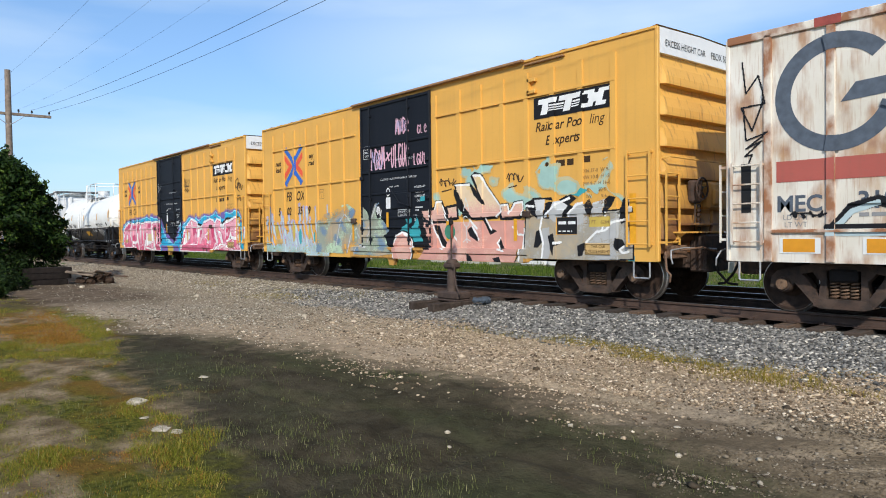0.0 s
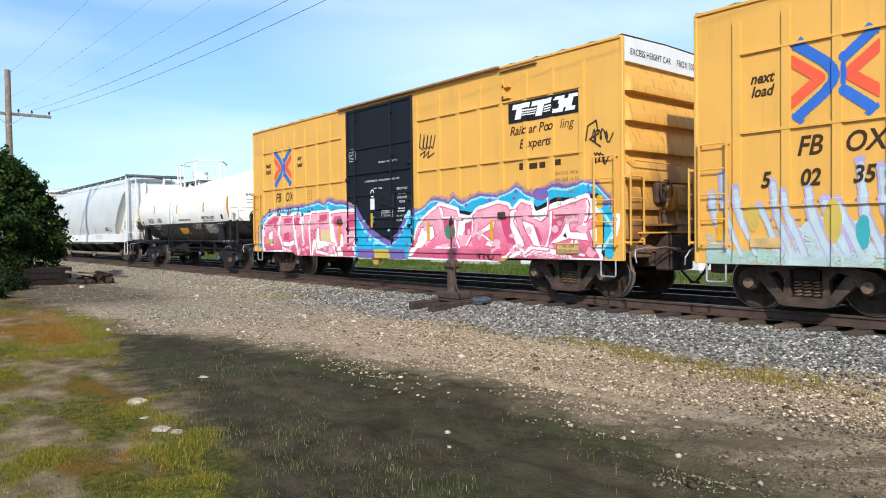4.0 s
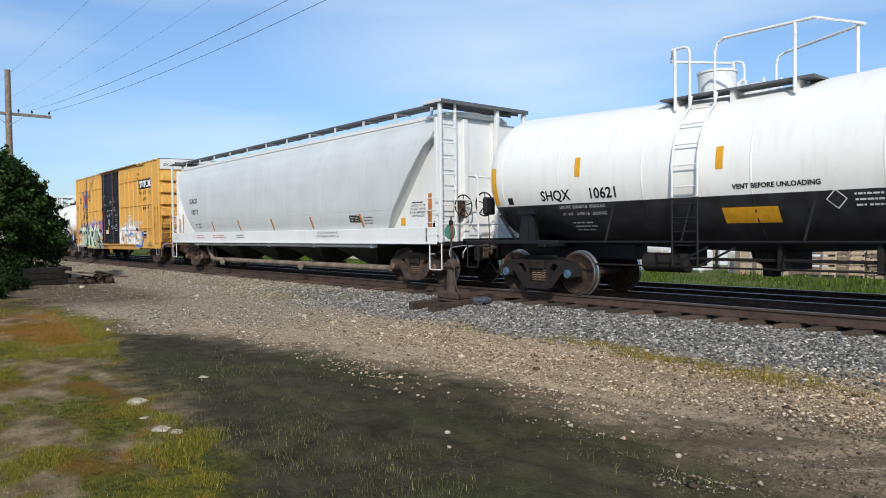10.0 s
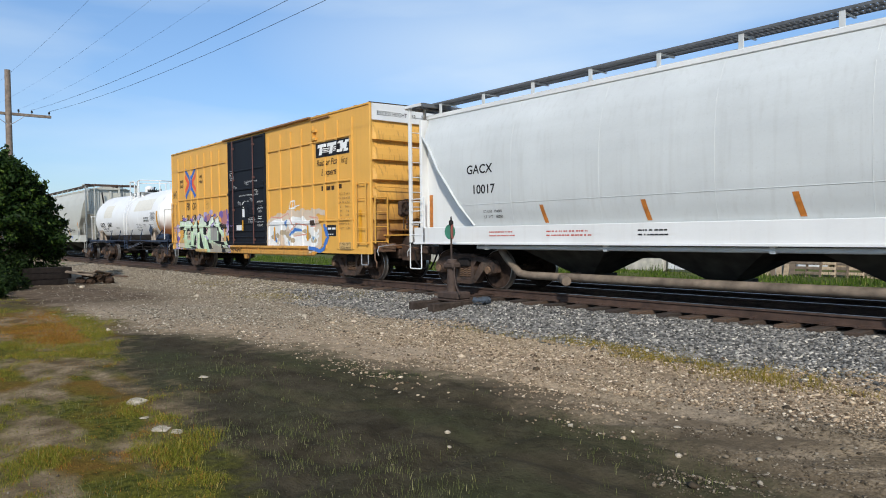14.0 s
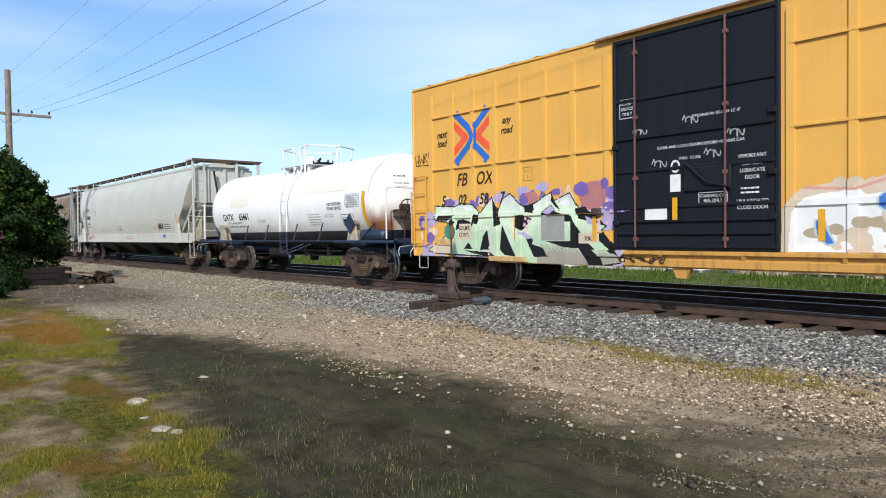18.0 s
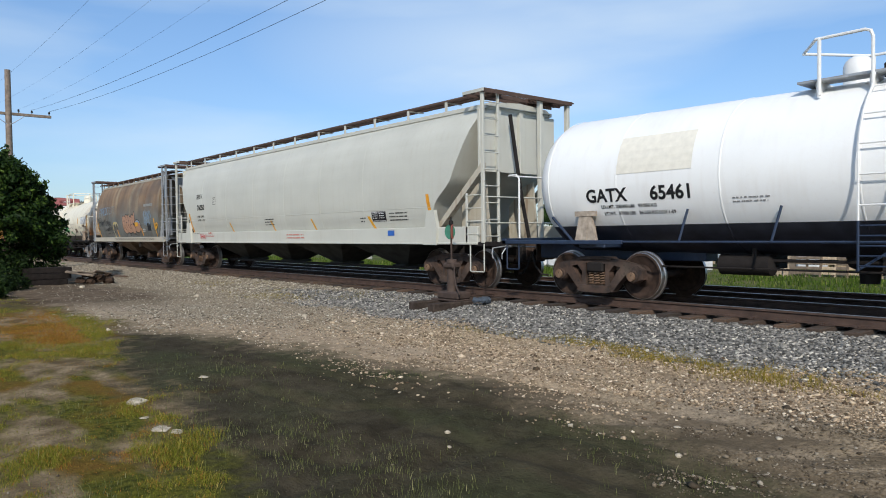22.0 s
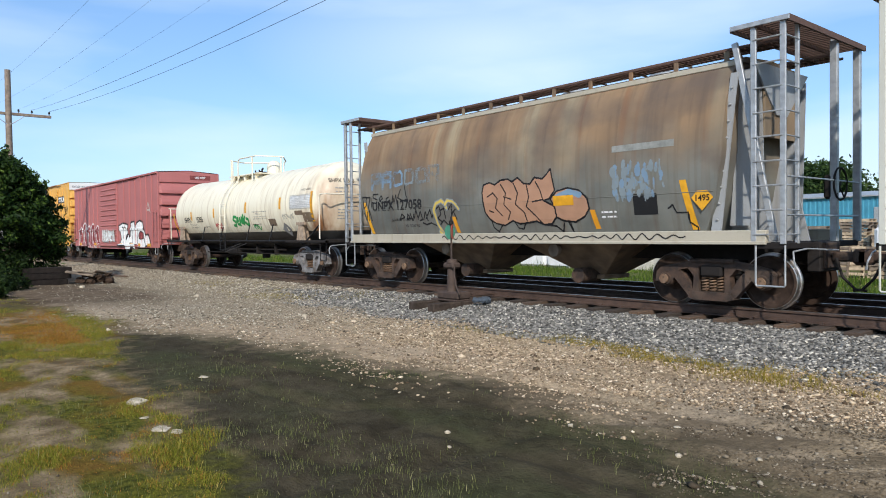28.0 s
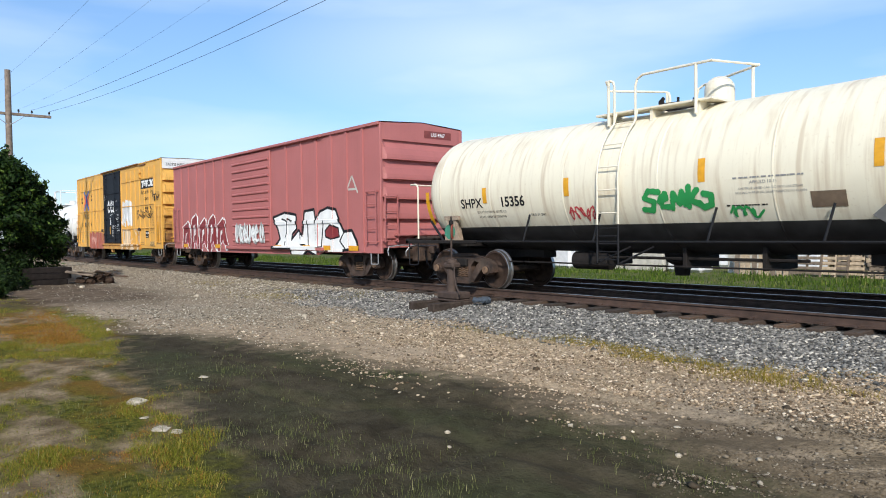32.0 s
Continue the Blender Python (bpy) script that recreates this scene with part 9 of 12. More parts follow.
def mixed_piece(car):
    w = Wall(-7.74, 7.74, 0.66, 3.0, 9)
    r = w.r
    w.put((w.X > -7.6) & (w.X < -3.4) & (w.Z < 1.30 + 0.25 * w.n) & (w.n + 0.8 * w.grain > -0.1), "ice")
    w.put((w.X > -7.6) & (w.X < -3.2) & (w.Z < 1.15 + 0.25 * w.n) & (w.n + 0.9 * w.grain < -0.25), "aqua")
    for k in range(17):
        x = -7.5 + 0.25 * k + r.uniform(-0.08, 0.08)
        h = r.uniform(1.65, 2.35)
        w.stroke([(x, h), (x + 0.06, 1.55), (x + 0.30, 1.0)], 0.065, "lilac", 0.6)
        w.stroke([(x + 0.015, h - 0.05), (x + 0.08, 1.5), (x + 0.31, 0.95)], 0.038, "ice", 0.5)
    for x in (-6.8, -5.6, -4.6):
        w.blob(x, 1.45, 0.10, 0.25, "gold", 0.5)
    for x in (-5.2, -4.3, -3.8):
        w.blob(x, 1.25, 0.08, 0.22, "teal", 0.5)
    sage, teal, base, cream, black, grey, pale, dark = (w.filler("sage"), w.filler("teal"), w.filler("salmon"), w.filler("cream", "black", 0.045),
                                                              w.filler("black"), w.filler("stone", "black", 0.02), w.filler("ash"), w.filler("black"))
    shine, edge = w.liner("white", 0.024), w.liner("white", 0.024)
    haze = (w.X > 1.5) & (w.X < 7.4) & (w.Z < 2.70 + 0.35 * w.n) & (w.Z > 1.9 + 0.4 * w.n)
    mist = wob(w.X, w.Z, 3.1, 2.0) + 0.6 * wob(w.X, w.Z, 8.0, 1.0) + 0.25 * w.n + 0.12 * w.grain
    w.put(haze & (mist > 0.22), "aqua_faint")
    w.put(haze & (mist > 0.52), "aqua")
    sage((-4.17, 0.8), (-4.1, 1.69), (-3.75, 1.94), (-3.18, 2.01), (-2.72, 2.19), (-2.37, 2.2), (-1.87, 1.96), (-1.62, 2.14), (-1.34, 1.94), (-1.19, 1.65), (-0.96, 2.11), (-0.77, 2.18), (-0.64, 1.92), (-0.66, 1.74), (-0.38, 1.53), (-0.32, 1.41), (-0.52, 1.28), (-0.35, 0.98), (-0.07, 0.81), (-0.72, 0.74))
    m = w.c == SPRAY_KEY.index("sage")
    w.c[m & (w.Z > 1.95 + 0.3 * w.n + 0.5 * w.grain) & (w.X < -1.6)] = -1
    w.put(m & (w.n + 0.7 * w.grain > 0.25), "mint2")
    w.put(m & (wob(w.X, w.Z, 3.7, 5.0) + 0.6 * w.grain > 0.35), "tan")
    w.c[m & (wob(w.X, w.Z, 2.9, 3.0) + 0.5 * w.grain > 0.45) & (w.X < -1.6)] = -1
    w.put(m & (wob(w.X, w.Z, 5.5, 1.0) + 0.5 * w.grain > 0.6), "slate")
    for q in ([(-3.1, 1.0), (-2.9, 1.6), (-2.6, 1.9), (-2.3, 1.7)], [(-2.5, 0.8), (-2.3, 1.3), (-2.0, 1.5), (-1.8, 1.2)], [(-1.4, 1.1), (-1.2, 1.7), (-0.95, 2.15)], [(-2.0, 0.8), (-1.8, 1.0), (-1.4, 0.95)]):
        w.stroke(q, 0.02, "grey", 0.4)
        w.stroke([(x + 0.05, z + 0.01) for x, z in q], 0.012, "silver", 0.4)
    w.put((w.X > -3.2) & (w.X < -1.6) & (w.Z < 1.9) & (w.n < -0.45), "tan")
    w.blob(-0.78, 1.95, 0.15, 0.20, "black", 0.1)
    w.scribble(-0.88, -0.68, 1.80, 2.08, "white", 0.014, 4)
    teal((0.14, 1.38), (0.45, 1.59), (0.68, 1.44), (0.92, 1.77), (1.08, 1.22), (1.19, 1.14), (0.75, 1.12), (0.51, 1.32))
    teal((0.4, 1.73), (0.53, 1.68), (0.68, 1.75), (0.68, 1.63), (0.51, 1.55))
    teal((1.05, 2.25), (1.22, 2.27), (1.22, 2.15), (1.03, 2.14))
    teal((4.27, 1.55), (4.6, 1.55), (4.54, 1.29), (4.35, 1.35), (4.21, 1.47))
    teal((5.73, 2.12), (6.03, 2.21), (6.25, 2.14), (6.05, 2.02), (5.83, 2.07))
    teal((7.12, 0.9), (7.31, 0.87), (7.31, 0.72), (7.18, 0.76))
    teal((0.2, 0.71), (0.67, 0.75), (0.76, 0.54), (0.2, 0.52))
    for a, q in ((0.50, "black"), (0.46, "white"), (0.42, "salmon"), (0.30, "blush")):
        w.put((np.hypot((w.X - 0.30 - 0.04 * (a < 0.4)) / a, (w.Z - 0.92) / (a * 1.0)) < 1) & (w.X > -0.12), q)
    base((0.96, 1.6), (4.6, 1.59), (4.55, 1.21), (4.43, 0.92), (4.29, 0.57), (1.59, 0.49), (0.76, 0.51), (1.26, 0.92))
    cream((1.03, 1.9), (1.6, 1.93), (1.65, 2.09), (1.82, 2.1), (1.9, 1.96), (2.01, 1.62), (1.6, 1.61), (1.27, 1.64))
    cream((2.01, 1.95), (2.41, 1.98), (2.45, 1.69), (2.11, 1.67))
    cream((2.33, 2.46), (2.83, 2.45), (3.32, 1.98), (2.93, 2.63), (3.02, 2.68), (3.23, 2.63), (3.4, 2.38), (3.86, 1.89), (3.89, 1.79), (3.73, 1.68), (3.32, 1.66), (2.93, 1.67), (2.57, 1.97))
    cream((3.88, 1.92), (4.06, 1.94), (4.12, 1.74), (4.28, 1.96), (4.5, 1.98), (4.54, 1.88), (4.52, 1.73), (4.42, 1.65), (3.9, 1.64))
    low = w.c == SPRAY_KEY.index("salmon")
    w.put(low & (w.n + 0.5 * w.grain > 0.35), "blush")
    w.put(low & (w.Z > 1.45 + 0.15 * w.n + 0.3 * w.grain) & (w.X < 3.2), "blush")
    top = w.c == SPRAY_KEY.index("cream")
    w.put(top & (w.Z < 1.95 + 0.12 * w.n + 0.25 * w.grain), "blush")
    w.put(top & (w.Z > 1.9) & (w.n > 0.45), "sand")
    black((2.28, 2.38), (2.47, 2.28), (2.67, 1.91), (2.85, 1.68), (2.7, 1.66), (2.41, 1.98), (2.28, 2.23))
    black((1.83, 2.01), (1.97, 1.97), (2.1, 1.69), (1.97, 1.68))
    black((1.57, 1.54), (1.74, 1.52), (1.88, 1.24), (2.01, 1.11), (1.96, 0.99), (1.85, 0.99), (1.65, 1.27))
    black((2.75, 1.41), (2.89, 1.48), (3.16, 1.2), (3.1, 1.12), (2.82, 1.26))
    black((3.22, 1.71), (3.37, 1.65), (3.51, 1.44), (3.74, 1.36), (3.51, 1.28), (3.41, 1.44))
    black((2.79, 0.88), (2.94, 0.8), (3.12, 0.51), (2.84, 0.5))
    black((3.76, 1.1), (3.87, 1.22), (3.95, 1.04), (4.03, 0.93), (3.87, 0.95))
    black((0.87, 1.91), (1.03, 1.9), (1.27, 1.36), (1.47, 0.93), (1.23, 0.92), (1.05, 1.34))
    black((2.83, 2.45), (2.96, 2.35), (3.31, 2.03), (3.27, 1.98), (2.98, 2.18))
    black((3.67, 0.76), (3.87, 0.8), (4, 0.54), (3.8, 0.53))
    black((0.76, 0.63), (1.14, 0.67), (1.44, 0.49), (0.98, 0.47))
    edge((2.33, 2.46), (2.83, 2.45))
    edge((2.96, 2.65), (3.23, 2.63), (3.4, 2.38), (3.86, 1.89), (3.89, 1.79), (3.73, 1.68))
    edge((1.38, 1.89), (1.45, 1.61), (1.65, 1.31), (1.82, 1.02), (1.96, 0.95))
    edge((1.86, 1.98), (2.04, 1.64), (2.19, 1.33), (2.38, 1.16))
    edge((3.88, 1.92), (4.06, 1.94), (4.12, 1.74), (4.28, 1.96), (4.5, 1.98), (4.54, 1.86), (4.5, 1.71))
    edge((4.21, 1.45), (4.33, 1.37), (4.35, 1.29), (4.54, 1.27))
    edge((3.87, 1.22), (3.74, 1.1), (3.85, 0.96), (4.03, 0.92))
    edge((2.92, 1.48), (3.16, 1.18))
    edge((3.37, 1.65), (3.55, 1.4))
    edge((1.6, 1.93), (1.65, 2.09), (1.82, 2.1))
    edge((0.11, 1.3), (0.26, 1.37), (0.51, 1.27), (0.7, 0.96))
    edge((2.82, 1.64), (3.07, 1.43))
    grey((4.65, 1.88), (5.14, 1.61), (6.03, 1.67), (7.28, 1.74), (7.28, 0.81), (5.69, 0.73), (5.32, 0.61), (4.64, 0.59), (4.29, 0.59), (4.58, 1.02))
    m = w.c == SPRAY_KEY.index("stone")
    w.put(m & (w.n + 0.6 * w.grain > 0.3), "tan")
    w.put(m & (w.n + 0.6 * w.grain < -0.4), "ash")
    pale((4.85, 2), (5.14, 2), (5.11, 1.65), (4.94, 1.59))
    pale((5.38, 1.95), (5.76, 1.98), (5.79, 1.86), (5.65, 1.67), (5.42, 1.53), (5.23, 1.65))
    pale((5.69, 1.4), (5.74, 1.67), (5.95, 1.85), (6.15, 1.87), (6.27, 1.78), (6.2, 1.51), (5.86, 1.42))
    pale((6.36, 1.88), (6.66, 1.95), (6.6, 1.65), (6.36, 1.61))
    pale((6.74, 1.53), (6.98, 1.59), (6.96, 1.2), (6.6, 1.16), (6.54, 1.29))
    pale((5.06, 1.4), (5.25, 1.43), (5.29, 0.94), (5.15, 0.62), (5.04, 0.75))
    pale((7.16, 1.92), (7.28, 1.93), (7.28, 1.63), (7.12, 1.52))
    m = w.c == SPRAY_KEY.index("ash")
    w.put(m & (w.Z > 1.75 + 0.3 * w.n), "silver")
    dark((4.6, 1.93), (4.83, 2.05), (5.35, 2.04), (5.38, 1.97), (5.16, 2), (4.85, 2), (4.94, 1.6), (4.77, 1.72))
    dark((5.16, 1.94), (5.38, 1.95), (5.21, 1.65), (5.11, 1.63))
    dark((5.51, 1.98), (5.8, 2.09), (5.97, 1.99), (5.79, 1.87), (5.92, 1.82), (5.71, 1.65), (5.62, 1.46), (5.55, 1.57), (5.74, 1.86))
    dark((6.15, 1.85), (6.28, 1.97), (6.38, 1.79), (6.28, 1.58), (6.23, 1.7))
    dark((6.63, 1.92), (6.75, 2.01), (6.92, 1.97), (6.83, 1.81), (6.68, 1.68), (6.6, 1.44), (6.55, 1.37), (6.63, 1.7))
    dark((6.98, 1.56), (7.05, 1.91), (7.16, 2), (7.2, 1.84), (7.13, 1.51), (7.02, 1.46))
    dark((6.89, 1.2), (7.05, 1.17), (7.1, 1.08), (6.95, 0.95), (6.86, 1.04))
    dark((4.89, 1.34), (5.04, 1.4), (5.05, 1.12), (4.94, 1.01), (4.82, 1.01))
    dark((5.21, 1.25), (5.38, 1.3), (5.42, 1.12), (5.57, 1.1), (5.38, 1.03), (5.36, 0.83), (5.27, 1.03))
    dark((6, 1.05), (6.2, 1.12), (6.13, 0.86), (6.02, 0.84))
    dark((7.17, 1.52), (7.28, 1.47), (7.28, 1.28), (7.19, 1.33))
    shine((5.06, 1.64), (5, 1.4), (5.08, 1.12), (5.05, 0.84), (5, 0.6))
    shine((5.7, 1.44), (5.77, 1.68), (5.95, 1.86), (6.13, 1.89))
    shine((6.68, 1.68), (6.58, 1.36))
    shine((6.2, 1.12), (6.44, 1.32), (6.66, 1.35), (6.83, 1.5), (7.12, 1.55))
    shine((5.14, 1.65), (5.42, 1.89), (5.78, 2))
    shine((5.38, 1.1), (5.56, 1.12))
    shine((4.65, 1.89), (4.83, 1.87))
    shine((7.07, 1.04), (6.98, 0.98), (7.05, 0.92), (7.18, 0.95))
    shine((4.46, 0.73), (4.58, 1.4))
    w.blob(5.72, 2.24, 0.30, 0.16, "aqua_faint", 0.4), w.blob(5.72, 2.22, 0.24, 0.12, "aqua", 0.4)
    w.put((w.X > 6.28) & (w.X < 6.80) & (w.Z > 1.42) & (w.Z < 1.62), "gold")
    w.stroke([(2.62, 1.85), (2.70, 2.15), (2.80, 1.86)], 0.012, "silver"), w.stroke([(2.65, 1.95), (2.78, 1.96)], 0.010, "silver")
    w.stroke([(2.72 + 0.10 * math.cos(a), 1.60 + 0.12 * math.sin(a)) for a in np.linspace(0, 6.3, 14)], 0.012, "silver")
    w.stroke([(2.72, 1.46), (2.73, 1.10)], 0.013, "silver"), w.stroke([(2.6, 1.12), (2.72, 1.2), (2.84, 1.14)], 0.013, "silver")
    w.scribble(1.75, 2.35, 2.45, 2.66, "brown", 0.012, 5)
    w.stroke([(1.85, 2.34), (2.2, 2.38)], 0.012, "brown")
    w.scribble(4.05, 4.5, 2.40, 2.62, "brown", 0.012, 4)
    w.stroke([(4.1, 2.30), (4.35, 2.34)], 0.012, "brown")
    keep_on_side(w)
    w.c[(w.X > 5.44) & (w.X < 6.0) & (w.Z > 1.27) & (w.Z < 1.63)] = -1
    w.paint(car, box_place(POOL_POSTS, (-1.62, 1.45)), POOL_CUTS, label="cream, pink and grey graffiti figures")
    t = Wall(-1.55, 1.4, 2.6, 4.6, 11)
    t.hooks(-1.15, -0.45, 3.03, 3.72, "pale_pink", 0.024, 4), t.hooks(-0.18, 0.60, 3.03, 3.76, "pale_pink", 0.022, 5), t.hooks(-1.12, -0.5, 3.08, 3.62, "lilac", 0.012, 3)
    t.hooks(0.02, 0.62, 3.92, 4.36, "pale_pink", 0.018, 4), t.hooks(0.06, 0.58, 3.98, 4.30, "lilac", 0.012, 3)
    t.hooks(0.76, 1.34, 3.06, 3.38, "pale_pink", 0.017, 4), t.hooks(0.95, 1.34, 3.84, 4.06, "pale_pink", 0.016, 3)
    t.stroke([(-0.42, 3.30), (-0.22, 3.46)], 0.03, "pale_pink"), t.stroke([(-0.36, 3.48), (-0.28, 3.28)], 0.03, "pale_pink")
    t.paint(car, lambda x, z: (x, -SIDE_R - 0.012, z), label="pink scrawled tags on the black door")


def green_piece(car):
    w = Wall(-7.74, 7.74, 0.66, 2.7, 15)
    r = w.r
    mint, dark, white, cobalt, tan = w.filler("mint", "black", 0.018), w.filler("black"), w.filler("white", "beige", 0.10), w.filler("cobalt", "ice", 0.02), w.filler("beige")
    for _ in range(150):
        x = r.uniform(-7.5, -1.3)
        w.blob(x, r.uniform(0.75, 2.15 + 0.15 * (x > -4)) - 0.4 * (x < -6.5), r.uniform(0.08, 0.22), r.uniform(0.08, 0.2), r.choice(["lilac", "lilac", "purple", "lilac", "cream"]), 0.3)
    for x, z, a, b, q in ((-2.15, 2.02, 0.34, 0.26, "rust2"), (-2.42, 2.16, 0.16, 0.14, "purple"), (-1.66, 2.06, 0.15, 0.12, "purple"), (-1.75, 1.80, 0.16, 0.09, "purple"), (-1.85, 2.24, 0.09, 0.10, "purple"), (-1.55, 1.72, 0.09, 0.10, "purple"), (-3.75, 2.05, 0.22, 0.14, "rust2"), (-3.95, 2.0, 0.1, 0.1, "purple"), (-3.05, 2.15, 0.16, 0.07, "purple"), (-2.0, 1.70, 0.2, 0.08, "lilac")):
        w.blob(x, z, a, b, q, 0.2)
    glint, plum = w.filler("white"), w.filler("lilac")
    mint((-6.94, 1.99), (-6.2, 1.95), (-5.97, 2.03), (-5.55, 1.97), (-5.34, 1.76), (-4.94, 2.12), (-4.74, 1.82), (-4.6, 2.06), (-4.38, 2.17), (-3.98, 1.87), (-3.66, 1.93), (-3.2, 2.14), (-3.13, 1.96), (-2.7, 2.11), (-2.5, 1.81), (-2.33, 1.65), (-1.81, 1.43), (-2.17, 1.24), (-1.51, 0.89), (-1.45, 0.74), (-1.88, 0.68), (-3.75, 0.67), (-5, 0.8), (-6.83, 0.84), (-7.19, 0.91), (-6.42, 1.33), (-6.48, 1.6), (-6.92, 1.65))
    dark((-6.78, 1.75), (-6.19, 1.75), (-6.51, 1.62), (-6.87, 1.66))
    dark((-6.11, 1.63), (-5.9, 1.65), (-5.53, 1.55), (-5.6, 1.45), (-5.9, 1.49), (-6.19, 1.39))
    dark((-5.53, 1.75), (-5.34, 1.74), (-5.44, 1.52), (-5.59, 1.57))
    dark((-5.23, 1.27), (-5.1, 1.4), (-5.01, 0.95), (-5.34, 0.94))
    dark((-4.9, 2.1), (-4.71, 1.77), (-4.68, 1.51), (-4.86, 1.46))
    dark((-4.7, 0.96), (-4.63, 1.51), (-4.32, 0.97), (-4.2, 0.8), (-4.57, 0.84))
    dark((-4.21, 1.69), (-3.98, 1.71), (-3.74, 1.61), (-4.02, 1.36), (-4.2, 1.43))
    dark((-3.98, 1.31), (-3.7, 1.17), (-3.74, 1.08), (-3.4, 0.99), (-3.29, 0.82), (-3.69, 0.81))
    dark((-3.97, 1.87), (-3.69, 1.92), (-3.68, 1.73), (-3.92, 1.76))
    dark((-3.45, 1.72), (-3.22, 1.9), (-3.04, 1.73), (-2.66, 1.64), (-2.61, 1.53), (-3.33, 1.53), (-3.34, 1.16), (-3.45, 1.16))
    dark((-3.19, 2.12), (-3.1, 1.95), (-2.93, 1.74), (-3.09, 1.85), (-3.21, 1.96))
    dark((-3.34, 1.14), (-2.68, 1.14), (-2.5, 1), (-2.88, 1.02))
    dark((-2.68, 1.64), (-2.36, 1.18), (-1.91, 0.83), (-1.83, 0.68), (-2.24, 0.69), (-2.5, 1), (-2.68, 1.14))
    dark((-2.56, 1.79), (-2.34, 1.82), (-2.06, 1.63), (-1.83, 1.43), (-2.5, 1.59))
    dark((-2.14, 1.25), (-1.88, 1.32), (-1.49, 0.89), (-1.66, 0.92))
    dark((-5.93, 0.93), (-5, 0.89), (-4.75, 0.77), (-5.2, 0.8))
    dark((-6.45, 1.59), (-6.19, 1.59), (-6.42, 1.3))
    dark((-5.74, 1.11), (-5.55, 0.96), (-5.9, 0.96))
    glint((-6.69, 1.89), (-6.33, 1.88), (-6.32, 1.82), (-6.67, 1.82))
    glint((-3.66, 1.87), (-3.41, 1.99), (-3.47, 1.87), (-3.62, 1.73))
    glint((-2.98, 1.93), (-2.75, 2.02), (-2.68, 1.86), (-2.88, 1.84))
    glint((-5.9, 1.95), (-5.59, 1.93), (-5.52, 1.84), (-5.82, 1.86))
    plum((-4.14, 1.32), (-3.98, 1.34), (-3.72, 1.22), (-3.86, 1.18))
    plum((-3.41, 1.73), (-3.22, 1.88), (-3.09, 1.78), (-3.25, 1.69))
    plum((-2.33, 1.64), (-2.09, 1.55), (-2.14, 1.46), (-2.28, 1.48))
    m = w.c == SPRAY_KEY.index("mint")
    w.put(m & (w.Z + 0.35 * w.grain < 1.40 + 0.25 * w.n), "mint2")
    w.put(m & (w.Z + 0.3 * w.grain > 2.0 + 0.2 * w.n), "silver")
    w.put(m & (w.X > -3.6) & (w.Z + 0.2 * w.grain < 0.98 + 0.1 * w.n), "stone")
    for x, z0, n in ((-4.98, 0.85, 7), (-2.95, 1.95, 5), (-2.05, 1.2, 6), (-1.75, 1.5, 5), (-3.9, 1.35, 5)):
        for k in range(n):
            w.blob(x + r.uniform(-0.08, 0.08), z0 + 0.07 * k, r.uniform(0.02, 0.045), r.uniform(0.02, 0.045), "pale_pink", 0.1)
    w.put((w.X > -3.45) & (w.X < -2.85) & (w.Z > 1.15) & (w.Z < 1.68), "grey")
    w.put((w.X > -6.05) & (w.X < -5.6) & (w.Z > 1.18) & (w.Z < 1.55), "beige")
    w.put((w.X > -2.5) & (w.X < -2.0) & (w.Z > 1.10) & (w.Z < 1.30), "beige")
    w.put((w.X > -7.0) & (w.X < -6.3) & (w.Z > 0.86) & (w.Z < 1.04), "beige")
    # pale blotchy figure beyond the door
    white((1.52, 0.89), (1.57, 1.6), (1.78, 1.84), (2.05, 1.9), (2.31, 1.92), (2.53, 1.99), (2.66, 1.85), (2.9, 1.89), (3.18, 1.88), (3.28, 1.99), (3.88, 1.92), (4.01, 1.99), (4.29, 1.81), (4.67, 1.87), (4.85, 1.79), (5.04, 1.52), (5.04, 1.05), (4.59, 0.86), (1.52, 0.79))
    m = w.c == SPRAY_KEY.index("white")
    w.put(m & (w.n > 0.42) & (w.Z < 1.7), "beige")
    w.put((w.X > 1.4) & (w.X < 5.4) & (w.Z > 1.9 + 0.15 * w.n) & (w.c == -1) & (w.Z < 2.12 + 0.15 * w.n) & (w.X > 2.2), "beige")
    for _ in range(12):
        w.blob(r.uniform(1.8, 5.2), r.uniform(1.05, 1.45), r.uniform(0.10, 0.22), 0.08, "tan", 0.15)
    w.stroke([(1.8, 1.95), (2.5, 1.9), (3.0, 2.05), (3.4, 1.6), (3.05, 1.35), (3.6, 1.7), (4.3, 1.62), (4.25, 1.35), (3.4, 1.3)], 0.022, "salmon")
    w.stroke([(4.4, 1.9), (4.9, 1.85), (4.8, 1.6), (4.45, 1.6)], 0.02, "salmon")
    tan((2.85, 1.47), (2.83, 1.54), (2.95, 1.74), (3.03, 1.56), (2.9, 1.38))
    tan((3.27, 1.35), (3.63, 1.42), (3.97, 1.41), (3.93, 1.34), (3.36, 1.3))
    tan((2.04, 1.41), (2.15, 1.37), (2.16, 1.17))
    cobalt((1.95, 1.45), (2.07, 1.49), (2.12, 1.31), (2.23, 1.11), (2.12, 1.09), (1.97, 1.25))
    cobalt((2.81, 1.78), (2.9, 1.85), (2.96, 1.76), (2.88, 1.57), (2.8, 1.64))
    cobalt((3.07, 1.32), (3.24, 1.43), (3.44, 1.57), (3.97, 1.51), (3.97, 1.44), (3.5, 1.45), (3.27, 1.36), (3.18, 1.29))
    cobalt((2.96, 1.17), (3.07, 1.1), (3.15, 0.95), (3.04, 1))
    cobalt((4.2, 1.5), (4.28, 1.46), (4.3, 1.36), (4.21, 1.41))
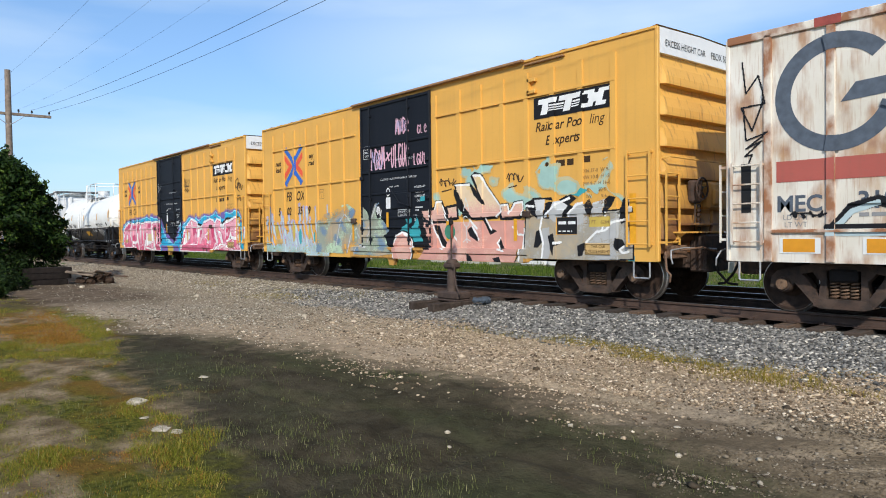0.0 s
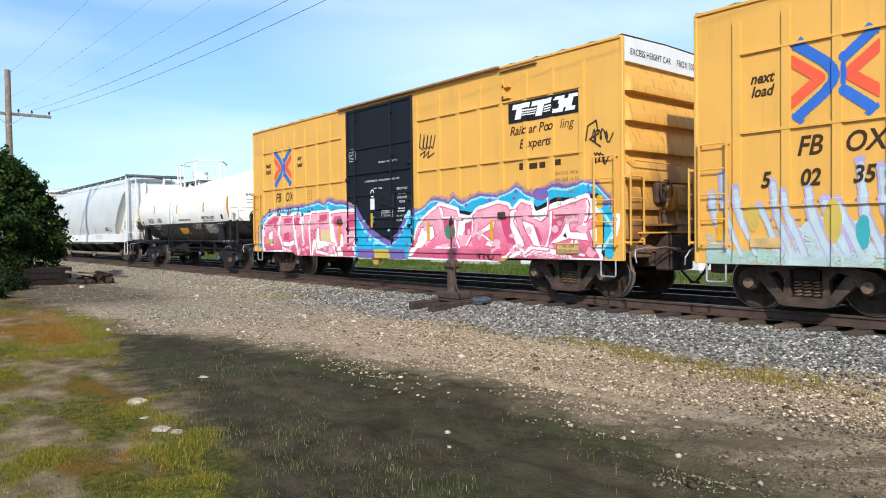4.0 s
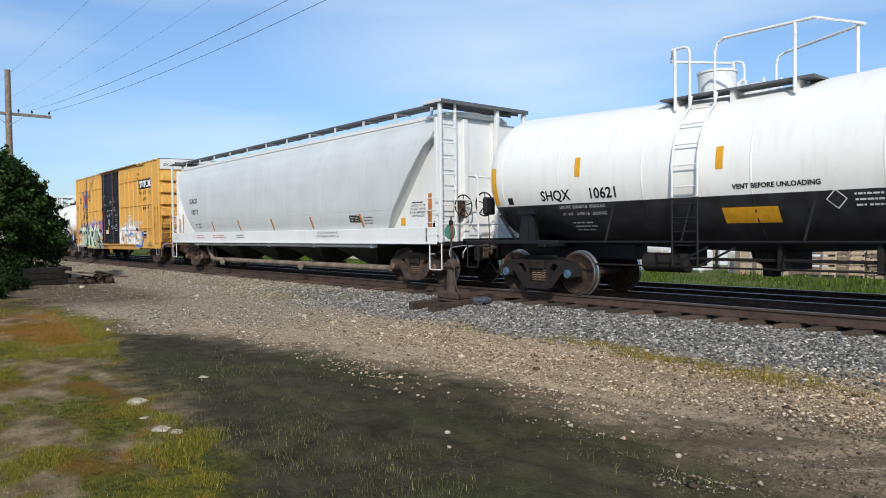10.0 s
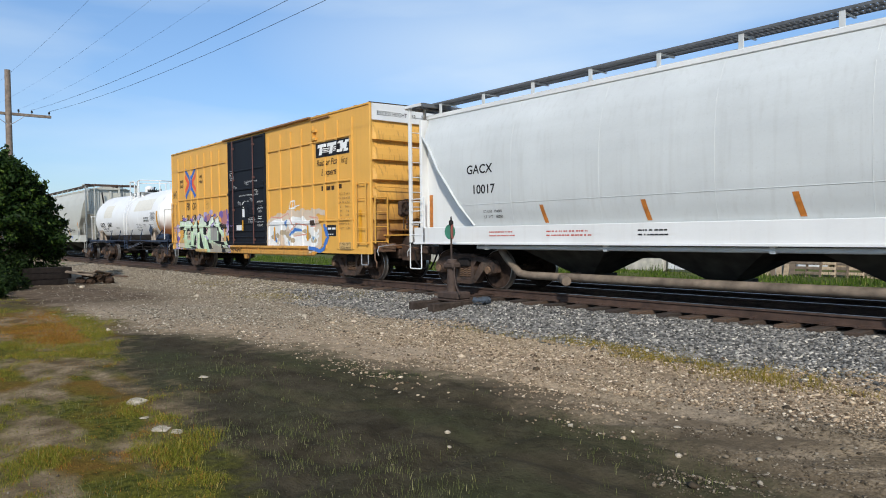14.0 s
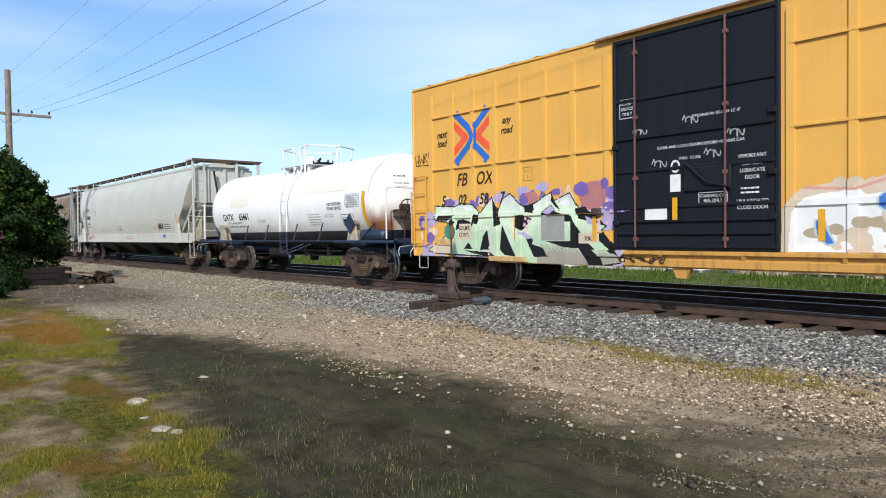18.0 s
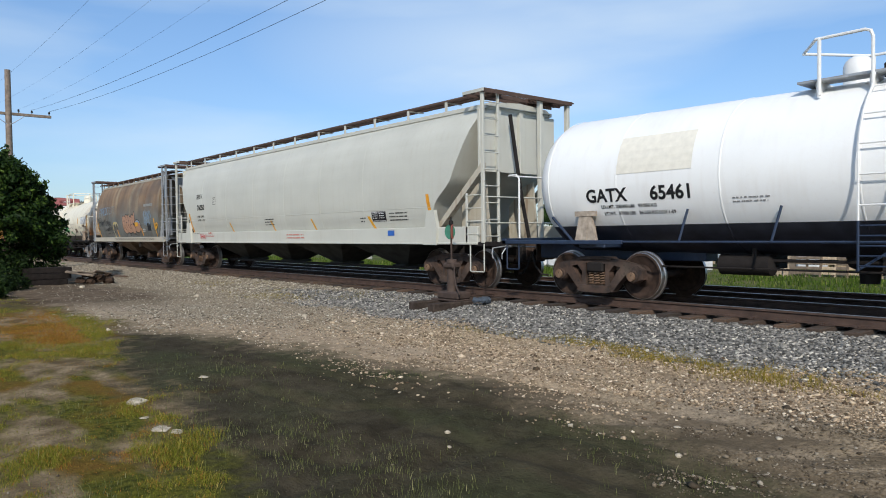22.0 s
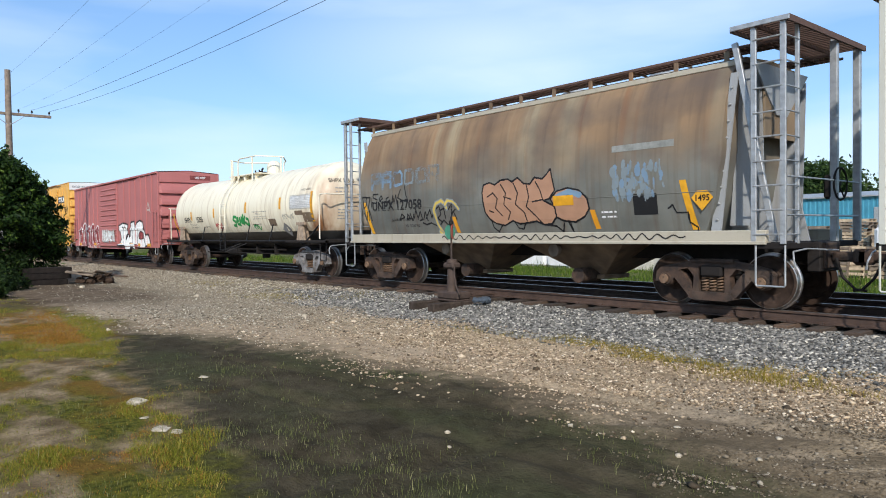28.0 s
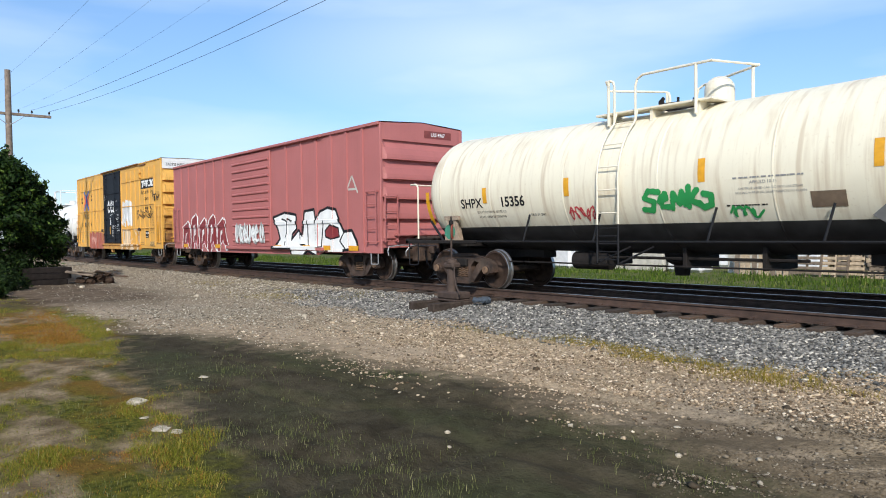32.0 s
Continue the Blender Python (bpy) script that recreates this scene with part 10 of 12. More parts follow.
    cobalt((4.62, 1.29), (4.74, 1.25), (4.67, 1.12))
    w.stroke([(4.6, 0.92), (5.0, 0.82), (5.3, 0.92), (5.5, 1.25), (5.35, 1.6)], 0.06, "cobalt")
    w.stroke([(3.15, 2.2), (3.25, 2.42), (3.45, 2.44), (3.5, 2.2), (3.1, 2.18), (3.75, 2.28)], 0.016, "white", 0.5)
    w.stroke([(3.32, 2.2), (3.34, 2.46)], 0.014, "white")
    w.scribble(-1.5, -0.5, 0.74, 0.88, "brown", 0.013, 6)
    w.c[(w.Z < 0.98) & (w.X > 1.4) & (w.X < 4.5)] = -1
    keep_on_side(w)
    w.paint(car, box_place(POOL_POSTS), POOL_CUTS, label="pale green graffiti figures outlined in black")
    for txt, x, z in (("LD.LMT.", -5.86, 1.40), ("LT.WT.", -5.88, 1.25), ("215000", -5.18, 1.40), ("70K", -2.26, 1.15)):
        lettering(car, txt, x, z, 0.085, M["ink_brown"] if x != -5.18 else M["ink_white"], flat_side(-SIDE_P - 0.016), 0, 0.9, 0.003)
    part("notice_board", G().box(-5.0, -3.92, -SIDE_P - 0.075, -SIDE_P - 0.012, 0.70, 0.81, 0.006), M["notice"], car, "ochre notice strip along the sill")
    t = Wall(-1.55, 1.4, 1.2, 3.6, 19)
    for x, z in ((-1.2, 3.1), (-0.2, 3.2), (0.2, 2.6), (-0.8, 2.5), (0.6, 2.9)):
        t.scribble(x, x + 0.28, z - 0.06, z + 0.10, "ash", 0.009, 3)
    t.put((t.X > -0.95) & (t.X < -0.5) & (t.Z > 1.5) & (t.Z < 1.78) & (t.n > -0.4), "white")
    t.paint(car, lambda x, z: (x, -SIDE_R - 0.012, z), label="white chalk scrawls on the black door")


def red_piece(car):
    rp = [7.05, 6.22, 5.38, 4.5, 3.55, 2.55, -7.05, -6.2, -5.3, -4.4, -3.5, -2.6]
    w = Wall(-7.7, 7.7, 0.70, 2.3, 25)
    r = w.r
    w.shape([(1.59, 1.92), (2.4, 2.06), (3.16, 1.97), (3.2, 1.53), (2.91, 1.37), (2.86, 1.17), (3.34, 1.47), (3.61, 1.29), (3.73, 2.06), (4.31, 2.1), (4.41, 1.75), (4.7, 2.03), (5.14, 2.13), (5.59, 2.06), (5.83, 1.65), (6.04, 1.39), (6.46, 1.43), (6.71, 1.1), (6.76, 0.93), (5.98, 0.88), (5.93, 0.65), (5.12, 0.64), (5.08, 0.89), (4.64, 0.68), (4.04, 0.86), (3.72, 0.67), (3.02, 0.62), (2.95, 0.89), (1.65, 0.89), (2.08, 1.21), (1.92, 1.54)],
            "white", "black", 0.06)
    for q in ([(2.21, 1.86), (2.6, 1.78), (2.58, 1.42), (2.34, 1.01)], [(3.41, 1.41), (3.43, 1.02), (3.74, 1.02)], [(3.92, 1.76), (3.95, 1.02)], [(4.41, 1.75), (4.42, 1.1)], [(4.89, 1.74), (4.75, 0.98)], [(6.04, 1.39), (5.81, 1.14), (6.08, 0.92)], [(2.61, 1.86), (2.91, 1.77)]):
        w.stroke(q, 0.028, "black", 0.25)
    w.shape([(4.99, 1.44), (5.27, 1.62), (5.73, 1.51), (5.78, 1.27), (5.34, 1.2), (5.02, 1.27)], "maroon", "black", 0.035)
    for k in range(5):
        a, h = -6.75 + 0.92 * k, (1.75, 2.05, 1.85, 2.0, 1.80)[k]
        for col, wd in (("white", 0.23), ("maroon", 0.17)):
            w.stroke([(a, 0.9), (a + 0.1, h - 0.15), (a + 0.45, h)], wd, col, 0.3)
            w.stroke([(a + 0.45, h), (a + 0.55, 1.35), (a + 0.25, 1.2)], wd * 0.9, col, 0.3)
            w.stroke([(a + 0.55, 1.3), (a + 0.75, 0.95)], wd * 0.9, col, 0.3)
        w.stroke([(a + 0.12, 1.1), (a + 0.2, h - 0.3)], 0.03, "white", 0.4)
        w.stroke([(a + 0.3, 1.0), (a + 0.42, 1.15)], 0.03, "rose", 0.4)
    keep_on_side(w, 7.8, 0.70)
    place = box_place(rp)
    w.paint(car, place, [p + d for p in rp for d in (-0.05, 0.05)], label="white and dark red graffiti figures")
    t = Wall(-1.65, 1.4, 0.95, 2.1, 27)
    for q in range(3):
        t.hooks(-1.35, 1.05, 1.08 + 0.03 * q, 1.80 - 0.05 * q, ("grey", "silver", "white")[q], 0.06 - 0.012 * q, 5 + q)
    t.paint(car, lambda x, z: (x, -SIDE_R - 0.058, z), label="white and grey graffiti on the ribbed door")


def far_piece(car):
    w = Wall(-7.7, 7.7, 0.68, 3.6, 35)
    r = w.r
    w.put((w.X > -5.0) & (w.X < -1.7) & (w.Z < 1.62 + 0.15 * w.n), "rust")
    w.scribble(-4.6, -3.4, 0.95, 1.4, "salmon", 0.04, 6)
    w.hooks(1.7, 3.3, 2.0, 3.2, "white", 0.14, 3)
    w.hooks(1.75, 3.2, 2.1, 3.1, "silver", 0.08, 3)
    w.put((w.X > 1.7) & (w.X < 4.6) & (w.Z < 1.72) & (w.n > -0.1), "cream")
    w.scribble(4.2, 6.5, 2.2, 2.7, "brown", 0.02, 10)
    w.scribble(6.6, 7.5, 3.0, 3.5, "brown", 0.03, 5)
    keep_on_side(w)
    w.paint(car, box_place(POOL_POSTS), POOL_CUTS, label="faded red and white graffiti patches")
    t = Wall(-1.5, 1.4, 1.2, 3.8, 37)
    t.hooks(-0.9, 0.5, 2.7, 3.35, "white", 0.07, 3)
    t.stroke([(-0.5, 2.4), (0.7, 2.3)], 0.05, "white"), t.stroke([(0.1, 2.3), (0.0, 1.4)], 0.05, "white")
    t.paint(car, lambda x, z: (x, -SIDE_R - 0.012, z), label="white graffiti on the black door")


def door_end_tag(car):
    w = Wall(-7.74, -7.05, 2.95, 3.45, 19)
    for q in ([(-7.7, 3.28), (-7.66, 3.04)], [(-7.65, 3.12), (-7.57, 3.15), (-7.58, 3.30), (-7.56, 3.06)], [(-7.54, 3.31), (-7.51, 3.06), (-7.45, 3.2), (-7.37, 3.06), (-7.37, 3.3)], [(-7.34, 3.09), (-7.32, 3.29), (-7.23, 3.3), (-7.31, 3.18), (-7.21, 3.09)], [(-7.17, 3.36), (-7.16, 3.18)], [(-7.67, 3.03), (-7.15, 3.02)]):
        w.stroke(q, 0.009, "brown")
    w.paint(car, lambda x, z: (x, -SIDE_P - 0.009, z), label="small scrawled tag beside the car's corner")


door_end_tag(BOX[6])
mixed_piece(BOX[2]), pink_piece(BOX[3]), green_piece(BOX[6]), red_piece(BOX[11]), far_piece(BOX[12])

# scrawls on the white leader
w = Wall(-7.85, -2.0, 1.2, 4.2, 41)
zz = [(-7.66, 4.0), (-7.6, 3.5), (-7.4, 3.75), (-7.28, 3.3), (-7.68, 3.28), (-7.5, 2.9), (-7.3, 3.4)]
w.stroke(zz, 0.013, "black")
w.stroke([(-7.64, 3.25), (-7.6, 2.75), (-7.25, 2.85), (-7.6, 2.62), (-7.35, 2.72), (-7.62, 2.5), (-7.5, 2.52), (-7.55, 2.4)], 0.013, "black")
w.scribble(-6.9, -6.4, 1.50, 1.60, "black", 0.014, 5)
w.stroke([(-6.3, 1.32), (-6.05, 1.62), (-5.7, 1.72), (-5.5, 1.66)], 0.075, "black")
w.stroke([(-6.28, 1.32), (-6.04, 1.58), (-5.7, 1.69)], 0.04, "ice")
w.put((w.X > -6.4) & (w.X < -4.0) & (w.Z < 1.38) & (w.Z > 1.22), "ice")
w.stroke([(-6.4, 1.36), (-4.0, 1.36)], 0.03, "black")
w.paint(BOX[1], box_place([-7.25, -6.33, -5.4, -4.5]), [p + d for p in (-7.25, -6.33, -5.4, -4.5) for d in (-0.055, 0.055)], label="black and pale grey scrawled graffiti")

# tags on the brown hopper
w = Wall(-5.35, 4.8, 1.32, 3.05, 43)
bubble, ink, glow = w.filler("orange", "black", 0.026), w.liner("black", 0.015), w.liner("haze", 0.075)
bubble((-0.47, 2.23), (-0.41, 2.4), (-0.22, 2.44), (-0.06, 2.38), (0.13, 2.47), (0.35, 2.48), (0.47, 2.41), (0.64, 2.49), (0.81, 2.36), (1, 2.33), (1.13, 2.46), (1.35, 2.42), (1.48, 2.52), (1.56, 2.61), (1.66, 2.18), (1.51, 2.02), (1.34, 1.98), (1.64, 1.84), (1.68, 1.66), (1.52, 1.51), (1.32, 1.49), (1.1, 1.57), (0.87, 1.54), (0.62, 1.52), (0.42, 1.59), (0.16, 1.49), (-0.1, 1.54), (-0.27, 1.63), (-0.41, 1.79), (-0.44, 1.97))
bubble((1.55, 2), (1.72, 2.15), (2, 2.2), (2.28, 2.14), (2.47, 1.98), (2.5, 1.78), (2.38, 1.63), (2.14, 1.53), (1.85, 1.56), (1.67, 1.64), (1.64, 1.87))
ink((-0.31, 2.13), (-0.13, 2.21), (0.01, 2.08), (-0.07, 1.87), (0.12, 1.7))
ink((-0.14, 1.78), (-0.27, 1.82))
ink((0.13, 2.38), (0.27, 2.19), (0.2, 1.94), (0.38, 1.77), (0.29, 1.62))
ink((0.21, 2.11), (0.43, 2.05))
ink((0.51, 2.39), (0.63, 2.17), (0.55, 1.93), (0.79, 1.75), (0.84, 1.57))
ink((0.89, 2.34), (0.95, 2.07), (0.86, 1.87), (1.14, 1.64), (1.26, 1.51))
ink((1.15, 2.38), (1.27, 2.2), (1.34, 2), (1.05, 1.97))
ink((1.64, 2.04), (1.86, 2.1), (2.11, 2.04))
ink((-0.23, 1.63), (-0.21, 1.45), (-0.06, 1.35), (0.08, 1.5))
ink((0.46, 1.57), (0.56, 1.42), (0.7, 1.4), (0.79, 1.53))
ink((1.37, 1.48), (1.63, 1.45), (1.79, 1.33), (1.84, 1.5))
ink((1.96, 1.53), (2.05, 1.33), (2.01, 1.5))
w.stroke([(1.71, 2.03), (2, 2.13), (2.28, 2.06)], 0.07, "haze", 0.4)
for k, forms in enumerate(([[(0, 0), (0, 1), (0.9, 1), (0.9, 0.5), (0, 0.5)]], [[(0, 0), (0, 0.8), (0.3, 1), (0.9, 1), (0.9, 0)], [(0, 0.45), (0.9, 0.45)]], [[(0, 0.15), (0, 0.9), (0.7, 1), (0.9, 0.8), (0.9, 0.1), (0.2, 0), (0, 0.15)]],
                          [[(0, 0), (0, 1), (0.7, 1), (0.9, 0.7), (0.8, 0.1), (0, 0)]], [[(0, 0.15), (0, 0.9), (0.7, 1), (0.9, 0.8), (0.9, 0.1), (0.2, 0), (0, 0.15)]], [[(0, 0), (0, 1), (0.9, 1), (0.9, 0.5), (0, 0.5)], [(0.5, 0.5), (0.9, 0)]])):
    a, z0 = -4.83 + 0.49 * k, 2.56 + 0.012 * k
    for q in forms:
        w.stroke([(a + 0.40 * u, z0 + 0.36 * v) for u, v in q], 0.050, "haze" if k < 3 else "slate_fade", 0.7)
m = ((w.c == SPRAY_KEY.index("haze")) | (w.c == SPRAY_KEY.index("slate_fade"))) & (w.X < -1.7) & (w.n + 0.8 * w.grain + 0.45 * (w.X > -3.95) > 0.36)
w.c[m] = -1
for q in [[(-4.57, 2.41), (-4.79, 2.41), (-4.81, 2.32), (-4.62, 2.26), (-4.65, 2.16), (-4.85, 2.19)], [(-4.51, 2.22), (-4.36, 2.28), (-4.42, 2.36), (-4.52, 2.27), (-4.42, 2.16), (-4.28, 2.19)], [(-4.09, 2.3), (-4.2, 2.28), (-4.19, 2.16), (-4.04, 2.22), (-4.02, 2.14)], [(-3.95, 2.13), (-3.89, 2.34), (-3.85, 2.14), (-3.76, 2.35)], [(-3.76, 2.35), (-3.72, 2.12)], [(-3.55, 2.47), (-3.68, 2.27), (-3.44, 2.18), (-3.28, 2.22)], [(-3.38, 2.59), (-3.32, 2.32), (-3.26, 2.21)], [(-5.31, 2.35), (-5.14, 2.35), (-5.15, 2.12), (-5.27, 2.04), (-5.31, 2.35)], [(-5.11, 2.34), (-4.96, 2.33), (-5.06, 2.03)], [(-5.27, 1.92), (-5.19, 1.71), (-5.11, 1.94)], [(-5.09, 1.71), (-5.02, 2.0), (-4.94, 1.7)], [(-4.91, 2.32), (-4.89, 2.05)], [(-3.66, 1.69), (-3.55, 1.84), (-3.44, 1.76), (-3.66, 1.69)], [(-3.36, 1.68), (-3.3, 1.83), (-3.22, 1.75), (-3.33, 1.7), (-3.17, 1.72)], [(-3.2, 1.85), (-3.12, 1.67), (-3.04, 1.84)], [(-3.04, 1.72), (-2.94, 1.94), (-2.89, 1.69)], [(-2.87, 1.74), (-2.77, 1.88), (-2.71, 1.68), (-2.82, 1.66)], [(-2.67, 1.68), (-2.57, 1.87), (-2.5, 1.65)], [(-2.57, 1.7), (-2.38, 1.92), (-2.34, 1.71), (-2.2, 1.9)], [(-2.71, 1.6), (-2.57, 1.55), (-2.38, 1.59), (-2.2, 1.52)], [(-2.13, 1.94), (-2.02, 1.99), (-1.98, 1.79), (-2.11, 1.7), (-1.95, 1.6)], [(-1.98, 1.89), (-1.85, 1.93), (-1.82, 1.69)], [(-1.68, 1.9), (-1.55, 2.02), (-1.59, 1.78), (-1.43, 1.9)], [(-1.63, 1.69), (-1.51, 1.86), (-1.41, 1.65)], [(-2.09, 1.51), (-1.89, 1.65), (-1.72, 1.5)]]:
    w.stroke(q, 0.016, "black", 0.3)
for q in [[(-1.85, 1.13), (-1.98, 1.32), (-2.13, 1.54), (-2.24, 1.9), (-2.13, 2.06), (-1.93, 2.12), (-1.79, 2.02), (-1.74, 1.93)], [(-1.79, 2.02), (-1.7, 2.11), (-1.53, 2.09), (-1.41, 2.01), (-1.31, 1.9)], [(-1.91, 1.13), (-2.02, 1.3), (-2.11, 1.37)]]:
    w.stroke(q, 0.055, "slate_fade", 0.3)
    w.stroke(q, 0.030, "gold", 0.5)
for k in range(90):
    w.blob(w.r.uniform(3.07, 4.2), w.r.uniform(1.95, 2.55), w.r.uniform(0.01, 0.05), w.r.uniform(0.02, 0.12), w.r.choice(["slate", "slate_fade", "slate_fade"]), 0.5)
w.stroke([(4.23, 1.72), (4.32, 1.78), (4.39, 1.64), (4.61, 1.64), (4.62, 1.47), (4.76, 1.38), (4.74, 1.21)], 0.014, "black")
w.paint(HOP9.car, HOP9.surf(0.008), label="orange bubble graffiti and scrawled tags")
w = Wall(-1.9, 4.9, 1.13, 1.34, 45)
w.stroke([(-1.9 + 0.035 * k, 1.225 + (0.035 + 0.02 * math.sin(k * 0.09)) * math.sin(k * 0.75 + 0.6 * math.sin(k * 0.13))) for k in range(186)], 0.011, "black")
w.paint(HOP9.car, lambda x, z: (x, -1.507, z), label="black wavy line along the sill")

# tags on the cream tank
w = Wall(-2.2, 5.8, 1.47, 2.5, 47)
for ln in ([(0.35, 2.02), (0.15, 2.05), (0.05, 1.92), (0.25, 1.85), (0.2, 1.70), (0.02, 1.72)], [(0.35, 1.85), (0.5, 1.9), (0.48, 1.98), (0.38, 1.9), (0.4, 1.76), (0.55, 1.75)],
           [(0.6, 1.72), (0.65, 1.98), (0.75, 1.8), (0.82, 2.0), (0.86, 1.78)], [(0.92, 1.75), (0.95, 2.08)], [(1.1, 2.02), (0.95, 1.86), (1.12, 1.78)], [(1.22, 1.95), (1.36, 1.92), (1.34, 1.76), (1.2, 1.72), (1.12, 1.80)]):
    w.stroke(ln, 0.05, "green", 0.25)
w.scribble(1.65, 2.15, 1.52, 1.72, "green", 0.02, 4)
w.scribble(-1.75, -1.1, 1.55, 1.85, "red", 0.014, 6)
w.scribble(4.0, 4.8, 1.85, 2.05, "grey", 0.008, 6)
w.paint(TANK10.car, TANK10.surf(0.009), label="green and red sprayed tags")
w = Wall(-7.15, -6.4, 1.14, 1.48, 49)
for q in ([(-7.050, 1.414), (-6.977, 1.210), (-6.921, 1.397)], [(-6.865, 1.414), (-6.876, 1.227)], [(-6.876, 1.312), (-6.770, 1.329)], [(-6.764, 1.414), (-6.753, 1.227)], [(-6.675, 1.380), (-6.703, 1.278), (-6.641, 1.236), (-6.596, 1.329), (-6.675, 1.380)], [(-6.473, 1.380), (-6.540, 1.380), (-6.563, 1.261), (-6.484, 1.227), (-6.473, 1.312)]):
    w.stroke(q, 0.014, "red", 0.3)
w.paint(HOP8.car, flat_side(-1.508), label="small red scrawled tag on the sill")
# ---------------------------------------------------------------- plants
def blades(name, label, xs, ys, hs, mat, lean=0.5, width=0.006, seed=5, z=None):
    """Grass: thin tapered blades, each bent over once."""
    r = np.random.default_rng(seed)
    n = len(xs)
    a, b = r.uniform(0, 2 * np.pi, n), r.uniform(0, 2 * np.pi, n)
    base = np.stack([xs, ys, ground_z(xs, ys) - 0.005 if z is None else z], 1)
    side = np.stack([np.cos(a), np.sin(a), np.zeros(n)], 1) * (width * r.uniform(0.6, 1.5, n))[:, None]
    out = np.stack([np.cos(b), np.sin(b), np.zeros(n)], 1) * (hs * lean * r.uniform(0.1, 1, n))[:, None]
    up = np.stack([np.zeros(n), np.zeros(n), hs], 1)
    v = np.stack([base - side, base + side, base + side * 0.7 + up * 0.6 + out * 0.35, base - side * 0.7 + up * 0.6 + out * 0.35, base + up + out], 1)
    me = bpy.data.meshes.new(name)
    me.vertices.add(n * 5)
    me.vertices.foreach_set("co", v.reshape(-1).astype(np.float32))
    f = np.array([0, 1, 2, 3, 3, 2, 4])
    loops = (f[None] + (np.arange(n) * 5)[:, None]).reshape(-1)
    me.loops.add(len(loops))
    me.loops.foreach_set("vertex_index", loops.astype(np.int32))
    me.polygons.add(n * 2)
    st = np.stack([np.arange(n) * 7, np.arange(n) * 7 + 4], 1).reshape(-1)
    me.polygons.foreach_set("loop_start", st.astype(np.int32))
    me.update(calc_edges=True)
    me.materials.append(mat)
    return tagged(new(name, me), label, "grass", kind="stuff")


M["grass"] = by_island("green and straw grass", (0.070, 0.088, 0.009), (0.25, 0.235, 0.026), 0.9, (0.44, 0.34, 0.10))
M["grass_rust"] = by_island("rust-brown dry grass", (0.14, 0.065, 0.012), (0.40, 0.18, 0.032), 0.9, (0.38, 0.28, 0.07))
M["grass_thin"] = by_island("thin olive grass", (0.055, 0.065, 0.020), (0.155, 0.165, 0.055), 0.9, (0.30, 0.28, 0.14))
M["moss"] = by_island("yellow-green moss", (0.11, 0.095, 0.014), (0.30, 0.225, 0.035), 0.9, (0.36, 0.22, 0.07))
M["grass_tall"] = by_island("fresh green tall grass", (0.022, 0.048, 0.006), (0.10, 0.16, 0.018), 0.8, (0.22, 0.22, 0.07))


def clumps(x, y, s=0.0):
    return smooth_step(-0.25, 0.45, wob(x, y, 1.15, s) * 0.6 + wob(x, y, 2.9, s + 1) * 0.45 + 0.08)


def tufts(x, y, s=0.0):
    """Ragged patches at three sizes."""
    return wob(x * 0.7, y * 1.3, 1.3, s) * 0.55 + wob(x, y, 3.3, s + 1) * 0.35 + wob(x, y, 8.7, s + 2) * 0.30


def rust_band(x, y):
    return np.exp(-((x + 15.2) / 2.6) ** 2 - ((y + 0.12 * (x + 15.2) + 9.6) / 0.62) ** 2)


def green_rim(x, y):
    return np.exp(-((x + 14.0) / 3.6) ** 2 - ((y + 0.10 * (x + 15.2) + 8.95) / 0.26) ** 2) + 0.8 * np.exp(-((x + 11.4) / 0.9) ** 2 - ((y + 9.75) / 0.35) ** 2)


def rusty(x, y):
    return smooth_step(-0.12, 0.5, tufts(x + 3, y, 0.4) + 1.5 * rust_band(x, y) - 2.2 * green_rim(x, y))


r5 = np.random.default_rng(21)
gxs, gys = strewn(2600000, -28, 0, -13.6, -8.2, lambda x, y: smooth_step(-0.12, 0.2, grass_edge(x) - y + 0.25 * wob(x, y, 3.1, 2.0)) * np.clip(0.07 + 0.93 * smooth_step(-0.12, 0.38, tufts(x, y)) + rust_band(x, y) + green_rim(x, y), 0, 1), 31, 5.6)
rs = r5.uniform(size=len(gxs)) < 0.10 + rusty(gxs, gys) * 0.78
hh = (r5.gamma(4, 0.0062, len(gxs)) + 0.007) * (0.45 + 0.8 * smooth_step(-0.2, 0.7, tufts(gxs, gys)) + 0.5 * smooth_step(-11, -14, gxs) + 0.7 * green_rim(gxs, gys))
blades("grass", "short green and straw-coloured weeds on the yard", gxs[~rs], gys[~rs], hh[~rs], M["grass"], 1.1, 0.0015, 6)
blades("grass", "rust-brown dry weeds on the yard", gxs[rs], gys[rs], hh[rs], M["grass_rust"], 1.1, 0.0015, 7)
gxs, gys = strewn(240000, -18, 2, -12.2, -6.6, lambda x, y: (y < dirt_edge(x) - 0.05) * (0.02 + 0.42 * (1 - 0.7 * smooth_step(-4.2, -2.6, x)) * smooth_step(0.0, 0.75, tufts(x + 1, y, 3.0) + 0.25 * np.exp(-((x + 6.3) / 1.6) ** 2 - ((y + 9.4) / 0.5) ** 2) + 0.3 * np.exp(-((x + 4.3) / 1.2) ** 2 - ((y + 9.6) / 0.5) ** 2))) * (1 - 0.8 * np.clip(rut_depth(x, y), 0, 1)), 33, 5.0)
blades("grass", "sparse thin grass on dark dirt", gxs, gys, r5.gamma(4, 0.009, len(gxs)) + 0.012, M["grass_thin"], 0.7, 0.0018, 8)
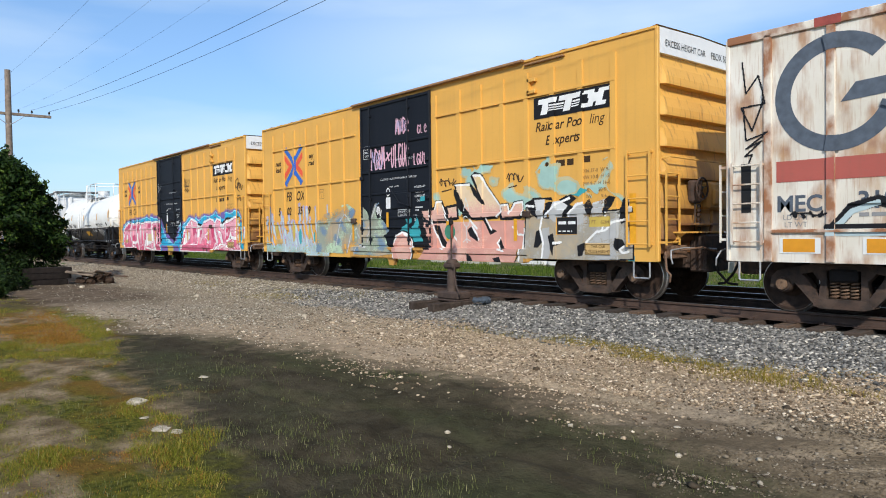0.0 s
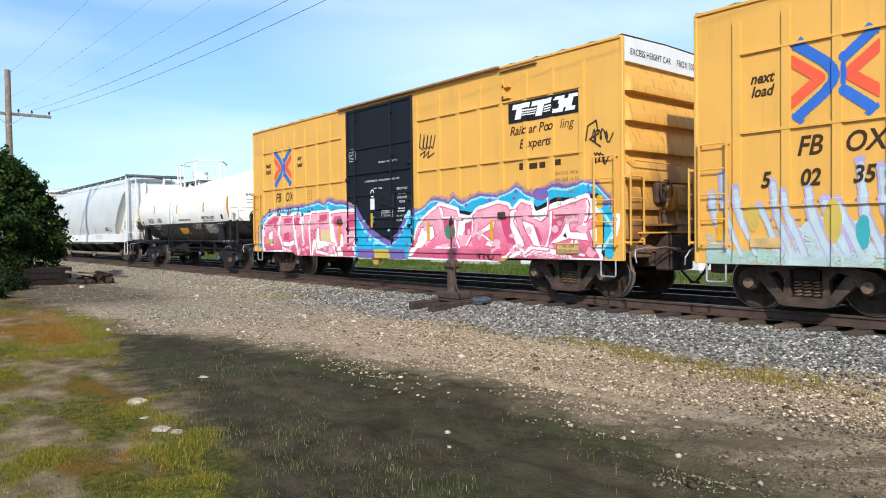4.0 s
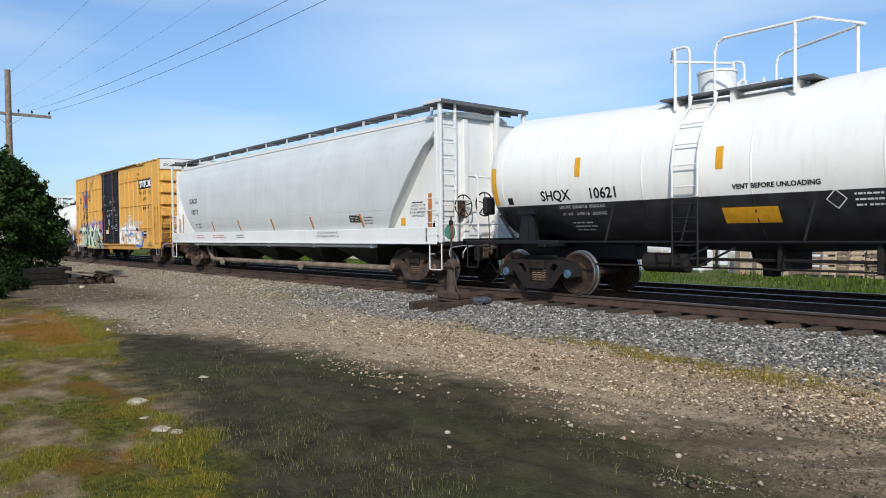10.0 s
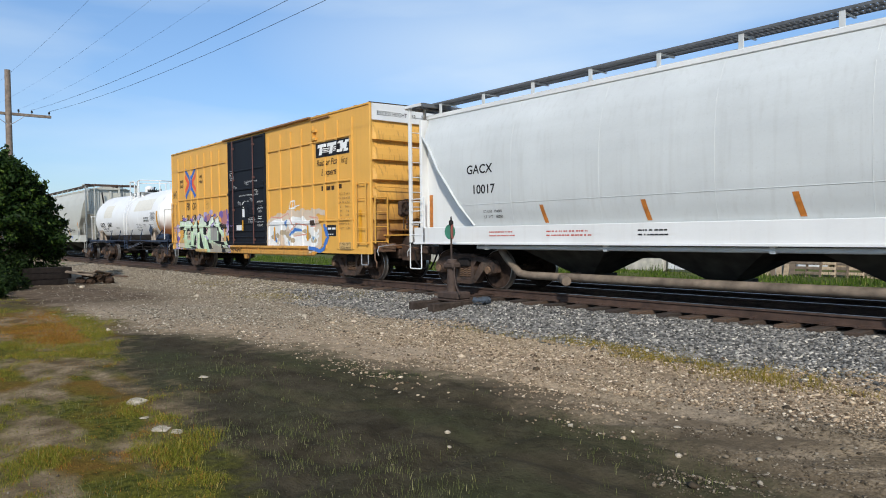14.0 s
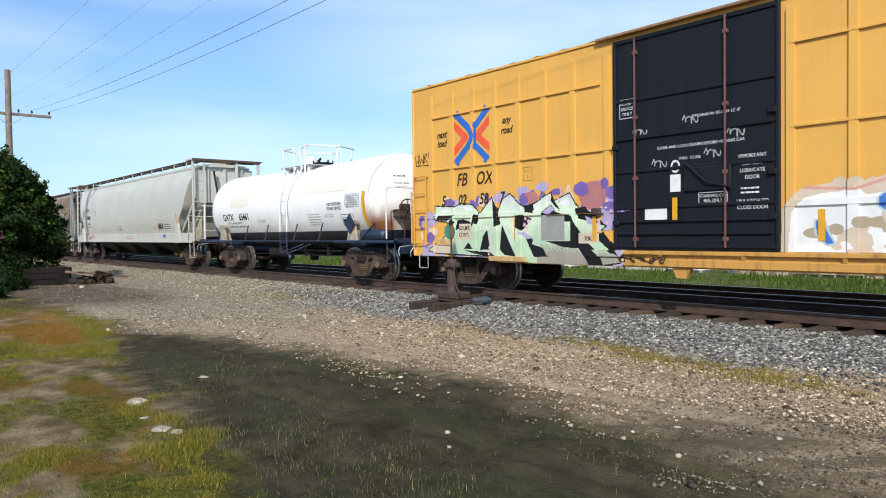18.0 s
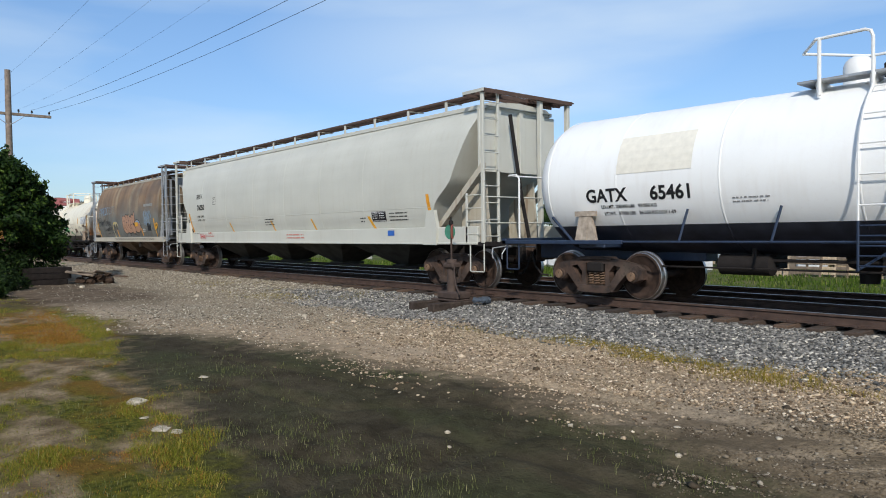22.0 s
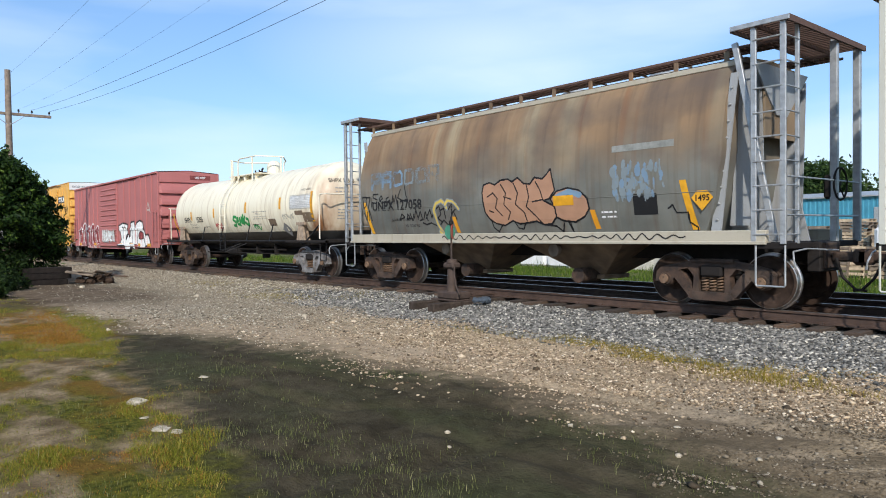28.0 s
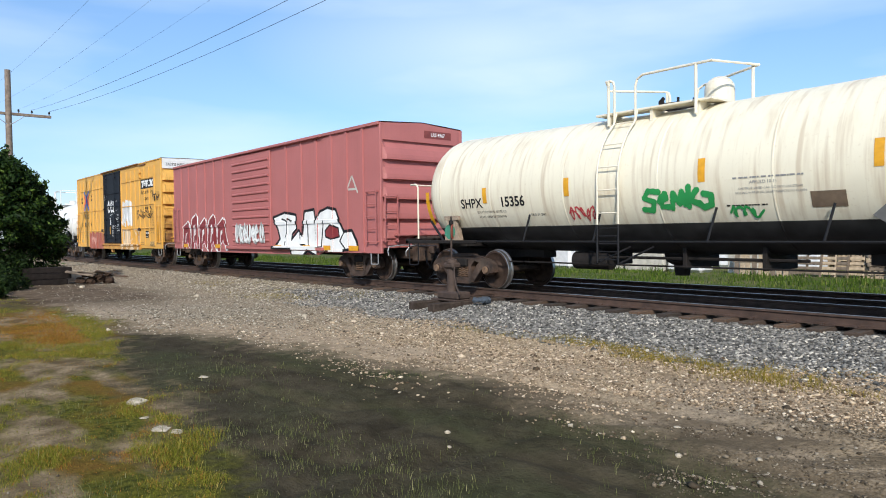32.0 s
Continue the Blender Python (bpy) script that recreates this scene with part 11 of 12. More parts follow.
gxs, gys = strewn(900000, -26, 2, -6.0, -1.6, lambda x, y: np.exp(-((y + 3.98 + 0.05 * (x + 5) + 0.16 * np.sin(x * 1.1)) / 0.36) ** 2) * smooth_step(-0.30, 0.55, tufts(x, y, 1.2) + 0.25 * smooth_step(-9, -6, x)) * smooth_step(-10.5, -8.0, x) * 0.6 + 0.6 * np.exp(-((x + 20) / 4.5) ** 2 - ((y + 2.9) / 0.8) ** 2) * smooth_step(-0.2, 0.5, tufts(x, y, 2.2)), 34, 8.0)
blades("grass", "yellow-green moss and weeds beside the ballast", gxs, gys, r5.gamma(3, 0.010, len(gxs)) + 0.015, M["moss"], 1.3, 0.0035, 9)
gxs, gys = r5.uniform(-75, 3, 60000), r5.uniform(6.9, 13.5, 60000)
ok = r5.uniform(size=len(gxs)) < 0.25 + 0.75 * clumps(gxs, gys, 2.0)
gxs, gys = gxs[ok], gys[ok]
blades("tall_grass", "tall fresh green grass beyond the tracks", gxs, gys, (r5.gamma(5, 0.030, len(gxs)) * (0.2 + 0.9 * clumps(gxs, gys, 2.0)) * (0.55 + 1.1 * smooth_step(0.1, 0.9, wob(gxs, gys, 1.9, 0.5))) + 0.04) * (1 - 0.45 * smooth_step(-11, -3, gxs)), M["grass_tall"], 0.5, 0.012, 10)


def leaf_cloud(lumps, n, size, seed):
    """Crown of many small bent leaves spread through lumps (centre, radius), denser towards the outside."""
    r = np.random.default_rng(seed)
    w = np.array([q[3] ** 2 for q in lumps])
    pick = r.choice(len(lumps), n, p=w / w.sum())
    L = np.array(lumps)[pick]
    d = r.normal(size=(n, 3))
    d /= np.linalg.norm(d, axis=1)[:, None]
    bump = 1 + 0.16 * np.sin(d[:, 0] * 7 + L[:, 0]) * np.sin(d[:, 1] * 6 + 1) + 0.14 * np.sin(d[:, 2] * 8 + d[:, 0] * 5)
    rad = L[:, 3] * bump * r.uniform(0.35, 1.0, n) ** 0.4 * np.where(r.uniform(size=n) < 0.10, r.uniform(1.0, 1.4, n), 1.0)
    c = L[:, :3] + d * rad[:, None] * np.array([1, 1, 0.95])
    c[:, 2] = np.maximum(c[:, 2], -0.3)
    t = r.normal(size=(n, 3)) + d * 0.4
    t[:, 2] -= 0.4
    t /= np.linalg.norm(t, axis=1)[:, None]
    u = np.cross(t, r.normal(size=(n, 3)))
    u /= np.linalg.norm(u, axis=1)[:, None]
    s = size * r.uniform(0.6, 1.4, n)[:, None]
    fold = np.cross(t, u) * s * 0.12
    v = np.stack([c - t * s, c + u * s * 0.42 + fold, c + t * s, c - u * s * 0.42 + fold], 1)
    g = bpy.data.meshes.new("crown")
    g.vertices.add(n * 4)
    g.vertices.foreach_set("co", v.reshape(-1).astype(np.float32))
    f = (np.array([0, 1, 2, 0, 2, 3])[None] + (np.arange(n) * 4)[:, None]).reshape(-1)
    g.loops.add(len(f))
    g.loops.foreach_set("vertex_index", f.astype(np.int32))
    g.polygons.add(n * 2)
    g.polygons.foreach_set("loop_start", np.arange(0, len(f), 3, dtype=np.int32))
    g.update(calc_edges=True)
    return g


def limbs(g, base, height, spread, rnd, n=7):
    top = Vector(base) + Vector((rnd.uniform(-0.2, 0.2), rnd.uniform(-0.2, 0.2), height))
    g.tube([base, Vector(base).lerp(top, 0.5) + Vector((0.08, -0.05, 0)), top], [0.13 * height / 4, 0.09 * height / 4, 0.03 * height / 4], 8)
    for k in range(n):
        f = rnd.uniform(0.2, 0.85)
        a = rnd.uniform(0, 2 * math.pi)
        p = Vector(base).lerp(top, f)
        q = p + Vector((math.cos(a) * spread, math.sin(a) * spread, spread * 0.7)) * rnd.uniform(0.5, 1.0)
        g.tube([p, p.lerp(q, 0.5) + Vector((0, 0, 0.1)), q], [0.05 * height / 4, 0.035 * height / 4, 0.012], 6)
    return g


M["leaf"] = by_island("dark green leaves", (0.003, 0.011, 0.002), (0.026, 0.058, 0.008), 0.6, (0.12, 0.19, 0.03))
# darker copy of the leaf colours: shade below the bush is painted in
M["leaf_shade"] = by_island("leaves with shade in their colour", (0.004, 0.012, 0.002), (0.016, 0.034, 0.006), 0.7, (0.05, 0.085, 0.014))
M["leaf_far"] = by_island("deep green foliage", (0.016, 0.036, 0.010), (0.04, 0.075, 0.018), 0.7, (0.07, 0.11, 0.025))
M["bark"] = plain("brown bark", (0.075, 0.055, 0.04), 0.9, 0, 0.4, 12, 0.02)
rb = random.Random(8)
bush = thing("bush", "large dark green leafy bush beside the yard", "bush", Matrix.Translation((-31.6, -8.5, -0.4)))
part("trunk", limbs(limbs(G(), (0, 0, 0), 3.6, 1.6, rb, 9), (-0.8, -1.6, 0), 3.4, 1.6, rb, 8), M["bark"], bush, smooth=True)
lumps = [(0, -0.2, 2.0, 2.0), (-1.2, -2.4, 2.4, 2.4)]
for k in range(46):
    a, e = rb.uniform(-1.9, 2.6), rb.uniform(-0.25, 1.45)
    lumps.append((0.1 + 2.0 * math.cos(e) * math.cos(a) * rb.uniform(0.7, 1.1), -0.2 + 2.15 * math.cos(e) * math.sin(a) * rb.uniform(0.7, 1.1), 1.9 + 2.6 * math.sin(e) * rb.uniform(0.75, 1.12), rb.uniform(0.28, 0.75)))
for k in range(22):
    lumps.append((rb.uniform(-1.2, 0.8), rb.uniform(-4.2, -1.2), rb.uniform(2.6, 4.9), rb.uniform(0.35, 0.8)))
lumps += [(0.9, -0.9, 0.6, 1.0), (0.6, 1.6, 1.1, 0.85), (0.5, 2.0, 2.0, 0.6), (0.9, 1.6, 2.1, 0.75), (0.8, 1.3, 2.9, 0.65), (0.4, 0.7, 3.9, 0.6), (0.3, 0.1, 4.5, 0.5), (0.7, 1.9, 1.5, 0.7), (0.2, -0.8, 4.75, 0.45), (0.6, 0.9, 3.4, 0.6)]
for k in range(70):
    a, e = rb.uniform(-1.9, 2.6), rb.uniform(0.0, 1.5)
    lumps.append((0.1 + 2.45 * math.cos(e) * math.cos(a) * rb.uniform(0.9, 1.12), -0.2 + 2.5 * math.cos(e) * math.sin(a) * rb.uniform(0.9, 1.12), 1.9 + 2.95 * math.sin(e) * rb.uniform(0.85, 1.1), rb.uniform(0.10, 0.26)))
for k in range(140):
    a, e, q = rb.uniform(-1.2, 2.4), rb.uniform(-0.1, 1.4), rb.uniform(1.0, 1.36)
    for f in (0.88, 0.95, 1.0):
        lumps.append((0.1 + 2.3 * q * f * math.cos(e) * math.cos(a), -0.2 + 2.3 * q * f * math.cos(e) * math.sin(a), 1.9 + 2.7 * q * f * math.sin(e), 0.17 - 0.10 * (f - 0.88) / 0.12))
cr = leaf_cloud(lumps, 76000, 0.09, 4)
cr.materials.append(M["leaf"])
part("crown", cr, None, bush)
low = thing("low_shrub", "low green shrub at the foot of the bush", "shrub", Matrix.Translation((-28.9, -9.2, -0.4)))
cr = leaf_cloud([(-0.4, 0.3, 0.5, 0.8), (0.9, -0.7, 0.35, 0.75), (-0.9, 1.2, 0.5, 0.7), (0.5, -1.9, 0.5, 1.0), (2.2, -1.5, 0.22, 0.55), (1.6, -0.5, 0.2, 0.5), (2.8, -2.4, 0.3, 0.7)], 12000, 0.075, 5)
cr.materials.append(M["leaf_shade"])
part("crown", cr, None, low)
part("stem", limbs(G(), (0, -0.4, 0), 0.9, 0.5, rb, 5), M["bark"], low, smooth=True)
for x, y, w in ((-25.6, -9.9, 1.0), (-23.6, -9.75, 0.75), (-27.2, -8.6, 0.9)):
    low = thing("low_shrub", "low dark green weeds at the foot of the bush", "shrub", Matrix.Translation((x, y, -0.42)))
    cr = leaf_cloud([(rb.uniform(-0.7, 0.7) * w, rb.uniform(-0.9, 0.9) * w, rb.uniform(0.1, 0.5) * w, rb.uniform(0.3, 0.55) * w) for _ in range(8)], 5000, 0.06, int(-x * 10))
    cr.materials.append(M["leaf_shade"])
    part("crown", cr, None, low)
    part("stem", limbs(G(), (0, 0, 0), 0.5 * w, 0.3, rb, 4), M["bark"], low, smooth=True)

# ---------------------------------------------------------------- pole line
pole_mat = plain("grey weathered pole timber", (0.23, 0.18, 0.14), 0.9, 0, 0.4, 6, 0.01)


def utility_pole(x, y, group="pole line"):
    p = thing("utility_pole", "weathered wooden utility pole with one crossarm", "utility pole", Matrix.Translation((x, y, -0.45)), group)
    part("shaft", G().tube([(0, 0, 0), (0, 0, 5), (0, 0, 10.4)], [0.19, 0.165, 0.135], 14), pole_mat, p, smooth=True)
    part("crossarm", G().box(-0.06, 0.06, -1.95, 1.95, 8.10, 8.24, 0.012), pole_mat, p)
    part("brace", G().tube([(0.09, -0.75, 8.12), (0.12, 0, 7.55)], 0.018, 6), M["galv"], p)
    part("brace", G().tube([(0.09, 0.75, 8.12), (0.12, 0, 7.55)], 0.018, 6), M["galv"], p)
    part("bolt", G().tube([(0.13, 0, 7.62), (0.13, 0.28, 7.72)], 0.016, 6), M["galv"], p)
    for yy in (-1.85, -0.75, 0.45, 1.05, 1.85):
        part("insulator", G().lathe([(0, 0.018), (0.09, 0.018), (0.09, 0.045), (0.13, 0.055), (0.15, 0.035), (0.18, 0.05), (0.22, 0.0)], 2, (0, yy, 8.23), 10), M["dark_steel"], p, smooth=True)
    return p


utility_pole(-41.9, -6.15)
utility_pole(12.5, -5.6)
for (ya, yb, sag, rad) in ((-1.85, -2.6, 1.15, 0.0022), (-0.75, -1.35, 1.10, 0.0022), (0.45, -0.40, 1.10, 0.0022), (1.05, 2.15, 1.02, 0.0065), (1.85, 2.75, 1.02, 0.0065)):
    pts = []
    for k in range(41):
        u = k / 40
        pts.append((-41.9 + 54.4 * u, -6.15 + ya + (0.55 + yb - ya) * u, 8.0 - sag * 4 * u * (1 - u)))
    thing("overhead_wire", "dark overhead wire strung along the pole line", "wire", group="overhead wires", g=G().tube(pts, rad, 5), mats=M["dark_steel"])

# ---------------------------------------------------------------- things on the near ground
def chunk(g, x, y, z, s, rnd, flat=1.0):
    """One rough broken lump."""
    vs = []
    for a in range(6):
        for b, rr in ((-0.6, 0.8), (0.0, 1.0), (0.6, 0.7)):
            t = 2 * math.pi * a / 6 + b
            q = rr * rnd.uniform(0.75, 1.15)
            vs.append((x + s * q * math.cos(t), y + s * q * math.sin(t) * 0.8, z + s * flat * b * rnd.uniform(0.7, 1.1)))
    fs = []
    for a in range(6):
        n = (a + 1) % 6
        for b in range(2):
            fs.append((a * 3 + b, n * 3 + b, n * 3 + b + 1, a * 3 + b + 1))
    fs += [tuple(a * 3 for a in range(6))[::-1], tuple(a * 3 + 2 for a in range(6))]
    return g.add(vs, fs)


def broken(s, flat, rnd):
    """A flat broken stone: ragged outline, bevelled and uneven top."""
    n = 11
    rim = [(s * rnd.uniform(0.62, 1.15) * math.cos(2 * math.pi * a / n), s * 0.8 * rnd.uniform(0.6, 1.2) * math.sin(2 * math.pi * a / n)) for a in range(n)]
    vs = [(x, y, -s * flat * 0.7) for x, y in rim] + [(x, y, s * flat * rnd.uniform(0.05, 0.35)) for x, y in rim] + [(x * 0.66, y * 0.66, s * flat * rnd.uniform(0.5, 0.85)) for x, y in rim] + [(0.1 * s, 0, s * flat * 0.75)]
    fs = [(r * n + a, r * n + (a + 1) % n, (r + 1) * n + (a + 1) % n, (r + 1) * n + a) for r in range(2) for a in range(n)]
    fs += [(2 * n + a, 2 * n + (a + 1) % n, 3 * n) for a in range(n)]
    return G().add(vs, fs)


M["rubble"] = plain("brown earthy rubble", (0.055, 0.034, 0.022), 0.95, 0, 0.5, 5, 0.03)
M["pale_stone"] = plain("pale limestone", (0.46, 0.39, 0.29), 0.95, 0, 0.45, 16, 0.02)
heap = thing("rubble_heap", "heap of broken brown timber and earth lumps", "rubble heap", Matrix.Translation((-29.0, -5.55, -0.42)))
rh = random.Random(3)
for k in range(16):
    part("lump", chunk(G(), rh.uniform(-0.35, 0.35), rh.uniform(-0.62, 0.62), 0.10 + 0.24 * rh.random() * (k > 6), rh.uniform(0.16, 0.30), rh, 0.7), M["rubble"], heap)
for k in range(3):
    part("broken_board", G().box(-0.5, 0.5, -0.09, 0.09, 0, 0.05, 0.008), M["wood_old"], heap, at=pose(0.15, -0.4 + 0.4 * k, 0.38, 12 - 15 * k, 10, 60 + 35 * k))
stack = thing("timber_stack", "stack of old sleepers beside the bush, shade in their colour", "timber stack", Matrix.Translation((-29.6, -6.55, -0.42)))
for k in range(9):
    part("timber", G().box(-0.12, 0.12, -1.25, 0.35, 0, 0.21, 0.015), M["old_timber"], stack, at=pose(0.28 * (k % 3) - 0.28, rh.uniform(-0.08, 0.08), 0.22 * (k // 3), 0, 0, rh.uniform(-3, 3)))
slab = thing("loose_board", "weathered board lying on the gravel", "board", Matrix.Translation((-33.0, -3.6, -0.38)), g=G().box(-1.6, 1.6, -0.1, 0.1, 0, 0.06, 0.01), mats=M["tie"])
for (x, y, s, fl) in ((-7.56, -10.24, 0.14, 0.22), (-6.45, -10.36, 0.11, 0.08), (-6.30, -10.28, 0.09, 0.08), (-6.95, -10.35, 0.05, 0.15), (-12.78, -5.42, 0.075, 0.8), (-19.95, -4.9, 0.09, 0.8), (-26.6, -6.4, 0.13, 0.6), (-2.95, -7.62, 0.032, 0.5), (-4.68, -8.48, 0.030, 0.5), (-4.35, -8.75, 0.022, 0.5),
                      (-8.4, -9.2, 0.08, 0.1), (-2.6, -6.7, 0.032, 0.4), (-3.4, -6.9, 0.035, 0.35)):
    thing("stone", "pale flat stone lying on the dirt", "stone", Matrix.Translation((x, y, float(ground_z(x, y)) + s * fl * 0.35)), "loose stones", g=broken(s, fl, rh), mats=M["pale_stone"])
cloth = thing("rag_bundle", "crumpled blue-grey rag beside the switch stand", "rag", Matrix.Translation((-11.15, -1.95, -0.2)))
for k in range(5):
    part("fold", chunk(G(), rh.uniform(-0.14, 0.14), rh.uniform(-0.2, 0.2), 0.06, rh.uniform(0.10, 0.16), rh, 0.8), plain("blue-grey cloth", (0.055, 0.070, 0.09), 0.9) if k == 0 else bpy.data.materials["blue-grey cloth"], cloth, smooth=True)

# ---------------------------------------------------------------- the storage yard beyond the tracks
M["concrete"] = plain("pale weathered concrete", (0.50, 0.48, 0.42), 0.9, 0, 0.25, 4, 0.01)
M["wrap"] = plain("white plastic wrapping", (0.72, 0.73, 0.74), 0.35, 0, 0.12, 5, 0.02)
M["board"] = plain("pale raw boards", (0.45, 0.35, 0.24), 0.85, 0, 0.35, 7, 0.006)
rk = random.Random(12)
for x, w, m, nm, lab in ((-24.3, 1.7, "wrap", "wrapped_bale", "bale wrapped in white plastic sheet"), (-22.2, 1.5, "wrap", "wrapped_bale", "bale wrapped in white plastic sheet"), (-19.9, 1.9, "concrete", "concrete_block", "pale weathered concrete block"),
                         (-17.7, 1.9, "concrete", "concrete_block", "pale weathered concrete block"), (-15.7, 1.7, "wrap", "wrapped_bale", "bale wrapped in white plastic sheet"), (-28.0, 2.0, "concrete", "concrete_block", "pale weathered concrete block"), (-31.5, 2.0, "concrete", "concrete_block", "pale weathered concrete block"),
                         (-36.0, 2.0, "wrap", "wrapped_bale", "bale wrapped in white plastic sheet"), (-41.0, 2.0, "concrete", "concrete_block", "pale weathered concrete block"), (-12.9, 2.2, "concrete", "concrete_block", "pale weathered concrete block"), (-7.4, 1.7, "wrap", "wrapped_bale", "bale wrapped in white plastic sheet")):
    h = rk.uniform(0.85, 1.05) if m == "concrete" else rk.uniform(0.95, 1.2)
    thing(nm, lab, "block" if m == "concrete" else "bale", pose(x, 14.2 + rk.uniform(-0.3, 0.3), -0.42, 0, 0, rk.uniform(-6, 6)), "yard blocks", g=G().box(-w / 2, w / 2, -0.45, 0.45, 0, h, 0.05 if m == "concrete" else 0.13), mats=M[m])


def pallet_kit(mat):
    """One pallet's boards and bearers as shared meshes with their places."""
    top, bear = G().box(-0.05, 0.05, -0.5, 0.5, 0, 0.022).mesh("board", mat), G().box(-0.6, 0.6, 0, 0.04, 0, 0.10).mesh("bearer", mat)
    return [("board", top, (-0.55 + 0.183 * k, 0, 0.12)) for k in range(7)] + [("board", top, (-0.55 + 0.55 * k, 0, -0.002)) for k in range(3)] + [("bearer", bear, (0, y, 0.02)) for y in (-0.5, -0.02, 0.46)]


def pallet(m, label, new_wood):
    p = thing("pallet", label, "pallet", m, "yard pallets")
    for nm, me, at in (PALLET_NEW if new_wood else PALLET_OLD):
        part(nm, me, None, p, at=Matrix.Translation(at))


PALLET_NEW, PALLET_OLD = pallet_kit(M["board"]), pallet_kit(M["wood_old"])
for k in range(5):
    pallet(pose(-10.9 + 0.42 * k, 14.0 + 0.1 * k, 0.08, 80, 0, rk.uniform(-14, 14)) @ pose(0, 0, 0, 0, 0, 90), "grey wooden pallet leaning upright in the grass", k % 2)
for x, y, n in ((-8.4, 14.6, 7), (-6.9, 15.0, 9), (-13.5, 21, 13), (-15.2, 21.5, 15), (-17.0, 21.0, 12), (-11.9, 21.5, 15), (-10.4, 21, 12), (-19.2, 22, 10), (-22.0, 22, 13), (-24.0, 23, 12), (-8.5, 21.5, 14)):
    for k in range(n):
        pallet(pose(x + rk.uniform(-0.04, 0.04), y + rk.uniform(-0.04, 0.04), -0.42 + 0.144 * k, 0, 0, rk.uniform(-4, 4)), "wooden pallet in a stack", rk.random() < 0.65)
for x, y, z, w in ((-14.4, 19.4, -0.42, 1.1), (-16.3, 19.0, -0.42, 1.2), (-12.9, 19.2, -0.42, 1.0), (-20.6, 19.6, -0.42, 1.3), (-9.6, 18.6, -0.42, 1.2)):
    b = thing("wrapped_bale", "load wrapped in pale plastic on a pallet", "bale", pose(x, y, z, 0, 0, rk.uniform(-10, 10)), "yard blocks", g=G().box(-w / 2, w / 2, -0.5, 0.5, 0, rk.uniform(1.2, 1.9), 0.12), mats=M["wrap"])
panel = thing("board_fence", "leaning fence of pale raw boards", "fence", Matrix.Translation((-12.3, 13.4, -0.42)))
for k in range(10):
    part("fence_board", G().box(-0.09, 0.09, -0.015, 0.015, 0, 0.95 + 0.15 * rk.random(), 0.004), M["board"] if k % 3 else M["wood_old"], panel, at=pose(-1.0 + 0.23 * k, 0, 0, -5, rk.uniform(-6, 6), 0))
part("fence_rail", G().box(-1.15, 1.2, 0.016, 0.06, 0.5, 0.58), M["wood_old"], panel)

M["blue_wall"] = plain("blue profiled sheet metal", (0.055, 0.25, 0.36), 0.5, 0, 0.1, 1.5)
shed = thing("warehouse", "long low blue metal warehouse behind the yard", "warehouse", Matrix.Translation((-20, 72, -0.4)))
wall = G()
prof = []
for k in range(240):
    prof += [(-45 + 0.5 * k, 0.0), (-45 + 0.5 * k + 0.2, 0.0), (-45 + 0.5 * k + 0.25, -0.06), (-45 + 0.5 * k + 0.45, -0.06)]
wall.grid([[(a, b, 0) for a, b in prof], [(a, b, 5.3) for a, b in prof]])
wall.box(-45, 75, 0.1, 24, 0, 5.25)
part("wall", wall, M["blue_wall"], shed)
part("roof", G().prism([(-0.4, 5.3), (12, 6.3), (24.4, 5.3), (24.4, 5.15), (12, 6.15), (-0.4, 5.15)], 0, -45.4, 75.4), M["galv"], shed)
for x in (-30, -8, 14, 36):
    part("roller_door", G().box(x, x + 4, -0.12, -0.05, 0, 4.0, 0.02), M["galv"], shed)


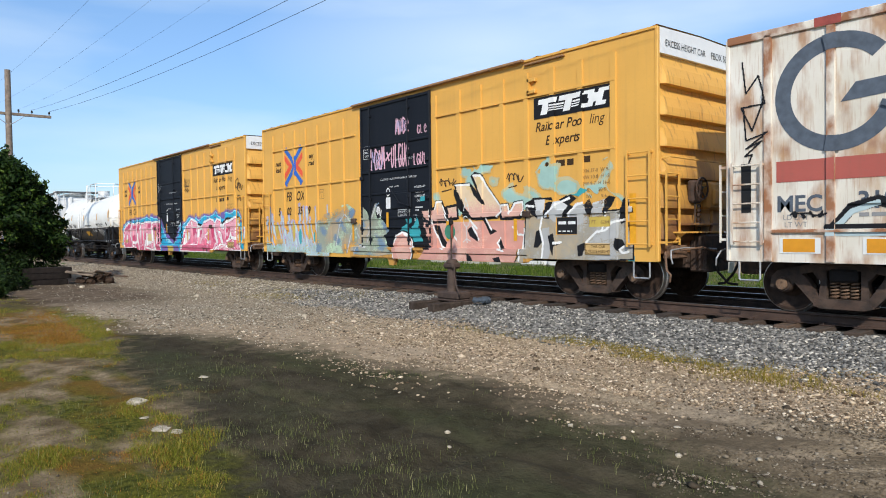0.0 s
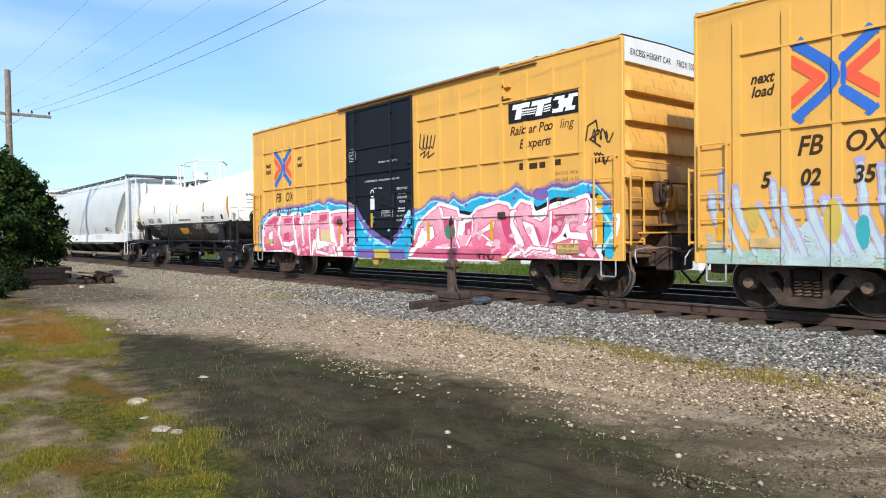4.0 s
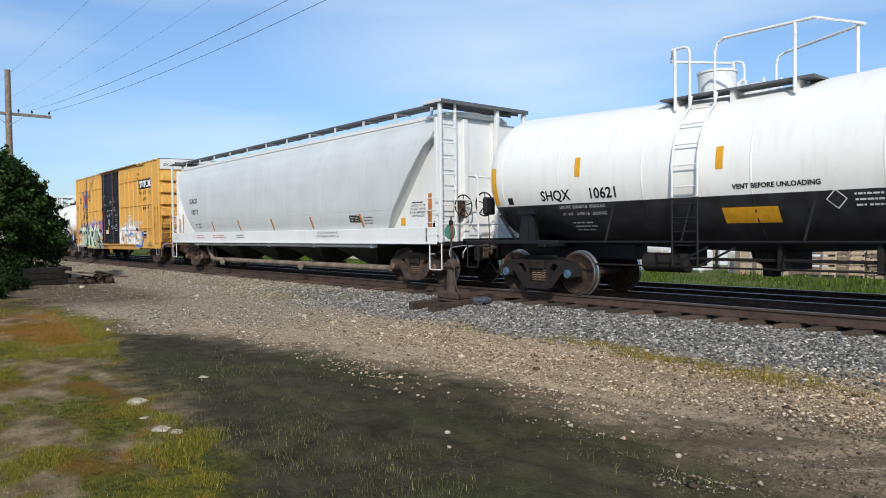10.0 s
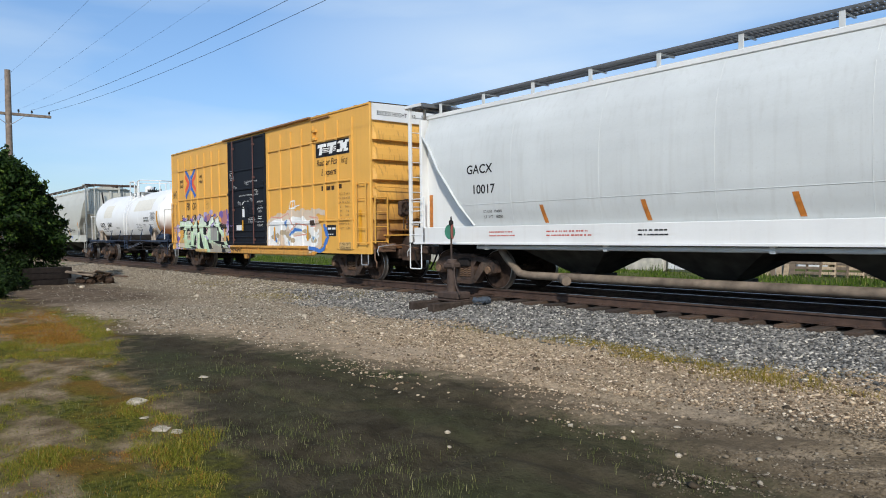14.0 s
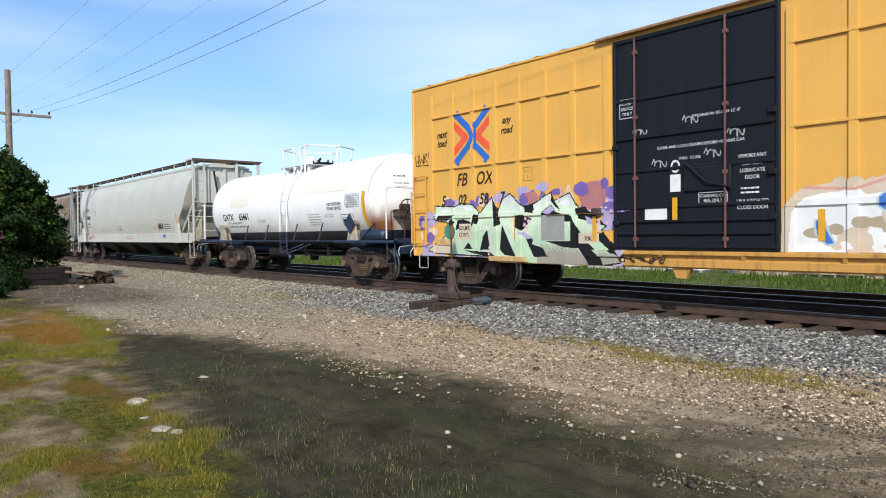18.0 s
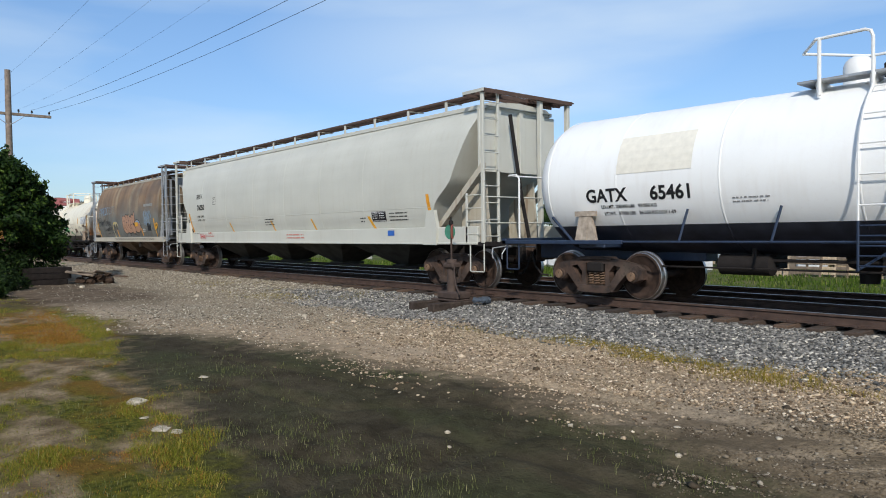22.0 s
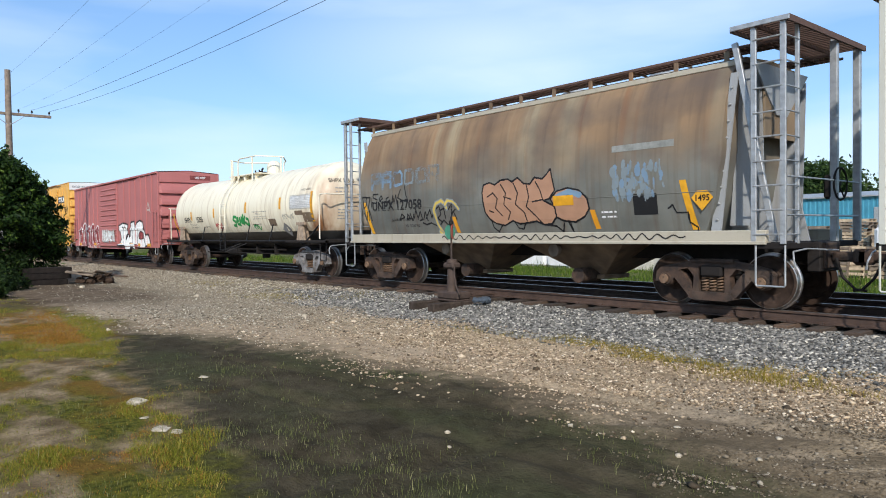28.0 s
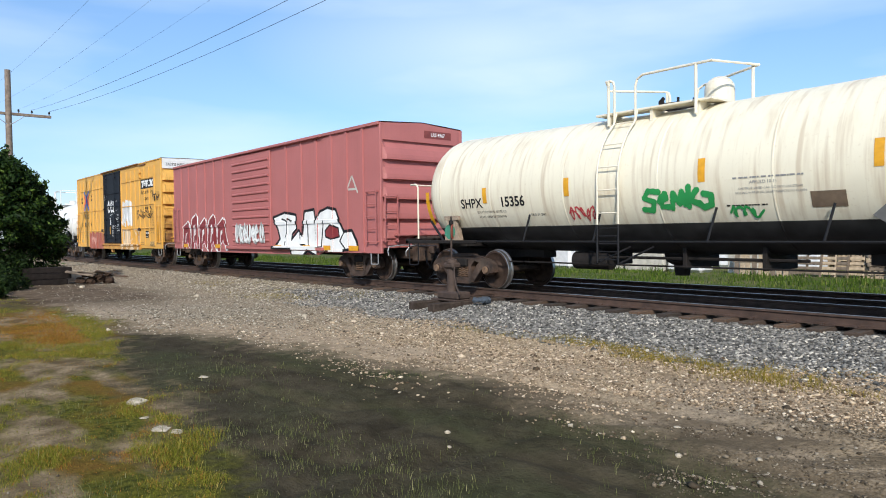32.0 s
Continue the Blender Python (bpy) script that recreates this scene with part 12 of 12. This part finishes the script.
def tree(x, y, h, seed):
    r = random.Random(seed)
    t = thing("tree", "broad green tree behind the warehouse", "tree", Matrix.Translation((x, y, -0.4)), "far trees")
    part("trunk", limbs(G(), (0, 0, 0), h * 0.8, h * 0.28, r, 8), M["bark"], t, smooth=True)
    ls = [(r.uniform(-0.28, 0.28) * h, r.uniform(-0.28, 0.28) * h, h * r.uniform(0.45, 0.85), h * r.uniform(0.14, 0.24)) for _ in range(11)]
    c = leaf_cloud(ls, 5200, h * 0.030, seed)
    c.materials.append(M["leaf_far"])
    part("crown", c, None, t)
    return t


for k, (x, y, h) in enumerate(((-44, 104, 11.5), (-50, 108, 12.3), (-56, 103, 11.6), (-62, 110, 12.5), (-70, 106, 11), (-38.5, 112, 10), (-82, 120, 11), (-98, 118, 12), (-118, 125, 12), (-6, 125, 9), (20, 130, 11))):
    tree(x, y, h, 50 + k)
ls = [(x, 260 + rk.uniform(-12, 12), rk.uniform(2.0, 6.0), rk.uniform(4, 7.5)) for x in np.arange(-900, 300, 7.0)]
wood = leaf_cloud(ls, 26000, 0.85, 77)
wood.materials.append(M["leaf_far"])
tagged(new("far_woods", wood), "low belt of far green woods on the horizon", "woods", kind="stuff")
# ---------------------------------------------------------------- the train rolls through
def run_at(t):
    """Distance run at t seconds, between the whole seconds by a smooth curve."""
    i = min(int(t), 31)
    u = t - i
    a, b = RUN[i], RUN[i + 1]
    p = RUN[i - 1] if i else 2 * a - b
    q = RUN[i + 2] if i < 31 else 2 * b - a
    return a + 0.5 * u * (b - p + u * (2 * p - 5 * a + 4 * b - q + u * (3 * (a - b) + q - p)))


def motions():
    for car, xc in CARS:
        walk(car, [(t, Matrix.Translation((xc + RUN[t], 0, 0))) for t in range(33)])
    n = int(32 / 0.16)
    turns = [(32 * k / n, Matrix.Rotation(run_at(32 * k / n) / WHEEL_R, 4, "Y")) for k in range(n + 1)]
    for w, d in WHEELSETS:
        walk(w, [(t, Matrix.Translation((d, 0, 0)) @ m) for t, m in turns])


motions()
